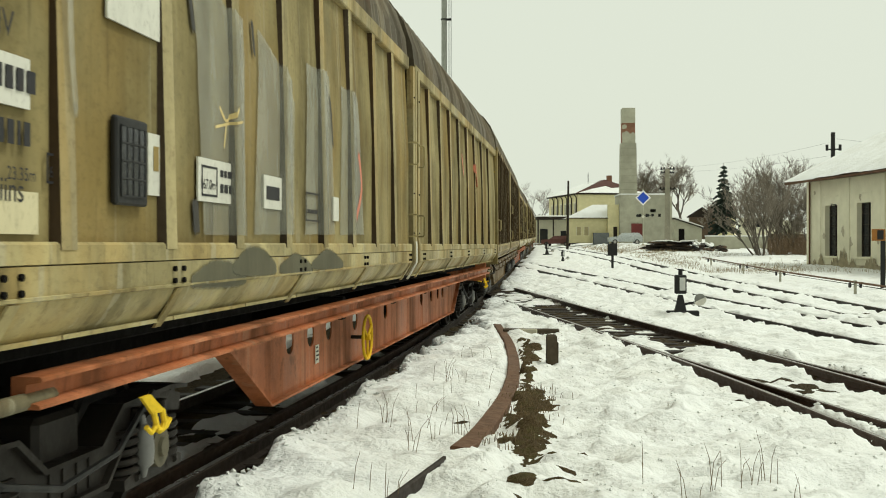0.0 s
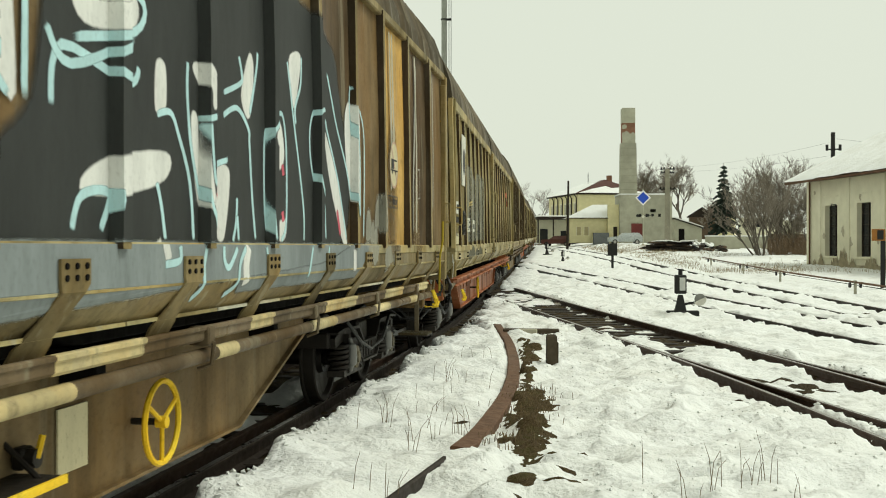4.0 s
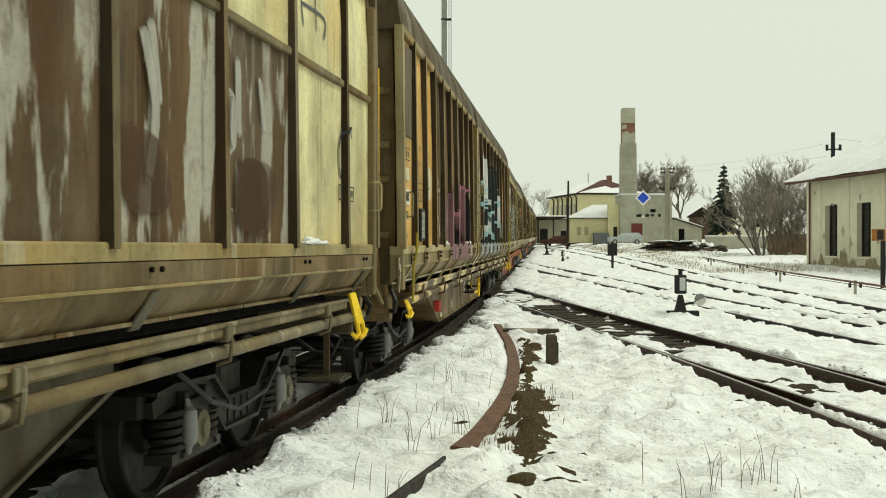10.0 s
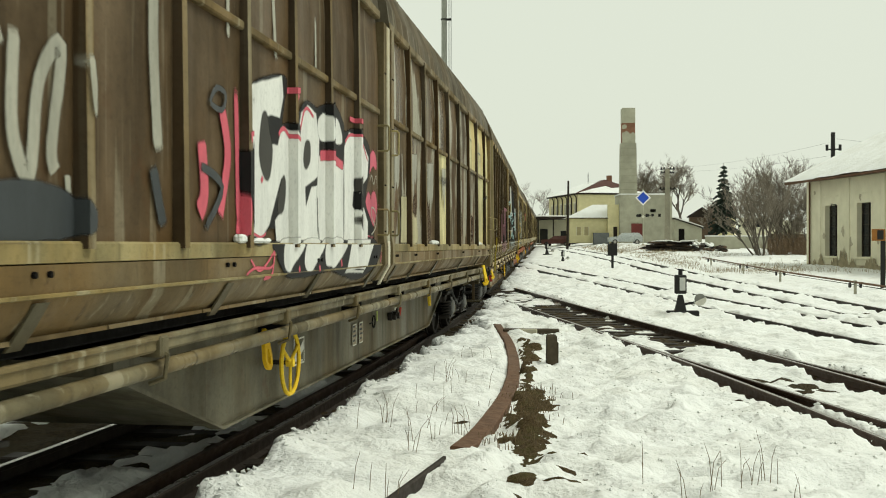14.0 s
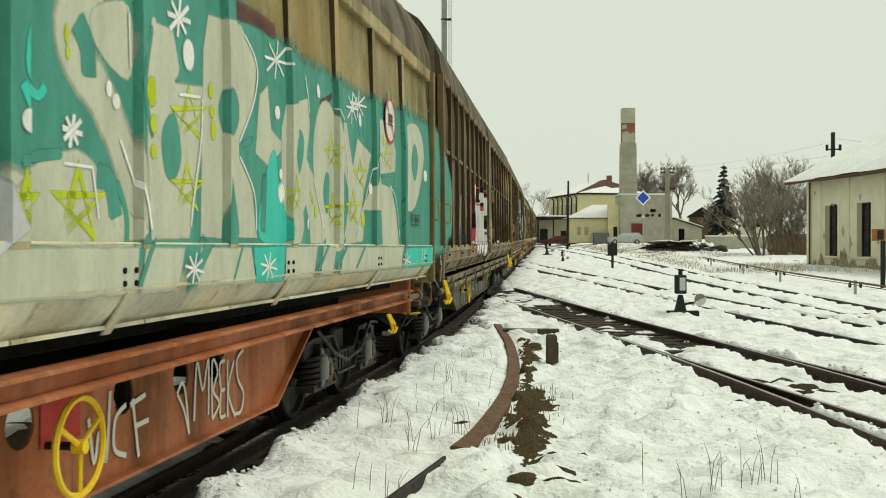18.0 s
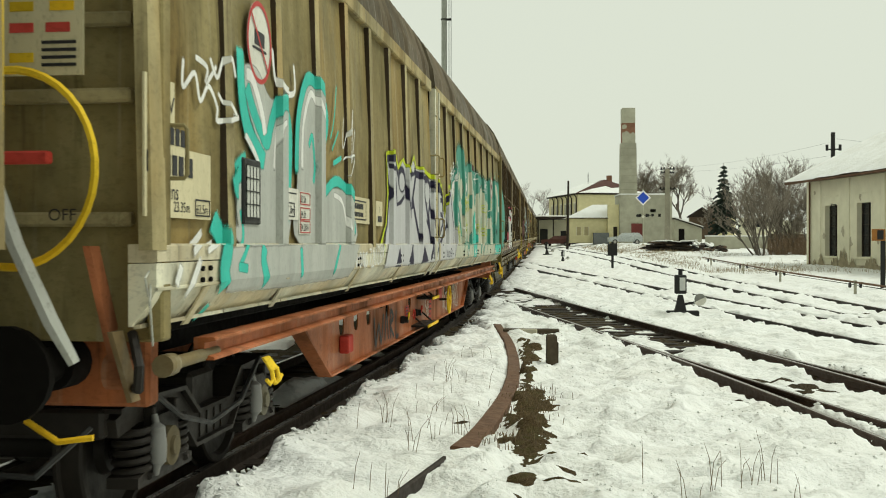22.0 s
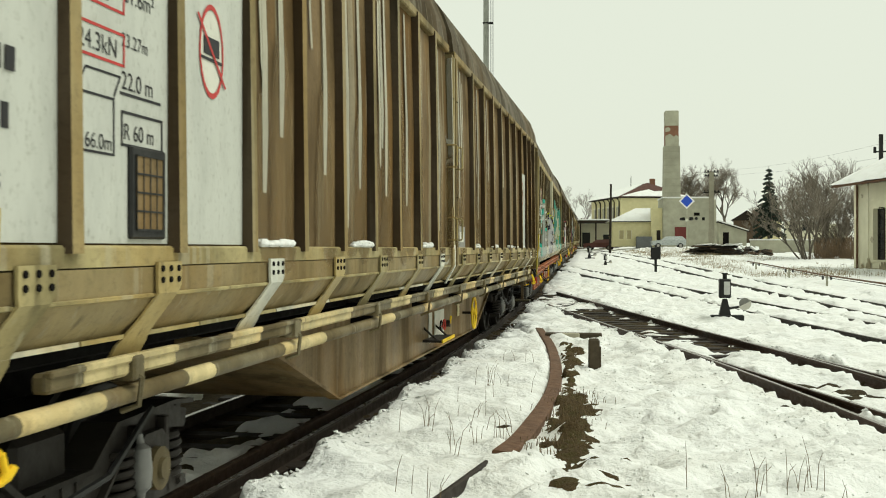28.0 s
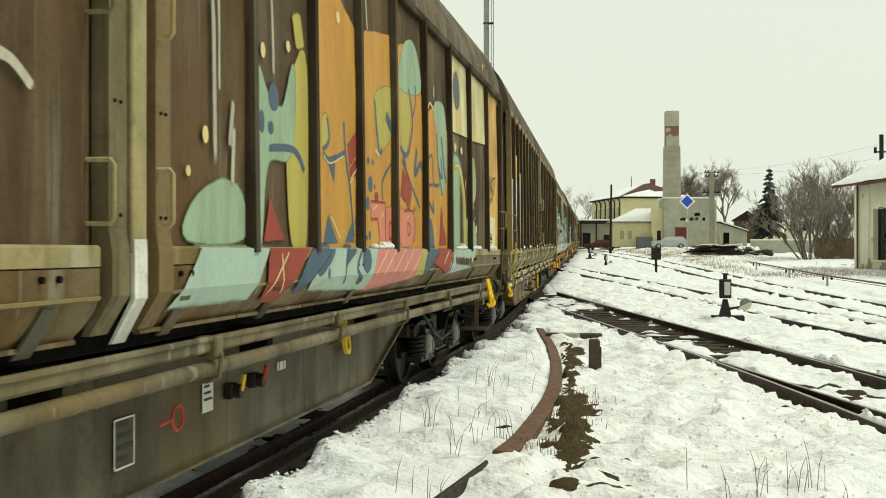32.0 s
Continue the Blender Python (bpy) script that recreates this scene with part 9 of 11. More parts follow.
sc.lay("red_accent", ROSE, [sc.line([(15.45, 2.36), (15.11, 2.38), (14.61, 2.33)], 0.09),
    sc.line([(16.04, 2.49), (15.93, 2.66), (15.81, 2.7), (15.64, 2.65)], 0.03),
    sc.line([(14.56, 2.56), (14.33, 2.65), (13.88, 2.64), (13.58, 2.46)], 0.03),
    sc.line([(16.6, 2.41), (16.47, 2.47), (16.31, 2.42), (16.11, 2.38)], 0.035),
    sc.line([(17.18, 1.7), (17.01, 1.67), (16.88, 1.7)], 0.02),
    sc.line([(14.38, 2.8), (14.06, 2.8)], 0.05),
    sc.line([(16.99, 2.08), (16.96, 2.05)], 0.05),
    sc.line([(16.22, 1.46), (16.19, 1.42)], 0.04),
    sc.line([(15.63, 1.46), (15.59, 1.41)], 0.04),
    sc.line([(14.88, 1.5), (14.85, 1.43)], 0.04)])
sc.lay("pale_letter", CHALK, [sc.line([(20.15, 2.36), (20.3, 2.56), (20.34, 2.27), (20.15, 2.32)], 0.1),
    sc.line([(20.34, 2.27), (20.34, 2), (20.15, 1.99)], 0.1),
    sc.line([(20.04, 2.48), (20.06, 2.07), (19.93, 1.9), (19.86, 2.29), (19.68, 2.46), (19.76, 2.03), (19.73, 1.92)], 0.09),
    sc.line([(19.55, 2.46), (19.49, 2.17)], 0.06),
    sc.line([(19.63, 1.92), (19.62, 1.83)], 0.05),
    sc.line([(18.73, 3.09), (18.75, 2.64), (18.69, 2.09)], 0.12),
    sc.line([(17.62, 3.26), (17.64, 2.89)], 0.06),
    sc.line([(16.69, 3.47), (16.65, 2.92)], 0.07),
    sc.line([(15.53, 3.49), (15.56, 2.97)], 0.05)])
sc.lay("slate_smear", SLATE, [sc.shape([(20.43, 1.66), (20.24, 1.82), (19.93, 1.86), (19.58, 1.81), (19.58, 1.67)]),
    sc.line([(17.94, 2.46), (17.84, 2.56), (17.69, 2.54), (17.75, 2.44)], 0.04, closed=True),
    sc.line([(18.76, 2.03), (18.62, 1.7)], 0.1),
    sc.line([(18.12, 2.08), (17.75, 1.97), (18.03, 1.71)], 0.06)])
sc.lay("pale_scribble", PALE2, [sc.line([(13.42, 1.72), (13.22, 1.80), (13.38, 1.90), (13.40, 2.0), (13.24, 1.98), (13.14, 1.88), (13.22, 1.78)], 0.022),
    sc.line([(13.5, 2.26), (13.4, 2.33), (13.3, 2.25), (13.18, 2.34), (13.12, 2.2)], 0.022)])
sc.lay("marker_arc", SLATE, [sc.line([(1.78, 2.58), (1.9, 2.66), (2.09, 2.63), (2.22, 2.51), (2.24, 2.33), (2.18, 2.19)], 0.03),
    sc.line([(1.92, 2.2), (1.89, 2.26)], 0.04)])
CREAM2 = spray_paint("cream_paint_remnant", (0.52, 0.47, 0.29, 1), worn=0.45, opacity=0.85)
sc.lay("peeled_field", CREAM2, [sc.shape([(11.11, 1.67), (11.11, 2.01), (10.91, 2.01), (10.68, 1.98), (10.6, 1.88), (10.56, 1.68)])])
sc.lay("peeled_field", CREAM2, [sc.shape([(11.72, 2.18), (11.37, 2.20), (11.37, 1.66), (11.76, 1.66), (11.70, 1.95)], False, 0.04)])
# pale streaked shapes that paint the sky's reflection in the glossy bays
sc.lay("peeled_field", PALE2, [sc.shape([(9.72, 2.72), (9.25, 2.76), (9.21, 2.40), (9.30, 2.22), (9.36, 2.30), (9.42, 1.95), (9.50, 2.30), (9.60, 2.15), (9.70, 2.32)], False, 0.05),
    sc.shape([(12.13, 2.66), (11.86, 2.66), (11.90, 2.35), (11.98, 2.28), (12.05, 2.38), (12.12, 2.22)], False, 0.05),
    sc.shape([(11.06, 2.74), (10.61, 2.77), (10.70, 2.40), (10.80, 2.48), (10.93, 2.12), (10.98, 2.35)], False, 0.05),
    sc.line([(11.68, 2.72), (11.66, 2.5), (11.62, 2.22)], 0.05),
    sc.shape([(8.30, 2.76), (7.90, 2.78), (7.95, 2.40), (8.04, 2.10), (8.12, 2.45), (8.22, 2.30)], False, 0.05),
    sc.line([(7.37, 2.7), (7.25, 2.26)], 0.1),
    sc.line([(5.93, 2.78), (5.84, 2.33)], 0.1),
    sc.line([(4.29, 2.74), (4.17, 2.36)], 0.07),
    sc.line([(6.02, 2.72), (5.87, 2.32), (5.95, 1.95)], 0.1),
    sc.line([(4.69, 2.8), (4.67, 2.29)], 0.1),
    sc.shape([(4.93, 2.54), (4.76, 2.53), (4.73, 2.27), (4.89, 2.17), (4.97, 2.28)]),
    sc.line([(4.93, 1.87), (4.89, 1.81)], 0.12)])
sc.lay("rust_field", RUSTY, [sc.shape([(10.87, 2.21), (10.68, 2.26), (10.6, 2.13), (10.72, 1.99), (10.91, 2.06)]),
    sc.shape([(9.89, 2.16), (9.61, 2.14), (9.42, 1.8), (9.84, 1.71)]),
    sc.shape([(6.3, 2.14), (5.87, 2.15), (5.71, 1.85), (6.16, 1.81)]),
    sc.shape([(4.66, 2.11), (4.2, 2.13), (4.15, 1.79), (4.66, 1.77)]),
    sc.shape([(4.58, 2.13), (3.97, 2.1), (4.1, 1.73), (4.63, 1.75)])])
sc.lay("green_smear", MOSSY, [sc.line([(7.41, 2), (7.36, 1.74)], 0.16),
    sc.line([(7.37, 2.25), (7.37, 1.86)], 0.12)])
sc.lay("marker_tag", SLATE, [sc.line([(3.33, 3.61), (3.25, 3.27)], 0.03),
    sc.line([(2.92, 3.71), (2.89, 3.3)], 0.025),
    sc.line([(3.33, 3.46), (2.66, 3.47), (2.69, 3.29)], 0.03),
    sc.line([(4.53, 3.63), (4.17, 3.6)], 0.03)])
words(wC, "\u0421\u0422\u0410\u041d\u0418\u0427\u0410\u0420\u0418", 8.84, 2.50, 0.165, INK)
rev_box(wC, 2.27, 2.0)
handwheel(wC, 15.54, 0.68, R=0.25)
lifting_eye(wC, 15.80, 0.74)
lifting_eye(wC, 7.36, 0.76)
rim(wC, 14.49, 14.83, 0.565, 0.80, 0.014, PLATEW, HX)
part("load_table", Build().box(HX, HX + 0.003, HALF - 14.80, HALF - 14.75, 0.60, 0.68).box(HX, HX + 0.003, HALF - 14.73, HALF - 14.55, 0.585, 0.60), PLATEW, wC)
part("pictogram", Build().add([(HX + 0.003, HALF - u, z) for u, z in ((14.72, 0.61), (14.52, 0.68), (14.52, 0.77), (14.66, 0.70))], [(0, 1, 2, 3)]), PLATEW, wC)
TANP = print_paint("tan_stencil_field", (0.30, 0.24, 0.16, 1))
for ul in (12.44, 12.10):
    hull_label(wC, ul, 0.645, 0.23, 0.19, TANP, 4)
    rim(wC, ul - 0.095, ul + 0.095, 0.525, 0.755, 0.012, PLATEW, HX + 0.005)
bars(wC, 11.2, 0.70, (0.06,), 0.12, plain("lime_sticker", (0.42, 0.50, 0.10, 1), 0.5), HX)
bars(wC, 10.0, 0.76, (0.02, 0.09, 0.02), 0.035, PLATEW, HX)
pull_loop(wC, 11.66, 0.73)
valve(wC, 10.45, 0.71, IRON)
valve(wC, 10.2, 0.71, RED)
id_panel(wC, 22.2, 2.3, GREYP)

# olive wagon with teal and silver lettering
sd = Spray(wD, "beam")
sd.lay("teal_ground", TEAL, [sd.shape([(10.44, 1.65), (10.63, 1.88), (10.78, 2.19), (10.85, 2.51), (10.63, 2.7), (10.19, 2.83), (9.95, 3.12), (9.43, 3.26), (9.06, 3.06), (8.65, 2.96), (7.91, 3.04), (7.04, 2.97), (5.98, 2.95), (4.29, 2.95), (1.96, 3.07), (-0.49, 3), (-0.49, 1.69)], soft=0.24)])
sd.lay("burgundy_haze", WINE, [sd.line([(7.9, 3.11), (7.39, 3.14), (7, 3.13)], 0.12),
    sd.line([(5.94, 2.77), (5.51, 2.9)], 0.06)])
sd.lay("pale_letter", PALE, [sd.line([(9.59, 2.8), (9.88, 2.6), (9.84, 2.45), (9.64, 2.33), (9.44, 2.14), (9.31, 1.92), (9.36, 1.74), (9.68, 1.69), (10.16, 1.74), (10.47, 1.81)], 0.27),
    sd.shape([(9.66, 2.69), (9.34, 2.77), (9.32, 2.46), (9.53, 2.48), (9.68, 2.58)]),
    sd.shape([(9.16, 2.75), (8.82, 2.76), (8.74, 2.58), (8.79, 2.48), (8.41, 2.52), (8.4, 2.23), (8.6, 1.67), (9.17, 1.66), (9.21, 2.08), (9.22, 2.59)], False),
    sd.shape([(8.41, 1.67), (8.37, 2.75), (8.28, 2.96), (7.74, 3.02), (7.47, 2.83), (7.55, 2.55), (7.87, 2.23), (7.57, 1.99), (7.47, 1.68), (7.9, 1.68), (8.04, 2.05), (8.12, 1.67)], False),
    sd.shape([(7.47, 2.24), (7.39, 2.63), (7.25, 2.71), (7.18, 2.42), (6.88, 2.35), (7.2, 2.17)], False),
    sd.shape([(6.94, 1.64), (6.91, 2.46), (6.81, 2.63), (6.28, 2.75), (6.23, 2.56), (6.32, 2.3), (6.22, 2.21), (5.99, 2.11), (5.87, 1.88), (5.83, 1.65), (6.19, 1.65), (6.22, 1.82), (6.32, 1.95), (6.41, 1.89), (6.39, 1.75), (6.45, 1.65)], False),
    sd.shape([(6.11, 2.37), (6.04, 2.6), (5.87, 2.77), (5.66, 2.81), (5.47, 2.71), (5.33, 2.49), (5.33, 1.66), (5.81, 1.65), (5.87, 1.92), (6.06, 2.12)]),
    sd.shape([(5.32, 2.7), (5.06, 2.71), (4.82, 2.33), (4.63, 2.61), (4.09, 2.52), (4.39, 2.15), (4.69, 1.66), (5.16, 1.64), (4.96, 1.98), (4.99, 2.16), (5.25, 2.41)], False),
    sd.shape([(3.85, 2.75), (3.6, 2.92), (3.21, 2.92), (2.87, 2.66), (2.91, 2.45), (3.65, 2.37), (3.6, 2.25), (3.1, 2.23), (2.85, 1.97), (2.67, 1.63), (3.52, 1.63), (3.6, 2), (4.39, 1.98), (4.43, 1.67), (4.71, 1.66), (4.43, 1.98), (3.9, 2.26)], False),
    sd.shape([(2.23, 2.97), (1.51, 3.1), (1.11, 2.89), (1.24, 2.49), (1.76, 2.09), (2.33, 2.1), (2.13, 2.53)]),
    sd.shape([(10.47, 1.65), (10.31, 1.86), (9.83, 2.02), (9.5, 1.85), (9.28, 1.66)]),
    sd.shape([(10.78, 2.58), (10.63, 2.65), (10.47, 2.59), (10.53, 2.41), (10.68, 2.33)])])
sd.lay("sill_letter", PALE, [sd.shape([(10.72, 1.59), (9.31, 1.59), (9.34, 1.4), (10.72, 1.42)], False),
    sd.shape([(9.23, 1.59), (8.76, 1.59), (8.85, 1.4), (9.27, 1.4)], False),
    sd.shape([(8.53, 1.59), (7.7, 1.59), (7.61, 1.4), (8.57, 1.4)], False),
    sd.shape([(6.95, 1.59), (6.15, 1.6), (6.26, 1.39), (6.97, 1.39)], False),
    sd.shape([(5.96, 1.6), (5.58, 1.59), (5.7, 1.4), (6.04, 1.4)], False),
    sd.shape([(5.31, 1.59), (2.63, 1.59), (2.77, 1.4), (5.42, 1.4)], False)])
sd.lay("teal_counter", TEAL, [sd.shape([(8.89, 2.01), (8.93, 2.2), (8.8, 2.31), (8.72, 2.12), (8.79, 2)]),
    sd.shape([(8.13, 2.43), (8.04, 2.56), (7.94, 2.45), (8.04, 2.31)]),
    sd.shape([(6.69, 2.28), (6.64, 2.42), (6.49, 2.48), (6.4, 2.43), (6.43, 2.28), (6.52, 2.17), (6.64, 2.18)]),
    sd.shape([(5.81, 2.06), (5.74, 2.2), (5.66, 2.17), (5.68, 1.96), (5.74, 1.92)]),
    sd.shape([(1.91, 2.63), (1.71, 2.85), (1.51, 2.67), (1.71, 2.43)]),
    sd.line([(3.9, 2.89), (3.9, 2.26)], 0.04),
    sd.line([(3.65, 2.34), (2.91, 2.41)], 0.04),
    sd.line([(2.59, 2.99), (2.45, 2.5), (2.59, 1.69)], 0.06),
    sd.line([(9.84, 2.61), (9.74, 2.51), (9.72, 2.37)], 0.14),
    sd.line([(9.66, 1.94), (9.53, 1.91), (9.47, 1.74)], 0.13),
    sd.line([(9.17, 2.73), (9.25, 2.41), (9.17, 2.15)], 0.04),
    sd.line([(10.35, 1.94), (10.16, 1.98), (9.95, 2.01)], 0.05),
    sd.line([(7.87, 2.01), (7.82, 1.67)], 0.05),
    sd.line([(7.9, 2.22), (7.53, 2.32)], 0.05),
    sd.line([(7.3, 2.13), (7.35, 1.69)], 0.1),
    sd.line([(9.12, 1.66), (9.32, 1.4)], 0.04),
    sd.line([(8.35, 1.67), (8.71, 1.38)], 0.09),
    sd.line([(7.81, 1.67), (8.02, 1.4)], 0.03),
    sd.line([(5.73, 1.68), (6.15, 1.4)], 0.04),
    sd.line([(5.07, 1.69), (5.61, 1.39)], 0.04),
    sd.line([(4.37, 1.69), (4.92, 1.39)], 0.04),
    sd.line([(9.46, 1.93), (9.36, 1.76), (9.36, 1.61)], 0.05)])
sd.lay("turquoise_field", TURQ, [sd.shape([(7.41, 1.68), (7.3, 2.04), (7.1, 2.27), (7, 2.06), (6.79, 1.68)]),
    sd.shape([(7.65, 1.59), (6.99, 1.6), (7.02, 1.39), (7.58, 1.4)], False),
    sd.shape([(2.49, 1.58), (0.62, 1.59), (0.7, 1.39), (2.63, 1.39)], False),
    sd.line([(10.26, 2.5), (10.29, 2.32), (10.16, 2.23), (10.09, 2.28)], 0.05),
    sd.line([(10.34, 2.26), (10.26, 2.16)], 0.06)])
sd.lay("teal_spike", TURQ, [sd.line([(3.75, 2.89), (3.67, 3.12)], 0.025, False),
    sd.line([(3.52, 2.96), (3.59, 3.17)], 0.025, False),
    sd.line([(3.21, 3.05), (3.1, 3.31)], 0.025, False),
    sd.line([(2.91, 3.11), (2.96, 3.34)], 0.025, False),
    sd.line([(2.16, 3.06), (1.94, 3.36)], 0.025, False),
    sd.line([(1.88, 3.14), (1.96, 3.4)], 0.025, False),
    sd.line([(1.51, 3.24), (1.37, 3.55)], 0.025, False),
    sd.line([(2.45, 3.04), (2.39, 3.31)], 0.025, False),
    sd.line([(4.55, 2.67), (4.63, 2.85)], 0.025, False),
    sd.line([(4.39, 2.67), (4.35, 2.87)], 0.025, False),
    sd.line([(0.76, 3.15), (0.7, 3.47)], 0.025, False)])
sd.lay("lime_star", LIME, [sd.line([(8.76, 2.2), (8.6, 2.49), (8.44, 2.24), (8.83, 2.35), (8.34, 2.42), (8.76, 2.2)], 0.054, False),
    sd.line([(8.77, 1.82), (8.62, 2.07), (8.48, 1.83), (8.83, 1.96), (8.39, 1.99), (8.77, 1.82)], 0.054, False),
    sd.line([(9.96, 1.66), (9.82, 1.96), (9.68, 1.66), (10.02, 1.83), (9.6, 1.85), (9.96, 1.66)], 0.09, False),
    sd.line([(10.4, 1.68), (10.31, 1.89), (10.22, 1.68), (10.44, 1.8), (10.17, 1.82), (10.4, 1.68)], 0.09, False),
    sd.line([(5.74, 2.26), (5.58, 2.56), (5.42, 2.3), (5.8, 2.41), (5.33, 2.48), (5.74, 2.26)], 0.045, False),
    sd.line([(5.72, 1.76), (5.54, 2.07), (5.37, 1.77), (5.79, 1.94), (5.27, 1.97), (5.72, 1.76)], 0.054, False),
    sd.line([(4.74, 2.15), (4.55, 2.45), (4.37, 2.18), (4.82, 2.31), (4.26, 2.37), (4.74, 2.15)], 0.045, False),
    sd.line([(5.01, 1.82), (4.82, 2.12), (4.63, 1.83), (5.08, 1.99), (4.52, 2.02), (5.01, 1.82)], 0.054, False),
    sd.line([(3.55, 2.41), (3.33, 2.7), (3.12, 2.46), (3.63, 2.56), (3, 2.64), (3.55, 2.41)], 0.036, False),
    sd.line([(6.84, 1.86), (6.72, 2.13), (6.61, 1.88), (6.89, 2.01), (6.55, 2.04), (6.84, 1.86)], 0.045, False)])
sd.lay("lime_dot", LIME, [sd.dot(9.18, 2.39, 0.06, 0.08),
    sd.dot(9.16, 2.23, 0.04, 0.05),
    sd.dot(9.16, 2.09, 0.04, 0.04),
    sd.dot(9.92, 2.53, 0.02, 0.05),
    sd.dot(9.91, 2.45, 0.02, 0.03),
    sd.dot(8.28, 2.53, 0.04, 0.05),
    sd.dot(8.26, 2.41, 0.04, 0.04),
    sd.dot(8.24, 2.3, 0.04, 0.06),
    sd.dot(6.06, 1.89, 0.04, 0.05),
    sd.dot(6.14, 1.98, 0.03, 0.03),
    sd.dot(6.19, 2.03, 0.02, 0.02),
    sd.dot(4.43, 1.87, 0.07, 0.08),
    sd.dot(3.49, 2.73, 0.05, 0.06)])
sd.lay("white_star", WHITES, [sd.line([(8.88, 2.85), (8.57, 2.87)], 0.035, False),
    sd.line([(8.82, 2.93), (8.64, 2.79)], 0.035, False),
    sd.line([(8.7, 2.97), (8.76, 2.75)], 0.035, False),
    sd.line([(8.59, 2.95), (8.86, 2.77)], 0.035, False),
    sd.line([(9.96, 2.12), (9.79, 2.11)], 0.03, False),
    sd.line([(9.93, 2.17), (9.83, 2.06)], 0.03, False),
    sd.line([(9.86, 2.19), (9.9, 2.04)], 0.03, False),
    sd.line([(9.8, 2.17), (9.95, 2.07)], 0.03, False),
    sd.line([(7.29, 2.91), (6.75, 2.95)], 0.025, False),
    sd.line([(7.18, 3.02), (6.88, 2.84)], 0.025, False),
    sd.line([(6.98, 3.08), (7.09, 2.79)], 0.025, False),
    sd.line([(6.8, 3.06), (7.26, 2.82)], 0.025, False),
    sd.line([(4.91, 2.93), (4.26, 2.97)], 0.025, False),
    sd.line([(4.78, 3.03), (4.41, 2.87)], 0.025, False),
    sd.line([(4.53, 3.09), (4.66, 2.82)], 0.025, False),
    sd.line([(4.31, 3.06), (4.86, 2.85)], 0.025, False),
    sd.line([(8.76, 1.51), (8.5, 1.47)], 0.02, False),
    sd.line([(8.7, 1.56), (8.56, 1.42)], 0.02, False),
    sd.line([(8.6, 1.58), (8.66, 1.41)], 0.02, False),
    sd.line([(8.52, 1.54), (8.74, 1.45)], 0.02, False),
    sd.line([(7.52, 1.5), (7.18, 1.46)], 0.02, False),
    sd.line([(7.45, 1.56), (7.26, 1.4)], 0.02, False),
    sd.line([(7.32, 1.57), (7.39, 1.39)], 0.02, False),
    sd.line([(7.21, 1.53), (7.5, 1.43)], 0.02, False),
    sd.line([(5.06, 2.87), (4.6, 2.9)], 0.025, False),
    sd.line([(4.97, 2.98), (4.7, 2.79)], 0.025, False),
    sd.line([(4.79, 3.04), (4.89, 2.73)], 0.025, False),
    sd.line([(4.63, 3.01), (5.03, 2.77)], 0.025, False),
    sd.line([(2.7, 1.48), (2.22, 1.43)], 0.02, False),
    sd.line([(2.6, 1.54), (2.33, 1.36)], 0.02, False),
    sd.line([(2.42, 1.55), (2.51, 1.35)], 0.02, False),
    sd.line([(2.26, 1.51), (2.66, 1.4)], 0.02, False),
    sd.line([(11.12, 2.77), (10.61, 2.8)], 0.03, False),
    sd.line([(11.02, 2.88), (10.73, 2.69)], 0.03, False),
    sd.line([(10.82, 2.93), (10.93, 2.64)], 0.03, False),
    sd.line([(10.65, 2.9), (11.08, 2.67)], 0.03, False)])
sd.lay("white_bubble", WHITES, [sd.dot(8.61, 2.68, 0.08, 0.09),
    sd.dot(9.54, 2.35, 0.03, 0.04),
    sd.dot(9.47, 2.3, 0.04, 0.04),
    sd.dot(5.97, 2.87, 0.05, 0.06),
    sd.dot(7.04, 2.56, 0.06, 0.05),
    sd.dot(6.95, 2, 0.08, 0.07),
    sd.dot(6.96, 1.99, 0.05, 0.07),
    sd.dot(6.96, 2.13, 0.04, 0.04),
    sd.dot(4.55, 2.81, 0.06, 0.07),
    sd.dot(1, 2.52, 0.13, 0.08),
    sd.dot(4.11, 2.18, 0.08, 0.06),
    sd.dot(6.28, 1.79, 0.02, 0.05),
    sd.dot(10.29, 2.11, 0.06, 0.05),
    sd.dot(10.77, 2.54, 0.09, 0.09),
    sd.dot(10.58, 2.61, 0.08, 0.08),
    sd.dot(10.59, 2.47, 0.06, 0.06)])
sd.lay("white_rim", WHITES, [sd.line([(9.95, 1.97), (9.7, 1.97), (9.64, 1.74)], 0.02, False),
    sd.line([(9.44, 2.14), (9.25, 1.88), (9.18, 1.68)], 0.025),
    sd.line([(8.76, 2.44), (8.41, 2.47)], 0.02),
    sd.line([(8.41, 2.48), (8.43, 2.23), (8.53, 1.91), (8.58, 1.71)], 0.02),
    sd.line([(7.7, 2.99), (7.47, 2.83), (7.53, 2.57), (7.82, 2.26)], 0.02),
    sd.line([(7.82, 2.2), (7.53, 1.97), (7.48, 1.7)], 0.02),
    sd.line([(6.33, 2.96), (6.23, 2.63)], 0.02),
    sd.line([(6.14, 2.18), (5.8, 1.73)], 0.02),
    sd.line([(5.51, 2.81), (5.12, 2.57), (5, 2.18)], 0.018),
    sd.line([(3.86, 2.56), (4.11, 2.3), (4.69, 1.72)], 0.018),
    sd.line([(9.34, 2.78), (9.32, 2.46)], 0.02),
    sd.line([(3.21, 2.28), (2.85, 2.11), (2.65, 1.69)], 0.02)])
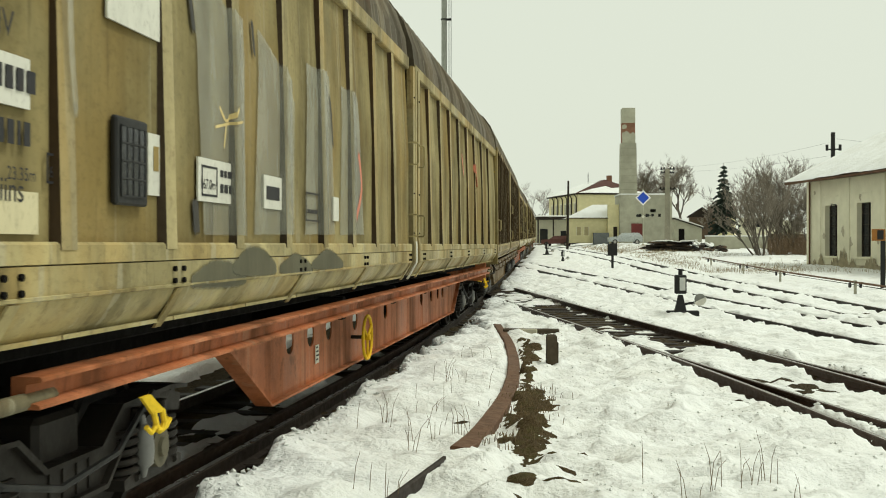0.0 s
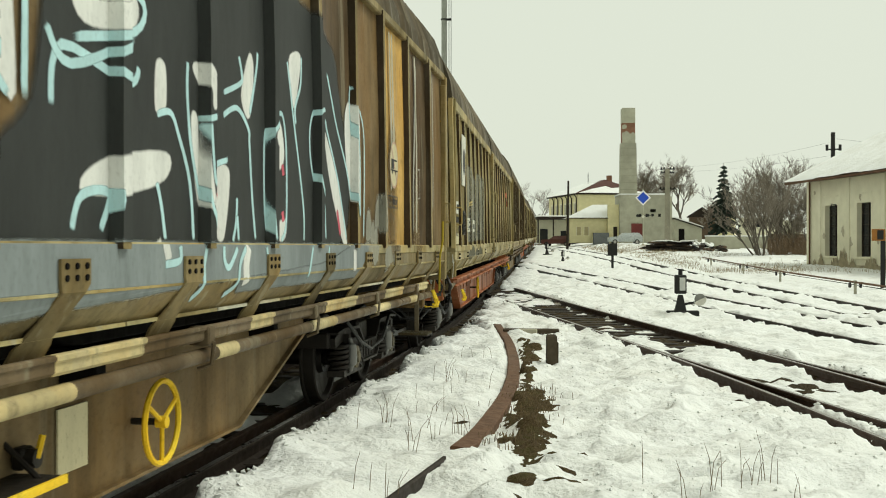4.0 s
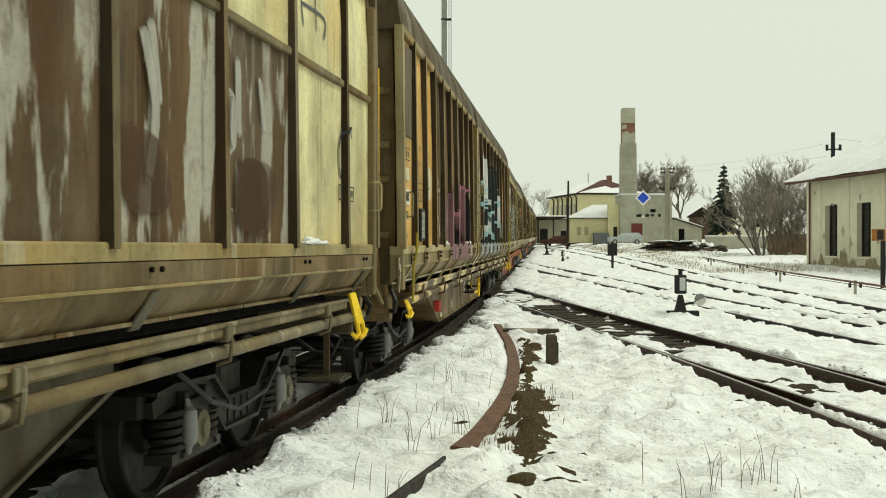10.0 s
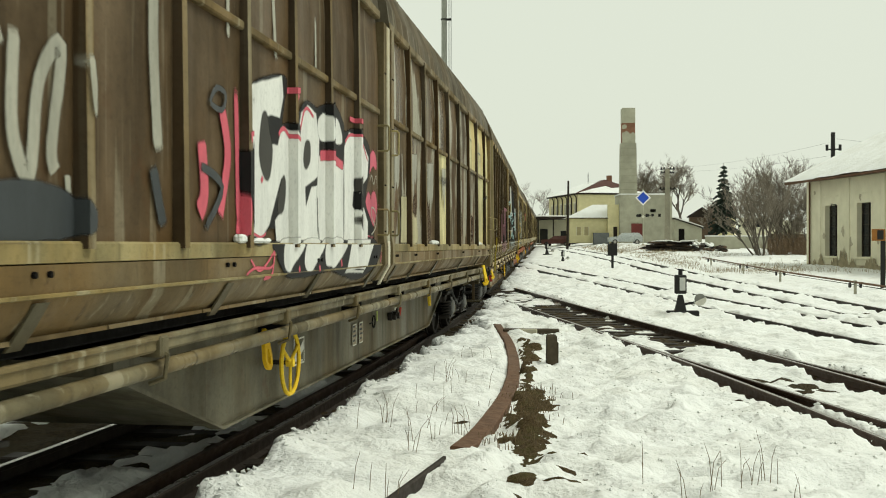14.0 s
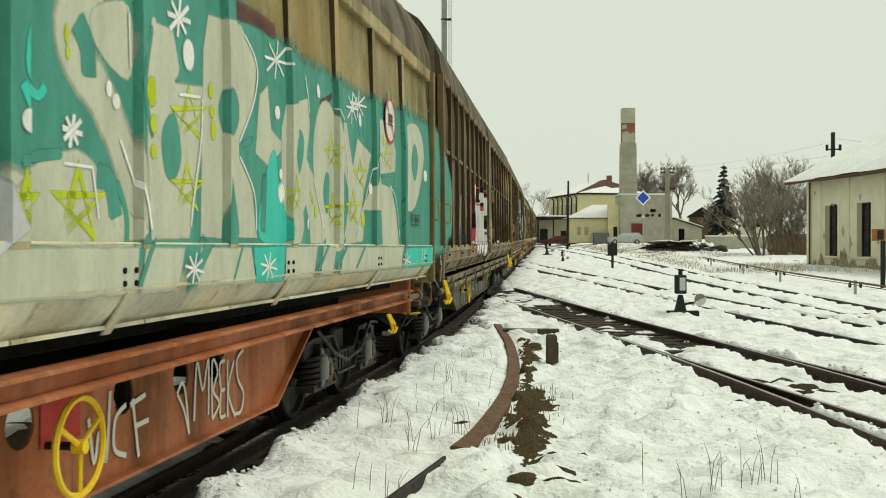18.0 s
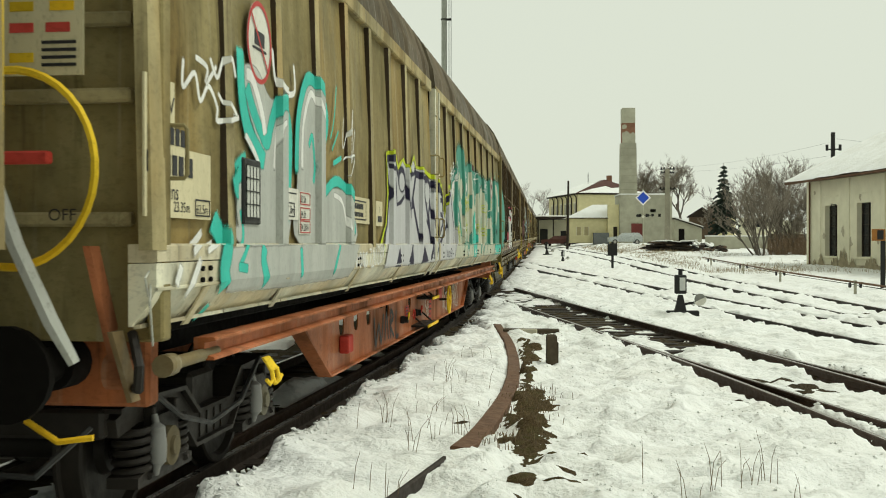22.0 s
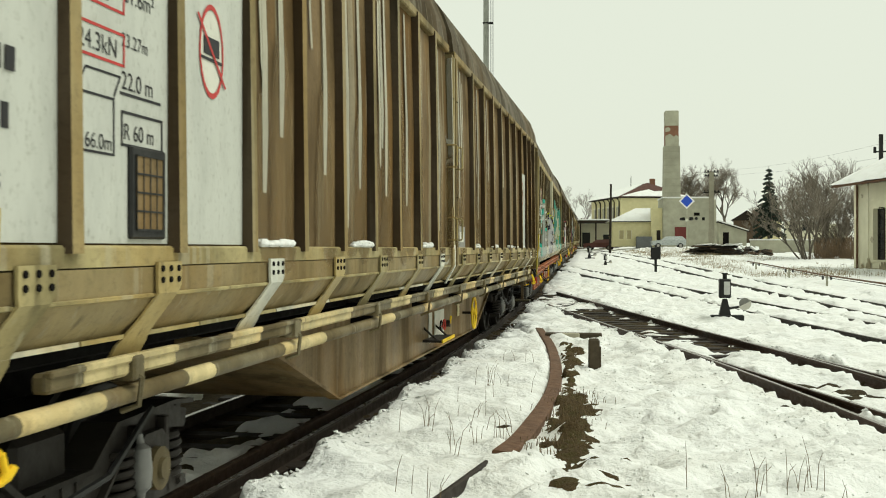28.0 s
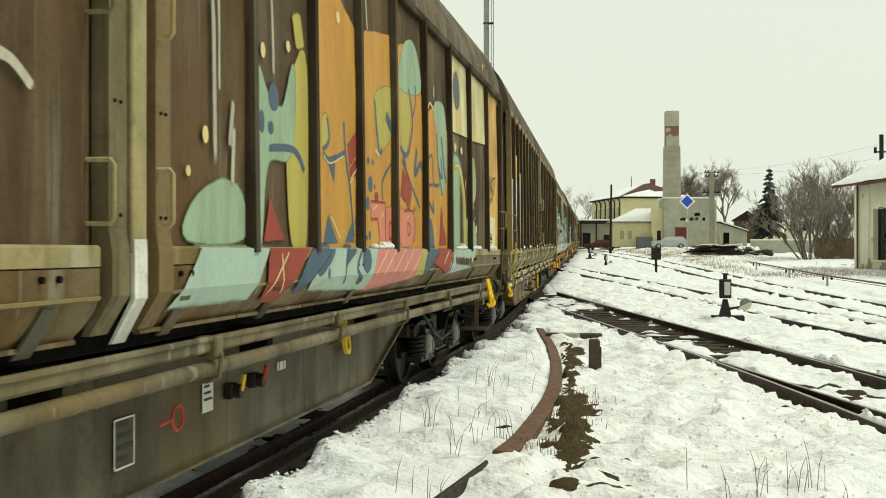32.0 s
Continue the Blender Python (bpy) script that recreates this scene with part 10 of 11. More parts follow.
sd.lay("white_tag", WHITES, [sd.line([(10.71, 2.88), (10.47, 2.93)], 0.03),
    sd.line([(10.61, 3.01), (10.61, 2.72)], 0.03),
    sd.line([(10.42, 2.86), (10.53, 2.83), (10.5, 2.68), (10.4, 2.71)], 0.025),
    sd.line([(10.35, 3.06), (10.44, 2.69)], 0.025),
    sd.line([(10.35, 3.06), (10.28, 2.72)], 0.025),
    sd.dot(10.53, 2.98, 0.04, 0.02)])
sd.lay("lime_halo", LIME, [sd.line([(17.01, 1.41), (16.97, 1.62), (16.67, 1.84), (16.57, 2.19), (16.65, 2.61), (16.13, 2.68), (15.93, 2.51), (15.79, 2.56), (15.53, 2.63), (15.36, 2.52), (15.02, 2.56), (14.77, 2.74), (14.57, 2.6), (13.95, 2.63), (13.57, 2.59), (12.92, 2.56), (12.09, 2.51), (11.93, 1.97), (11.27, 2.54), (10.9, 2.59)], 0.07, False),
    sd.line([(13.89, 2.52), (13.7, 2.53), (13.45, 2.47), (12.96, 2.54), (12.37, 2.48), (11.96, 2.43), (11.9, 2.31), (11.96, 1.94), (11.71, 2.05), (11.69, 2.37), (11.06, 2.52), (10.92, 2.37), (10.53, 1.68)], 0.045, False)])
sd.lay("silver_letter", SILVER, [sd.shape([(16.97, 1.4), (16.7, 1.64), (16.61, 1.84), (16.49, 2.22), (16.61, 2.58), (16.18, 2.63), (15.95, 2.45), (15.82, 2.49), (15.62, 2.59), (15.42, 2.53), (15.34, 2.44), (15.14, 2.49), (14.84, 2.67), (14.65, 2.57), (14.29, 2.58), (13.95, 2.56), (13.49, 2.51), (12.82, 2.51), (12.17, 2.45), (12.05, 2.21), (11.75, 1.98), (11.41, 2.43), (10.9, 2.52), (10.31, 1.68), (10.86, 1.41), (13.66, 1.4)], False)])
sd.lay("violet_outline", VIOLET, [sd.line([(16.61, 2.54), (16.45, 2.47), (16.1, 2.47), (16, 2.08), (15.74, 2.12), (15.4, 2.23)], 0.06, False),
    sd.line([(16.61, 2.56), (16.18, 2.61), (15.95, 2.43)], 0.09, False),
    sd.line([(16.94, 1.62), (16.62, 1.83), (16.49, 2.19), (16.61, 2.56)], 0.05, False),
    sd.line([(15.48, 2.42), (15.4, 2.19), (15.11, 1.65), (15.42, 1.38)], 0.07),
    sd.line([(15.37, 2.43), (14.68, 2.55), (14.76, 2.35), (14.84, 2.16), (14.29, 1.66)], 0.1),
    sd.line([(14.68, 2.53), (13.91, 2.49), (13.86, 2.31), (13.31, 1.66), (13.58, 1.41)], 0.1),
    sd.line([(13.91, 2.51), (13.49, 2.47), (13.36, 2.14), (12.88, 1.67)], 0.1),
    sd.line([(13.49, 2.47), (12.17, 2.42), (12, 1.92)], 0.1),
    sd.line([(13.44, 2.39), (12.96, 2.44), (12.37, 2.44), (11.97, 2.37)], 0.13, False),
    sd.line([(12.89, 2.42), (12.84, 2.29), (12.79, 1.84), (12.69, 1.66), (12.9, 1.48), (13.02, 1.38)], 0.06),
    sd.line([(12.56, 2.38), (12.53, 2.1), (12.12, 2.07), (12.02, 1.93), (12.34, 1.77), (12.28, 1.63), (11.6, 1.91), (11.64, 2.26), (11.52, 2.4), (11.04, 2.5)], 0.08, False),
    sd.line([(11.02, 2.45), (10.83, 2.16), (10.58, 1.82), (10.73, 1.41)], 0.06),
    sd.line([(13.7, 1.97), (13.49, 1.85), (13.26, 1.68), (13.26, 1.62), (13.22, 1.41)], 0.06),
    sd.line([(13.44, 2.39), (13.41, 2.21), (13.49, 2.03), (13.3, 1.68)], 0.1),
    sd.line([(12.39, 2.28), (12.09, 2.28), (12.01, 2.14)], 0.07)])
sd.lay("violet_counter", VIOLET, [sd.dot(15.69, 2.39, 0.26, 0.16),
    sd.shape([(16.29, 1.39), (16.04, 1.58), (15.93, 1.39)], False),
    sd.shape([(15.33, 1.4), (15.13, 1.59), (15.04, 1.4)], False),
    sd.shape([(14.39, 1.4), (14.16, 1.59), (13.8, 1.41)], False),
    sd.shape([(14.94, 2.23), (14.84, 2.09), (15.03, 2.06)], False)])
sd.lay("silver_eye", SILVER, [sd.dot(15.68, 2.36, 0.19, 0.11),
    sd.dot(13.62, 2.33, 0.22, 0.15),
    sd.dot(14.87, 2.58, 0.12, 0.05)])
sd.lay("marker_tag", VIOLET, [sd.line([(11.85, 1.55), (11.82, 1.43), (11.74, 1.53), (11.67, 1.43), (11.63, 1.54)], 0.018),
    sd.line([(11.53, 1.53), (11.56, 1.43), (11.43, 1.47), (11.52, 1.53)], 0.018),
    sd.line([(11.37, 1.54), (11.25, 1.56), (11.35, 1.49), (11.22, 1.48), (11.33, 1.42)], 0.018),
    sd.line([(11.13, 1.54), (11.1, 1.48), (10.94, 1.47)], 0.018)])
sd.lay("white_tag", WHITES, [sd.line([(18.39, 1.55), (18.42, 1.5), (18.38, 1.43), (18.34, 1.5)], 0.03, closed=True),
    sd.line([(18.38, 1.55), (18.38, 1.43)], 0.02),
    sd.dot(18.3, 1.51, 0.01, 0.01),
    sd.line([(18.21, 1.55), (18.26, 1.49), (18.21, 1.42), (18.16, 1.49)], 0.03, closed=True),
    sd.line([(18.11, 1.41), (18.1, 1.56), (18.04, 1.41), (18.02, 1.57)], 0.03),
    sd.line([(17.9, 1.55), (17.98, 1.52), (17.98, 1.42), (17.9, 1.46), (17.94, 1.48)], 0.03),
    sd.line([(17.8, 1.57), (17.7, 1.57), (17.79, 1.41)], 0.025),
    sd.line([(17.64, 1.58), (17.58, 1.52), (17.7, 1.41), (17.56, 1.43)], 0.025),
    sd.line([(17.55, 1.58), (17.55, 1.45), (17.48, 1.45), (17.45, 1.59)], 0.025),
    sd.line([(17.39, 1.59), (17.3, 1.6), (17.39, 1.44), (17.29, 1.45)], 0.025),
    sd.line([(17.23, 1.6), (17.25, 1.45), (17.17, 1.49), (17.24, 1.53), (17.16, 1.58), (17.23, 1.6)], 0.022),
    sd.line([(17.12, 1.46), (17.11, 1.62), (17.06, 1.51), (17.01, 1.62), (16.99, 1.47)], 0.022)])
sd.lay("grey_wash", WASH, [sd.shape([(21.48, 2.71), (21.21, 2.75), (20.93, 2.6), (20.56, 2.58), (20.41, 2.1), (20.56, 1.64), (21.48, 1.64), (21.73, 1.84), (21.53, 2.08), (21.09, 2.17), (21.37, 2.5)]),
    sd.shape([(20.22, 2.11), (20.18, 2.64), (19.83, 2.89), (19.44, 2.76), (19.44, 2.14), (18.64, 2.06), (18.24, 1.66), (20.18, 1.65)]),
    sd.shape([(21.9, 1.59), (18.24, 1.63), (18.58, 1.36), (20.64, 1.35), (21.85, 1.37)], False)])
sd.lay("turquoise_arc", TURQ, [sd.line([(21.54, 2.86), (21.51, 2.57), (21.38, 2.35), (21.03, 2.16)], 0.15),
    sd.line([(21.42, 2.63), (21.26, 2.47), (21, 2.31), (20.89, 2.45), (20.74, 2.61), (20.55, 2.58), (20.44, 2.43), (20.46, 2.09), (20.55, 1.67)], 0.12),
    sd.line([(20.26, 2.14), (20.22, 2.55), (20.05, 2.81), (19.83, 2.92), (19.46, 2.82), (19.34, 2.61), (19.54, 2.34)], 0.11),
    sd.line([(19.92, 2.38), (19.81, 2.47), (19.74, 2.24), (19.78, 2.1)], 0.06),
    sd.line([(21.8, 1.94), (21.53, 2.1), (21.42, 2.14)], 0.16),
    sd.line([(22.03, 1.78), (21.88, 1.64), (21.94, 1.49), (21.9, 1.37)], 0.17),
    sd.line([(21.54, 1.85), (21.49, 1.66), (21.7, 1.48)], 0.05),
    sd.line([(19.49, 2.02), (19.01, 2.17), (18.49, 2.06), (18.24, 1.7)], 0.1),
    sd.line([(21.17, 1.62), (21.2, 1.52), (21.09, 1.37)], 0.12),
    sd.line([(20.29, 1.62), (20.25, 1.38)], 0.07),
    sd.line([(19.01, 1.64), (19.27, 1.38)], 0.06),
    sd.line([(18.95, 3.02), (19.12, 2.64), (19.23, 2.51)], 0.03),
    sd.line([(19.18, 2.41), (18.91, 2.62)], 0.03),
    sd.line([(19.14, 2.31), (18.79, 2.39)], 0.05),
    sd.line([(22.07, 1.27), (21.99, 1.24)], 0.1),
    sd.line([(21.71, 1.5), (21.51, 1.48)], 0.06)])
sd.lay("grey_arc", WHITES, [sd.line([(21.43, 2.7), (21.29, 2.68), (21.1, 2.49), (21.03, 2.35)], 0.09),
    sd.line([(20.11, 2.18), (20.07, 2.54), (19.85, 2.8), (19.62, 2.7), (19.49, 2.59)], 0.07),
    sd.line([(21.45, 2.32), (21.26, 2.22), (21.15, 2.14)], 0.05),
    sd.line([(19.12, 2.05), (18.77, 1.99), (18.58, 1.73)], 0.05),
    sd.line([(20.84, 2.12), (20.78, 2.41), (20.67, 2.48)], 0.05),
    sd.line([(22.59, 1.53), (22.67, 1.42)], 0.06),
    sd.line([(22.31, 1.56), (22.51, 1.36)], 0.06),
    sd.line([(22.19, 1.7), (22.44, 1.58)], 0.05),
    sd.line([(22.03, 1.64), (22.23, 1.59)], 0.04)])
sd.lay("white_scribble", WHITES, [sd.line([(22.46, 2.62), (22.47, 2.46), (22.3, 2.56), (22.22, 2.42), (22.09, 2.52), (21.95, 2.42), (21.94, 2.34), (21.62, 2.41)], 0.035),
    sd.line([(22.3, 2.65), (22.11, 2.62), (22.13, 2.53), (21.95, 2.66)], 0.035),
    sd.line([(22.07, 2.69), (21.95, 2.59), (21.84, 2.72), (21.77, 2.61)], 0.035),
    sd.line([(21.95, 2.51), (21.73, 2.39)], 0.03),
    sd.line([(20.84, 2.98), (20.77, 2.73), (20.34, 2.73), (20.32, 2.96)], 0.05),
    sd.line([(18.74, 2.77), (18.77, 2.48), (18.64, 2.6), (18.58, 2.84), (18.62, 2.35), (18.49, 2.69)], 0.02),
    sd.line([(18.77, 2.37), (18.49, 2.43), (18.64, 2.23)], 0.02)])
no_hump_sign(wD, 3.2, 2.92)
rev_box(wD, 1.98, 1.86)
for k, c in enumerate("20"):
    words(wD, c, 1.55 - 0.2 * k, 1.45, 0.20, PLATEW, SILL + 0.014)
no_hump_sign(wD, 21.15, 2.90, 0.26, 0.26)
TOP = WALL + 0.026
for a_, b_, za, zb in ((22.60, 22.97, 2.19, 2.43), (22.44, 22.97, 2.11, 2.19), (22.08, 22.97, 1.76, 2.11)):
    plate(wD, a_, b_, za, zb, PLATEC, x=TOP - 0.012, d=0.012)
words(wD, "31 RIV", 22.95, 2.27, 0.125, INK, TOP + 0.002)
words(wD, "81", 22.95, 2.12, 0.125, INK, TOP + 0.002)
bars(wD, 22.78, 2.12, (0.05, 0.02, 0.05, 0.05, 0.06), 0.085, INK, TOP + 0.002, gap=0.022)
bars(wD, 22.95, 1.97, (0.05, 0.05, 0.06, 0.055, 0.06, 0.06, 0.02, 0.06), 0.10, INK, TOP + 0.002, gap=0.025)
words(wD, "Habbiins", 22.95, 1.85, 0.115, INK, TOP + 0.002)
words(wD, "23.35m", 22.62, 1.79, 0.075, INK, TOP + 0.002)
words(wD, "62.5m", 22.30, 1.79, 0.07, INK, TOP + 0.002)
rim(wD, 22.10, 22.32, 1.775, 1.865, 0.008, INK, TOP + 0.002)
mesh_box(wD, 21.35, 1.95, GREYP)
plate(wD, 20.85, 21.24, 1.80, 2.02, PLATEC)
words(wD, "22.0 m", 21.2, 1.88, 0.09)
plate(wD, 20.24, 20.66, 1.80, 2.02, PLATEW, x=TOP - 0.012, d=0.012)
plate(wD, 19.90, 20.22, 1.70, 2.01, PLATEW, x=TOP - 0.012, d=0.012)
words(wD, "167.0m\u00b3", 20.62, 1.84, 0.085, INK, TOP + 0.002)
part("stencilled_box", Build().add([(TOP + 0.002, HALF - u, z) for u, z in ((20.63, 1.92), (20.55, 1.99), (20.30, 1.99), (20.30, 1.98), (20.55, 1.98), (20.62, 1.91))], [(0, 1, 4, 5), (1, 2, 3, 4)]), INK, wD)
rim(wD, 20.36, 20.63, 1.82, 1.92, 0.008, INK, TOP + 0.002)
for zr, tx, mt in ((1.92, "27.0t", REDINK), (1.81, "24.0t", REDINK), (1.715, "24.2kN", REDINK)):
    words(wD, tx, 20.19, zr + 0.01, 0.075, INK, TOP + 0.002)
    rim(wD, 19.92, 20.20, zr - 0.005, zr + 0.085, 0.007, mt, TOP + 0.002)
plate(wD, 17.58, 18.34, 1.82, 2.06, PLATEC)
rim(wD, 17.75, 18.30, 1.85, 2.03)
bars(wD, 18.27, 1.95, (0.08, 0.08, 0.08, 0.08), 0.05)
bars(wD, 18.27, 1.88, (0.06, 0.1, 0.06, 0.1), 0.04)
plate(wD, 16.90, 17.24, 1.81, 2.06, PLATEC)
words(wD, "E", 17.08, 1.95, 0.08)
bars(wD, 17.15, 1.85, (0.1, 0.08), 0.06)
handwheel(wD, 9.39, 0.67)
footboard(wD, 11.9, 0.42, 1.1)
footboard(wD, 11.6, 0.80, 0.7)
hull_label(wD, 10.55, 0.60, 0.36, 0.26, RED, 5)
plate(wD, 9.06, 9.44, 0.66, 0.92, RED, "red_field", HX, 0.003)
hull_label(wD, 12.9, 0.66, 0.20, 0.3, RED, 3)
valve(wD, 13.4, 0.60)
valve(wD, 12.2, 0.62, RED)
pull_loop(wD, 12.6, 0.62, RED)
part("red_box", Build().box(HX, HX + 0.10, HALF - 17.15, HALF - 16.92, 0.52, 0.70, 0.012), RED, wD, "small red tail-lamp box")


def hull_tag(w, mat, strokes, width, name="hull_tag"):
    for j, st in enumerate(strokes):
        q = rounded(st, False, 5)
        vs = []
        for i, p in enumerate(q):
            d = (q[min(i + 1, len(q) - 1)] - q[max(i - 1, 0)]).normalized()
            r = Vector((-d.y, d.x)) * width / 2
            vs += [(HX + 0.002 + 0.0004 * j, HALF - (p + r).x, (p + r).y), (HX + 0.002 + 0.0004 * j, HALF - (p - r).x, (p - r).y)]
        part(name, Build().add(vs, [(2 * i, 2 * i + 1, 2 * i + 3, 2 * i + 2) for i in range(len(q) - 1)]), mat, w)


hull_tag(wD, PLATEW, [[(7.83, 0.70), (7.75, 0.76), (7.69, 0.66), (7.64, 0.42)], [(7.83, 0.70), (7.72, 0.58), (7.64, 0.42)], [(7.56, 0.49), (7.51, 0.86), (7.41, 0.67), (7.31, 0.86), (7.31, 0.49)],
                      [(7.24, 0.46), (7.24, 0.84), (7.14, 0.76), (7.22, 0.64), (7.11, 0.54), (7.24, 0.45)], [(7.0, 0.82), (7.10, 0.80), (7.08, 0.64), (7.0, 0.62)], [(7.08, 0.62), (7.09, 0.45), (6.99, 0.44)],
                      [(6.95, 0.82), (6.95, 0.42)], [(6.82, 0.80), (6.94, 0.60), (6.80, 0.40)], [(6.62, 0.86), (6.76, 0.80), (6.74, 0.66), (6.62, 0.54), (6.68, 0.42), (6.80, 0.42)]], 0.026)
hull_tag(wD, PLATEW, [[(8.97, 0.73), (8.91, 0.49), (8.85, 0.65), (8.78, 0.47), (8.73, 0.84)], [(8.54, 0.74), (8.67, 0.68), (8.68, 0.52), (8.54, 0.46)], [(8.46, 0.76), (8.38, 0.42)], [(8.49, 0.73), (8.29, 0.76)], [(8.44, 0.60), (8.25, 0.61)]], 0.030)
hull_tag(wD, PLATEW, [[(10.95, 0.78), (11.1, 0.68), (10.95, 0.6), (11.1, 0.48)], [(10.85, 0.72), (10.85, 0.5), (10.75, 0.5), (10.75, 0.72)], [(10.65, 0.5), (10.65, 0.72), (10.55, 0.6)]], 0.028)
hull_tag(wD, INK, [[(15.3, 0.75), (15.2, 0.42), (15.0, 0.65), (14.85, 0.42), (14.7, 0.76)], [(14.6, 0.42), (14.5, 0.76), (14.35, 0.42)], [(14.2, 0.42), (14.2, 0.76), (14.0, 0.68), (14.2, 0.58), (13.95, 0.42)], [(13.8, 0.76), (13.8, 0.42), (13.6, 0.42)]], 0.06)
end_ring(wD, 22.85)

# plain brown wagon with white data panels
for u0, u1, z1, m in ((21.57, 22.46, 2.86, GREYP), (20.61, 21.49, 2.86, GREYP), (19.64, 20.52, 3.08, GREYP), (20.61, 21.49, 3.5, OCHRE)):
    if m is OCHRE:
        plate(wE, u0, u1, 2.864, 3.35, m, "faded_panel")
    else:
        plate(wE, u0, u1, 1.64, z1, m, "white_panel")
abcd_grid(wE, 22.42, 2.55)
id_panel(wE, 22.40, 2.22, None)
data_boxes(wE, 21.46, 2.14)
rim(wE, 21.05, 21.46, 2.60, 2.74, 0.012, REDINK)
words(wE, "23.0t", 21.42, 2.63, 0.11)
rim(wE, 21.05, 21.46, 2.38, 2.52, 0.012, REDINK)
words(wE, "24.3kN", 21.44, 2.41, 0.11)
no_hump_sign(wE, 20.10, 2.62, 0.16, 0.24)
mesh_box(wE, 20.85, 1.86, HULLB)
plate(wE, 3.37, 4.36, 1.64, 3.12, GREYP, "white_panel")
no_hump_sign(wE, 3.95, 2.72, 0.20, 0.22)
rev_box(wE, 4.30, 1.95)
words(wE, "17.73 m", 4.22, 1.82, 0.10)
plate(wE, 11.53, 12.21, 1.63, 1.90, print_paint("grey_sticker", (0.27, 0.27, 0.25, 1)), "sticker")
plate(wE, 11.72, 12.05, 1.70, 1.83, PLATEW, "sticker", WALL + 0.0160)
bars(wE, 11.9, 1.76, (0.10,), 0.02, INK, WALL + 0.018)
se = Spray(wE, "plain")
se.lay("tan_cloud", spray_paint("tan_spray", (0.30, 0.185, 0.075, 1), worn=0.5), [se.shape([(3.2, 1.68), (3.3, 2.0), (3.2, 2.3), (3.28, 2.5), (3.05, 2.52), (2.85, 2.45), (2.9, 2.2), (2.75, 1.95), (2.85, 1.72)])])
se.lay("chalk_tag", CHALK, [se.line([(12.95, 3.0), (12.85, 2.8), (12.95, 2.6)], 0.03), se.line([(13.6, 1.6), (13.2, 1.45), (12.95, 1.5)], 0.03), se.line([(22.42, 3.0), (22.3, 2.9), (22.4, 2.8)], 0.03)])
se.lay("pale_drip", DRIP, [se.line([(u, 3.85), (u + 0.02, 3.3), (u, 3.0 - 0.35 * ((k * 5) % 4))], 0.03 + 0.018 * ((k * 7) % 3)) for k, u in enumerate((1.9, 2.9, 4.9, 5.9, 6.3, 7.1, 8.2, 9.3, 9.5, 10.4, 11.6, 13.4, 14.4, 15.2, 16.3, 17.4, 18.3, 19.3))])
HALO = spray_paint("ochre_dirt_halo", (0.24, 0.165, 0.075, 1), worn=0.7, opacity=0.5, streaky=0.5)
STREAK = spray_paint("pale_lime_streak", (0.50, 0.48, 0.38, 1), worn=0.5, opacity=0.8, streaky=0.7)
drips = random.Random(12)
for sp_, bays_ in ((se, [(a + b) / 2 for a, b in zip(RIBS["plain"][0] + RIBS["plain"][1][:-1], RIBS["plain"][0][1:] + RIBS["plain"][1])]), (sb, [2.6, 4.1, 12.3, 13.9, 20.2])):
    for uc in bays_:
        if 19.2 < uc < 22.6 or 3.3 < uc < 4.4 and sp_ is se:
            continue
        for k in range(drips.choice((1, 2, 2))):
            u0, z0_ = uc + drips.uniform(-0.28, 0.28), drips.uniform(1.75, 2.7)
            sp_.lay("dirt_halo", HALO, [sp_.shape([(u0 - 0.10, 1.64), (u0 - 0.13, z0_ - 0.1), (u0 - 0.05, z0_ + 0.5), (u0 + 0.05, z0_ + 0.5), (u0 + 0.12, z0_), (u0 + 0.13, 1.64)], soft=0.12)])
            sp_.lay("lime_streak", STREAK, [sp_.shape([(u0 - 0.02, z0_), (u0 - 0.045, z0_ + 0.35), (u0 - 0.015, 3.95), (u0 + 0.02, 3.95), (u0 + 0.03, z0_ + 0.4), (u0 + 0.02, z0_)], False, soft=0.025)])
            sp_.layer -= 2
handwheel(wE, 9.15, 0.64)
plate(wE, 9.55, 9.72, 0.62, 0.80, PLATEC, "white_board", HX)
plate(wE, 10.9, 11.6, 0.42, 0.80, PLATEW, "white_board", HX)
plate(wE, 11.8, 12.0, 0.42, 0.80, PLATEW, "white_board", HX)
valve(wE, 10.95, 0.60)
pull_loop(wE, 11.15, 0.60, RED)
pull_loop(wE, 11.4, 0.60)
footboard(wE, 11.9, 0.46, 0.9)
yellow_bar(wE, 0.95, 1.02, 1.95)
yellow_bar(wE, 22.1, 1.0, 1.75)

# last wagon: orange and turquoise pictures
sf = Spray(wF, "tall", True)
sf.lay("amber_field", AMBER, [sf.shape([(6.38, 1.64), (6.38, 3), (5.7, 3.25), (5.02, 3), (5.02, 1.64)], False),
    sf.shape([(7.73, 1.64), (7.73, 3.5), (7.075, 3.65), (6.42, 3.2), (6.42, 1.64)], False),
    sf.shape([(8.91, 1.64), (8.91, 3.4), (8.34, 3.5), (7.77, 3.6), (7.77, 1.64)], False),
    sf.shape([(10.1, 1.64), (10.1, 3.3), (9.525, 3.6), (8.95, 3.4), (8.95, 1.64)], False)])
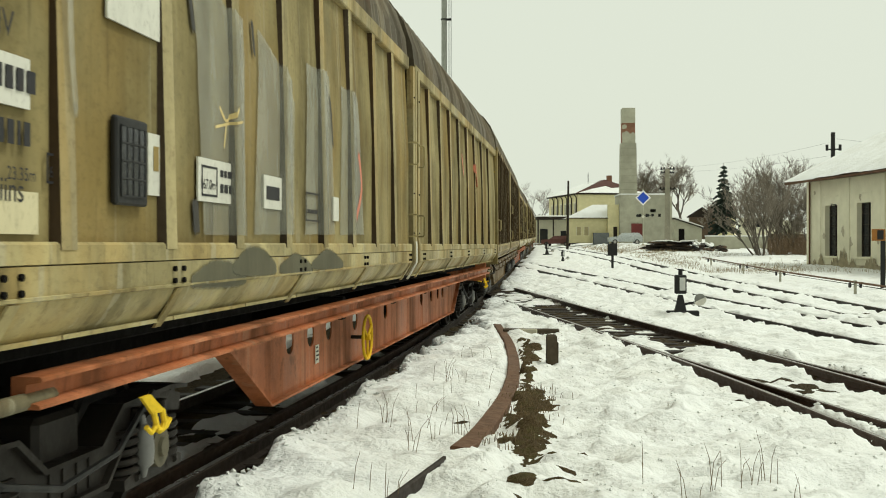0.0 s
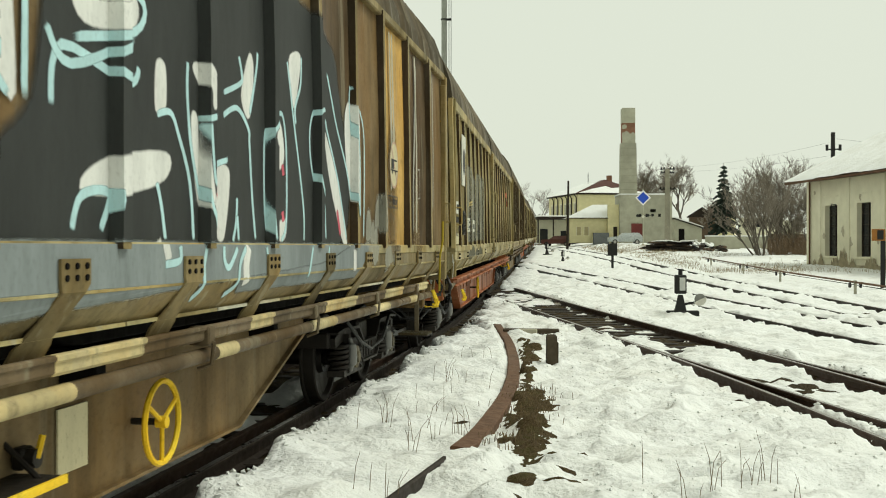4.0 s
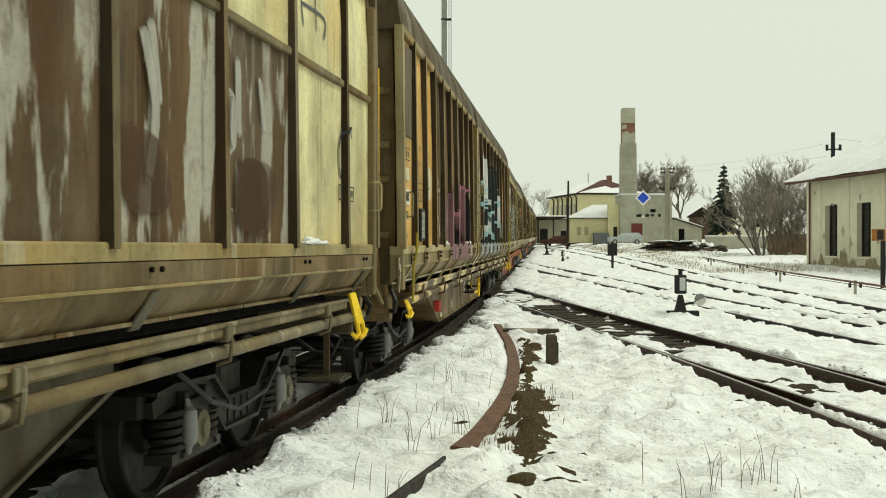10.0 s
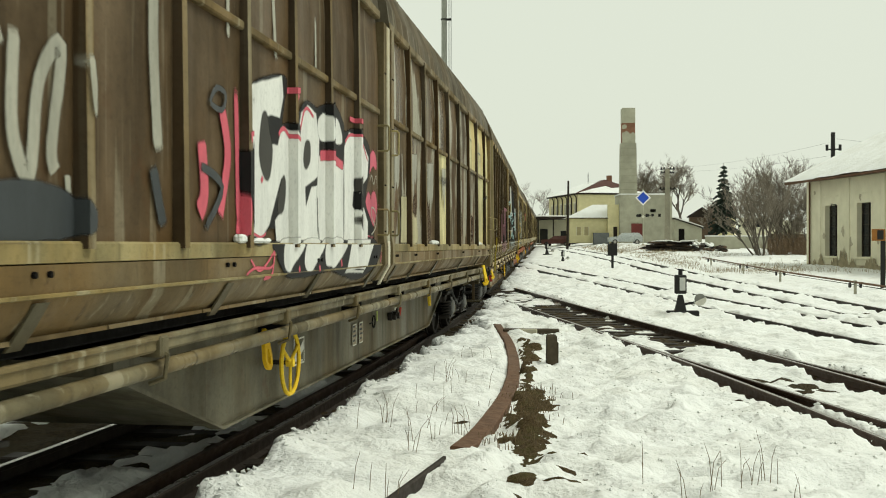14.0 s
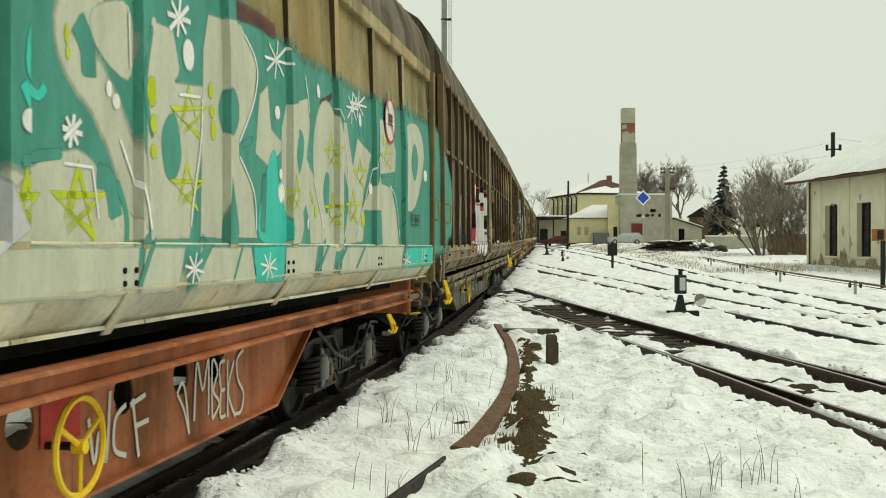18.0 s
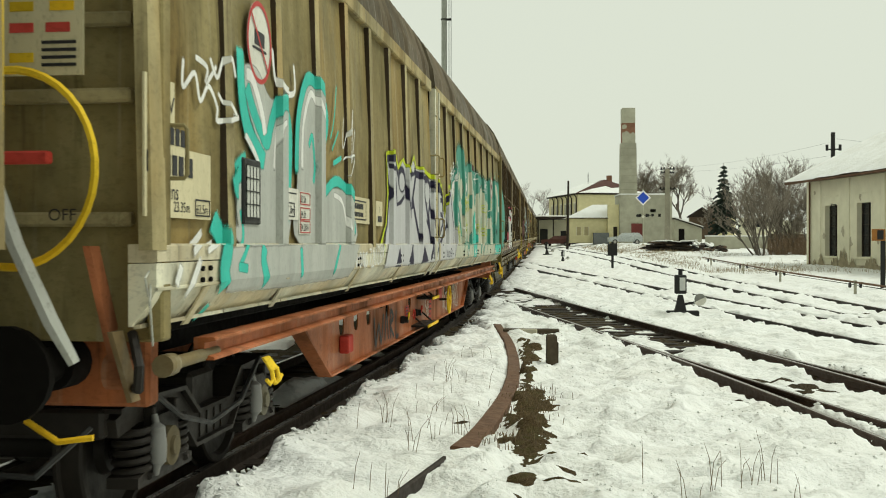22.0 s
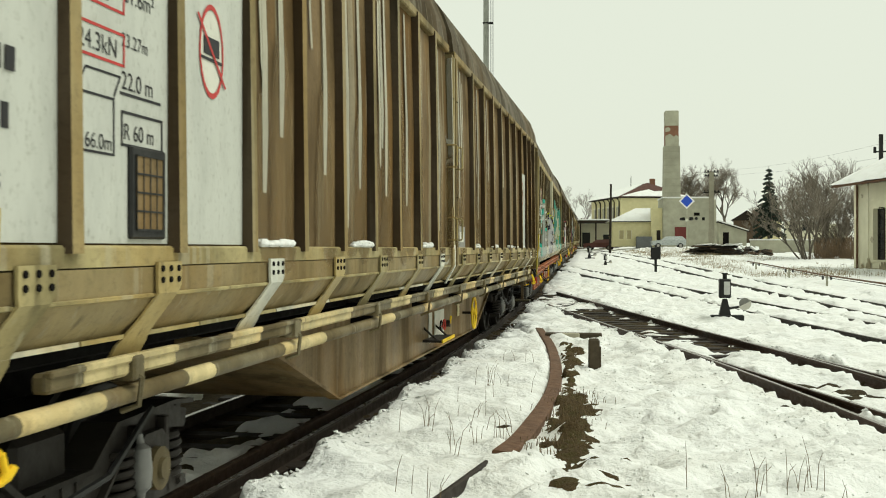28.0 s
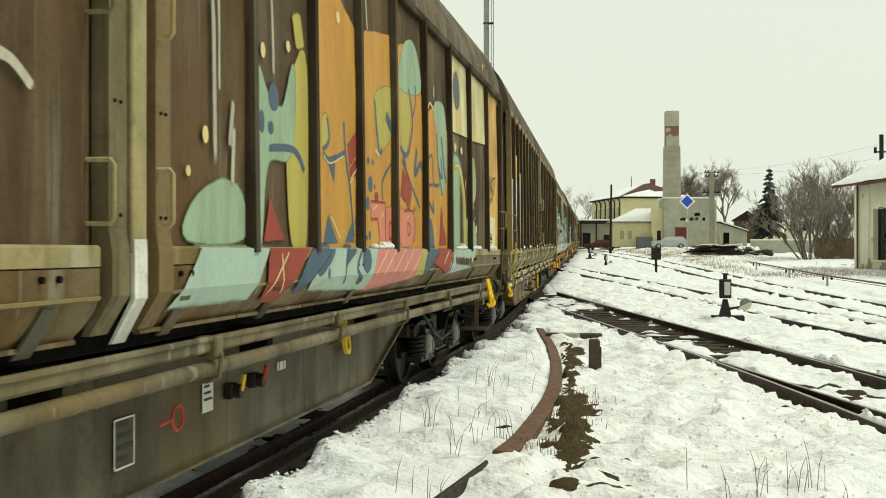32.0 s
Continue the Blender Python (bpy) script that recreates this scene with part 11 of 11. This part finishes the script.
sf.lay("mustard_field", MUSTARD, [sf.shape([(10.51, 1.68), (10.61, 2.28), (10.63, 2.57), (10.44, 2.85), (10.22, 2.89), (10.22, 1.69)]),
    sf.shape([(8.39, 2.93), (7.76, 3.09), (7.76, 2.72), (8.11, 2.52), (8.24, 2.54)]),
    sf.shape([(7.45, 2.93), (7.41, 3.14), (7.07, 3.22), (7.02, 2.89), (7.16, 2.62), (7.37, 2.59)]),
    sf.line([(10.41, 3.22), (10.33, 2.97)], 0.18),
    sf.shape([(9.86, 2.56), (9.73, 2.59), (9.7, 2.44), (9.86, 2.38)])])
sf.lay("grey_body", AQUA, [sf.shape([(11.13, 1.68), (11.09, 2.23), (11.12, 2.71), (10.96, 2.58), (10.69, 2.53), (10.49, 2.84), (10.47, 2.46), (10.59, 2.22), (10.96, 2.16), (11.07, 1.68)]),
    sf.shape([(12.1, 1.68), (12.04, 1.84), (11.8, 1.96), (11.56, 1.99), (11.37, 1.92), (11.36, 1.69)]),
    sf.shape([(5.81, 3.19), (5.54, 3.29), (5.17, 3.2), (5.14, 2.45), (5.47, 2.3), (5.68, 2.96)]),
    sf.shape([(4.7, 1.69), (4.73, 2.65), (4.35, 2.75), (3.94, 2.43), (3.78, 1.7)]),
    sf.shape([(3.82, 1.69), (3.76, 1.99), (3.44, 2), (3.16, 1.98), (3.01, 1.7)]),
    sf.shape([(3.39, 1.71), (3.35, 1.92), (3.11, 1.99), (2.92, 1.72)]),
    sf.shape([(7.43, 3.19), (7.21, 3.61), (6.74, 3.7), (6.49, 3.29)])])
sf.lay("denim_line", DENIM, [sf.line([(9.75, 2.6), (9.7, 2.43), (9.86, 2.34)], 0.04),
    sf.line([(9.86, 2.32), (9.68, 2.28), (9.29, 2.37)], 0.05),
    sf.shape([(9.72, 2.28), (9.56, 2.32), (9.57, 2.13)], False),
    sf.line([(9.32, 2.62), (9.27, 2.36), (9.15, 2.11), (9.03, 1.7)], 0.045),
    sf.shape([(9.83, 1.67), (9.72, 1.86), (9.49, 1.68)], False),
    sf.shape([(9.27, 1.68), (9.08, 1.82), (9.04, 1.69)], False),
    sf.dot(8.94, 1.84, 0.06, 0.06),
    sf.line([(8.39, 2.93), (8.33, 2.7), (8.22, 2.47), (8.13, 2.53)], 0.05),
    sf.line([(8.01, 2.84), (7.75, 2.72)], 0.1),
    sf.line([(7.71, 2.45), (8.11, 2.24), (8.11, 2.05)], 0.035),
    sf.dot(8.6, 2.37, 0.04, 0.03),
    sf.dot(8.46, 2.37, 0.03, 0.03),
    sf.dot(8.53, 2.18, 0.07, 0.07),
    sf.dot(8.62, 2.01, 0.06, 0.06),
    sf.dot(8.55, 1.74, 0.04, 0.04),
    sf.dot(8.64, 1.72, 0.03, 0.02),
    sf.line([(7.45, 2.61), (7.2, 2.54), (7.02, 2.67), (6.91, 2.94), (7.06, 3.23)], 0.05),
    sf.line([(7.39, 2.5), (6.83, 2.19), (6.56, 2.05)], 0.04),
    sf.line([(6.91, 2.94), (6.77, 3.1), (6.73, 3.3)], 0.04),
    sf.line([(6.71, 2.66), (6.81, 2.39), (6.56, 2.51), (6.46, 2.46)], 0.07),
    sf.line([(5.68, 2.96), (5.61, 2.59), (5.4, 2.43)], 0.05),
    sf.line([(6.13, 2.32), (5.61, 2.35)], 0.03),
    sf.line([(5.47, 2.69), (5.37, 2.43)], 0.05),
    sf.line([(7.2, 2.4), (7.33, 2.57)], 0.05),
    sf.line([(6.14, 2.61), (5.95, 2.64), (5.86, 2.35), (5.52, 2.36)], 0.03),
    sf.line([(5.59, 2.52), (5.37, 2.24)], 0.05),
    sf.line([(5.44, 2.93), (5.25, 2.51), (5.13, 2.41)], 0.07),
    sf.line([(6.11, 2.14), (5.86, 2.03), (5.92, 2.16)], 0.05),
    sf.shape([(6.12, 1.68), (6.12, 1.89), (5.99, 1.92), (5.86, 1.68)]),
    sf.dot(10.86, 2.58, 0.09, 0.09),
    sf.dot(11.07, 2.4, 0.05, 0.07),
    sf.dot(10.91, 2.38, 0.05, 0.04),
    sf.line([(10.96, 2.25), (10.47, 2.28), (10.26, 2.15)], 0.05),
    sf.line([(4.77, 2.62), (4.69, 2.26), (4.73, 1.78)], 0.08)])
sf.lay("brick_field", BRICKS, [sf.shape([(9.21, 2.43), (8.91, 2.58), (8.9, 2.45), (9.17, 2.29)], False),
    sf.shape([(9.15, 2.24), (8.89, 2.38), (8.89, 2.29), (9.13, 2.17)], False),
    sf.shape([(7.33, 2.39), (7.09, 2.29), (7.27, 2.1), (7.43, 2.14)], False),
    sf.shape([(5.46, 2.04), (5.15, 1.74), (5.52, 1.71)], False),
    sf.shape([(11.02, 1.68), (10.92, 1.93), (10.67, 1.69)], False),
    sf.shape([(7.3, 2.14), (7.17, 2.39), (7.05, 2.29), (7.15, 2.06)], False),
    sf.shape([(7.13, 2.02), (7.01, 2.27), (6.95, 2.23), (7.07, 1.99)], False),
    sf.shape([(5.55, 1.68), (5.41, 1.95), (5.13, 1.69)], False),
    sf.shape([(5.48, 1.84), (5.44, 2.12), (5.33, 2.02)], False),
    sf.dot(8.33, 2.08, 0.07, 0.04),
    sf.dot(8.39, 2.16, 0.03, 0.02),
    sf.dot(6.83, 2.03, 0.04, 0.03)])
sf.lay("salmon_figure", SALMON, [sf.shape([(8.51, 2.02), (8.03, 2.03), (8.03, 1.69), (8.2, 1.69), (8.27, 1.89), (8.51, 1.88)], False),
    sf.shape([(7.99, 1.99), (7.71, 2.01), (7.71, 1.69), (7.99, 1.69)], False),
    sf.shape([(7.43, 2), (7.33, 1.99), (6.93, 1.99), (6.81, 1.84), (6.93, 1.69), (7.43, 1.69)]),
    sf.dot(5.75, 2.95, 0.08, 0.06)])
sf.lay("salmon_rim", BRICKS, [sf.line([(8.51, 2.03), (8.03, 2.04), (8.01, 1.69)], 0.025, False),
    sf.line([(8.51, 2.02), (8.51, 1.88), (8.29, 1.89), (8.2, 1.69)], 0.025, False),
    sf.line([(7.87, 1.86), (7.76, 1.84), (7.76, 1.75), (7.87, 1.72)], 0.025, closed=True),
    sf.line([(7.31, 1.99), (6.91, 2), (6.79, 1.84), (6.89, 1.69)], 0.025),
    sf.line([(7.13, 1.88), (7, 1.83), (7.11, 1.76)], 0.025, closed=True)])
sf.lay("highlight_stroke", PALEA, [sf.line([(9.85, 2.31), (9.67, 2.26), (9.31, 2.35)], 0.015),
    sf.line([(9.67, 1.88), (9.4, 1.69)], 0.025),
    sf.line([(9.15, 2.17), (8.89, 2.31)], 0.02),
    sf.line([(9.17, 2.14), (9.04, 2.2)], 0.02),
    sf.line([(8.39, 2.49), (8.2, 2.44)], 0.03),
    sf.line([(8.45, 1.96), (8.3, 2.01)], 0.02),
    sf.line([(8.17, 1.9), (8.08, 1.96)], 0.02),
    sf.line([(7.2, 1.92), (7.07, 1.96)], 0.02),
    sf.line([(4.7, 1.91), (3.82, 1.92)], 0.02),
    sf.line([(4.25, 2.54), (4.29, 1.75)], 0.02),
    sf.line([(6.18, 3.08), (6.04, 3.22), (5.81, 3.16)], 0.03),
    sf.line([(4.77, 2.27), (4.26, 1.88)], 0.025),
    sf.line([(4.08, 2.16), (4.26, 1.88)], 0.025),
    sf.line([(4.58, 1.87), (3.91, 1.89)], 0.03),
    sf.line([(4.26, 2.03), (4.28, 1.75)], 0.02),
    sf.line([(3.79, 2.54), (3.88, 2.39)], 0.03),
    sf.dot(4.56, 2.88, 0.09, 0.06),
    sf.dot(4.12, 2.88, 0.08, 0.05),
    sf.dot(2.97, 1.9, 0.07, 0.06),
    sf.dot(3.07, 2.04, 0.02, 0.03),
    sf.dot(11.89, 2.23, 0.04, 0.05),
    sf.dot(11.05, 2.84, 0.04, 0.05),
    sf.dot(10.59, 2.95, 0.04, 0.04),
    sf.dot(12.1, 2.02, 0.03, 0.03),
    sf.dot(9.44, 3.4, 0.05, 0.05)])
sf.lay("moon_field", MUSTARD, [sf.shape([(4.63, 1.68), (4.73, 2.05), (4.69, 2.52), (4.6, 2.65), (4.35, 2.67), (4.1, 2.56), (3.88, 2.31), (3.79, 1.94), (3.79, 1.7)]),
    sf.shape([(3.43, 2.79), (3.32, 2.85), (3.12, 2.82), (2.99, 2.59), (3.01, 2.39), (3.23, 2.28), (3.41, 2.29)])])
sf.lay("moon_shade", AQUA, [sf.shape([(4.69, 1.68), (4.71, 2.05), (4.67, 2.48), (4.49, 2.6), (4.28, 2.53), (4.21, 2.22), (4.18, 1.87), (4.21, 1.69)]),
    sf.shape([(3.39, 2.69), (3.27, 2.8), (3.1, 2.72), (3.07, 2.5), (3.2, 2.32), (3.38, 2.34)])])
sf.lay("moon_edge", PALEA, [sf.line([(4.6, 2.65), (4.35, 2.67), (4.1, 2.56), (3.88, 2.31), (3.79, 1.94)], 0.03),
    sf.line([(3.43, 2.28), (3.23, 2.27), (3.02, 2.39), (2.98, 2.62)], 0.03),
    sf.line([(3.34, 2.27), (3.27, 2.08)], 0.05),
    sf.line([(3.23, 2.28), (3.2, 2.17)], 0.03)])
sf.lay("bare_patch", UMBER, [sf.line([(4.25, 2.55), (4.23, 1.71)], 0.03),
    sf.line([(4.21, 2.5), (4.19, 1.71)], 0.03),
    sf.line([(4.16, 2.44), (4.14, 1.71)], 0.03),
    sf.line([(4.12, 2.39), (4.09, 1.71)], 0.03),
    sf.line([(4.08, 2.34), (4.04, 1.71)], 0.03),
    sf.line([(4.04, 2.29), (3.99, 1.71)], 0.03)])
sf.lay("cream_top", CREAM, [sf.shape([(4.82, 3.97), (3.69, 4.26), (3.69, 3.12), (4.82, 3.08)], False),
    sf.shape([(3.25, 4.13), (2.03, 4.32), (2.03, 3.19), (3.25, 3.12)], False)])
sf.lay("grey_disc", SLATE, [sf.dot(4.4, 3.6, 0.23, 0.24)])
sf.lay("cream_patch", CREAM, [sf.shape([(2.06, 1.64), (2.06, 2.1), (1.24, 2.08), (1.24, 1.64)], False)])
sf.lay("marker_scribble", UMBER, [sf.line([(1.88, 2.44), (1.76, 2.65), (1.69, 2.52), (1.58, 2.73), (1.59, 2.48), (1.44, 2.69)], 0.03),
    sf.line([(1.44, 2.69), (1.16, 2.72), (1.4, 2.45), (1.48, 2.57)], 0.03),
    sf.line([(1.79, 2.28), (1.7, 2.39), (1.63, 2.32), (1.53, 2.41), (1.42, 2.36)], 0.03)])
sf.lay("pale_drip", DRIP, [sf.line([(11.8, 3.04), (11.77, 2.06)], 0.05),
    sf.line([(11.72, 3.06), (11.72, 2.47)], 0.03),
    sf.line([(11.52, 2.47), (11.58, 2.19)], 0.05),
    sf.line([(11.51, 2.33), (11.54, 1.97)], 0.05),
    sf.line([(10.89, 3.23), (10.88, 2.69)], 0.04),
    sf.line([(13.8, 2.33), (13.62, 2.32), (13.47, 2.23)], 0.05),
    sf.line([(8.64, 3.78), (8.6, 3.46)], 0.03),
    sf.line([(5.81, 3.45), (5.84, 3.3)], 0.05)])
sf.lay("sill_colour", SKYM, [sf.shape([(10.13, 1.62), (8.45, 1.62), (8.68, 1.31), (10.25, 1.36)], False),
    sf.shape([(12.03, 1.62), (11.05, 1.62), (11.33, 1.35), (12.34, 1.35)], False),
    sf.shape([(4.92, 1.62), (3.16, 1.62), (3.72, 1.41), (5.36, 1.35)], False)])
sf.lay("sill_colour", ROSEP, [sf.shape([(8.45, 1.62), (6.61, 1.62), (6.97, 1.36), (8.69, 1.3)], False)])
sf.lay("sill_colour", MUSTARD, [sf.shape([(6.61, 1.62), (5.81, 1.62), (6.52, 1.38), (6.97, 1.37)], False),
    sf.shape([(13.96, 1.53), (13.87, 1.46), (13.84, 1.36), (13.96, 1.35)], False)])
sf.lay("sill_colour", DENIM, [sf.shape([(9.95, 1.62), (9.72, 1.62), (9.91, 1.5), (10.1, 1.46)]),
    sf.shape([(9.37, 1.62), (9.15, 1.62), (9.41, 1.51), (9.44, 1.36)]),
    sf.dot(8.82, 1.53, 0.14, 0.10),
    sf.shape([(6.3, 1.62), (5.81, 1.62), (6.33, 1.43), (6.58, 1.4)]),
    sf.dot(9.86, 1.45, 0.03, 0.04),
    sf.shape([(10.18, 1.62), (9.81, 1.62), (10.34, 1.4), (10.53, 1.37)]),
    sf.line([(8.96, 1.62), (9.11, 1.48), (8.92, 1.37)], 0.04),
    sf.shape([(4.98, 1.62), (4.89, 1.62), (5.13, 1.37), (5.24, 1.35)], False),
    sf.shape([(6.31, 1.62), (6.15, 1.62), (6.38, 1.4), (6.51, 1.43)])])
sf.lay("sill_colour", BRICKS, [sf.shape([(5.65, 1.62), (4.92, 1.62), (5.51, 1.4), (6.11, 1.49)], False),
    sf.shape([(11.05, 1.62), (10.29, 1.62), (10.85, 1.3), (11.1, 1.32)], False),
    sf.shape([(5.55, 1.62), (4.94, 1.62), (5.28, 1.35), (5.68, 1.47)], False),
    sf.line([(13.9, 1.43), (13.87, 1.39)], 0.1)])
sf.lay("sill_highlight", PALEA, [sf.line([(8.55, 1.4), (8.11, 1.62)], 0.025, False),
    sf.line([(8.28, 1.39), (7.8, 1.62)], 0.025, False),
    sf.line([(7.98, 1.37), (7.45, 1.62)], 0.025, False),
    sf.line([(7.65, 1.36), (7.07, 1.62)], 0.025, False),
    sf.line([(7.27, 1.35), (6.63, 1.62)], 0.025, False),
    sf.line([(11.08, 1.34), (10.69, 1.62)], 0.02),
    sf.line([(10.8, 1.33), (10.85, 1.61)], 0.02),
    sf.line([(5.54, 1.46), (5.2, 1.62)], 0.025),
    sf.line([(5.24, 1.35), (4.92, 1.62)], 0.02)])
sf.lay("worn_spot", UMBER, [sf.line([(5.04, 1.54), (5.04, 1.47)], 0.05),
    sf.line([(4.99, 1.54), (4.98, 1.47)], 0.05),
    sf.line([(4.75, 1.54), (4.74, 1.45)], 0.05),
    sf.line([(4.68, 1.53), (4.67, 1.46)], 0.05),
    sf.line([(4.61, 1.52), (4.6, 1.44)], 0.05),
    sf.line([(4.54, 1.54), (4.53, 1.45)], 0.05),
    sf.line([(4.46, 1.53), (4.46, 1.44)], 0.05),
    sf.line([(4.39, 1.52), (4.38, 1.45)], 0.05),
    sf.line([(4.31, 1.54), (4.3, 1.43)], 0.05),
    sf.line([(4.22, 1.53), (4.22, 1.44)], 0.05),
    sf.line([(4.14, 1.51), (4.13, 1.43)], 0.05),
    sf.line([(4.05, 1.53), (4.05, 1.44)], 0.05),
    sf.line([(3.96, 1.52), (3.95, 1.42)], 0.05),
    sf.line([(3.87, 1.51), (3.86, 1.43)], 0.05),
    sf.line([(3.77, 1.53), (3.76, 1.41)], 0.05),
    sf.line([(3.67, 1.52), (3.66, 1.42)], 0.05)])
rev_box(wF, 2.03, 1.72)
hull_label(wF, 12.0, 0.63, 0.26, 0.22, HULLG, 4)
rim(wF, 11.9, 12.12, 0.50, 0.76, 0.01, PLATEW, HX + 0.004)
hull_label(wF, 10.95, 0.72, 0.18, 0.16, PLATEW, 3)
pull_loop(wF, 11.5, 0.68, RED)
valve(wF, 10.65, 0.72)
valve(wF, 10.25, 0.74, RED)
lifting_eye(wF, 8.1, 0.80)
bars(wF, 9.7, 0.74, (0.03, 0.08, 0.03), 0.06, PLATEW, HX)


# lumps of ice left on the sills
rng = random.Random(61)
for w, spots in ((wE, (4.0, 5.2, 6.3, 8.5, 10.6, 14.3, 17.0, 19.1)), (wF, (1.5, 3.0, 4.2, 8.2)), (wC, (3.0, 9.2, 17.2)), (wB, (15.0, 18.8))):
    for u in spots:
        b = Build()
        n = 9
        for k in range(n):
            a, c, h = HALF - u + 0.07 * (k - n / 2), 0.02 + 0.02 * rng.random(), 0.02 + 0.035 * rng.random()
            b.box(WALL + 0.005, WALL + 0.03 + c, a - 0.04, a + 0.04, 1.628, 1.632 + h, 0.015)
        tagged(part("ice_crust", b, SNOW, w, "crumbs of ice on the sill"), kind="stuff")


# ---- movement ----
SPEED_T = (0, 3, 6, 9, 12, 15, 18, 20, 22, 24, 26, 28, 30, 32)
SPEED_V = (3.3122, 3.1683, 3.1253, 3.1525, 3.1385, 3.3645, 3.3509, 3.3215, 3.5862, 3.6165, 3.4495, 3.5953, 3.8205, 3.7295)
CLOCK = np.linspace(0, 32, 641)
_v = np.interp(CLOCK, SPEED_T, SPEED_V)
RUN = np.concatenate([[0], np.cumsum((_v[1:] + _v[:-1]) / 2 * 0.05)])
# the driver's small gains and losses against that steady run
_slip = np.interp(CLOCK, (0, 2, 6, 8, 9.2, 10.5, 13, 19, 21.5, 24, 27, 28.5, 30, 32), (0, 0, -0.04, -0.10, -0.09, 0.02, 0.14, 0.13, 0.10, 0, -0.02, -0.20, -0.13, 0))
RUN = RUN + np.convolve(np.pad(_slip, 15, mode="edge"), np.ones(31) / 31, "valid")


def run(t):
    """How far the train has gone at t seconds."""
    return float(np.interp(t, CLOCK, RUN))


def wagon_pose(s0, t):
    s = s0 + run(t) - HALF
    p = [Vector((*line_at(s + d)[:2], rise(s + d))) for d in (-8.865, 8.865)]
    d = p[1] - p[0]
    return pose(*((p[0] + p[1]) / 2), math.degrees(math.atan2(d.z, math.hypot(d.x, d.y))), 0, math.degrees(math.atan2(-d.x, d.y)))


def motions():
    for w, s0 in WAGONS:
        walk(w, [(t, wagon_pose(s0, t)) for t in np.arange(0, 32.01, 0.5)])
    for ws, yy in WHEELS:
        walk(ws, [(t, pose(0, yy, 0.46, -math.degrees(run(t) / 0.46))) for t in np.arange(0, 32.01, 0.16)])


motions()
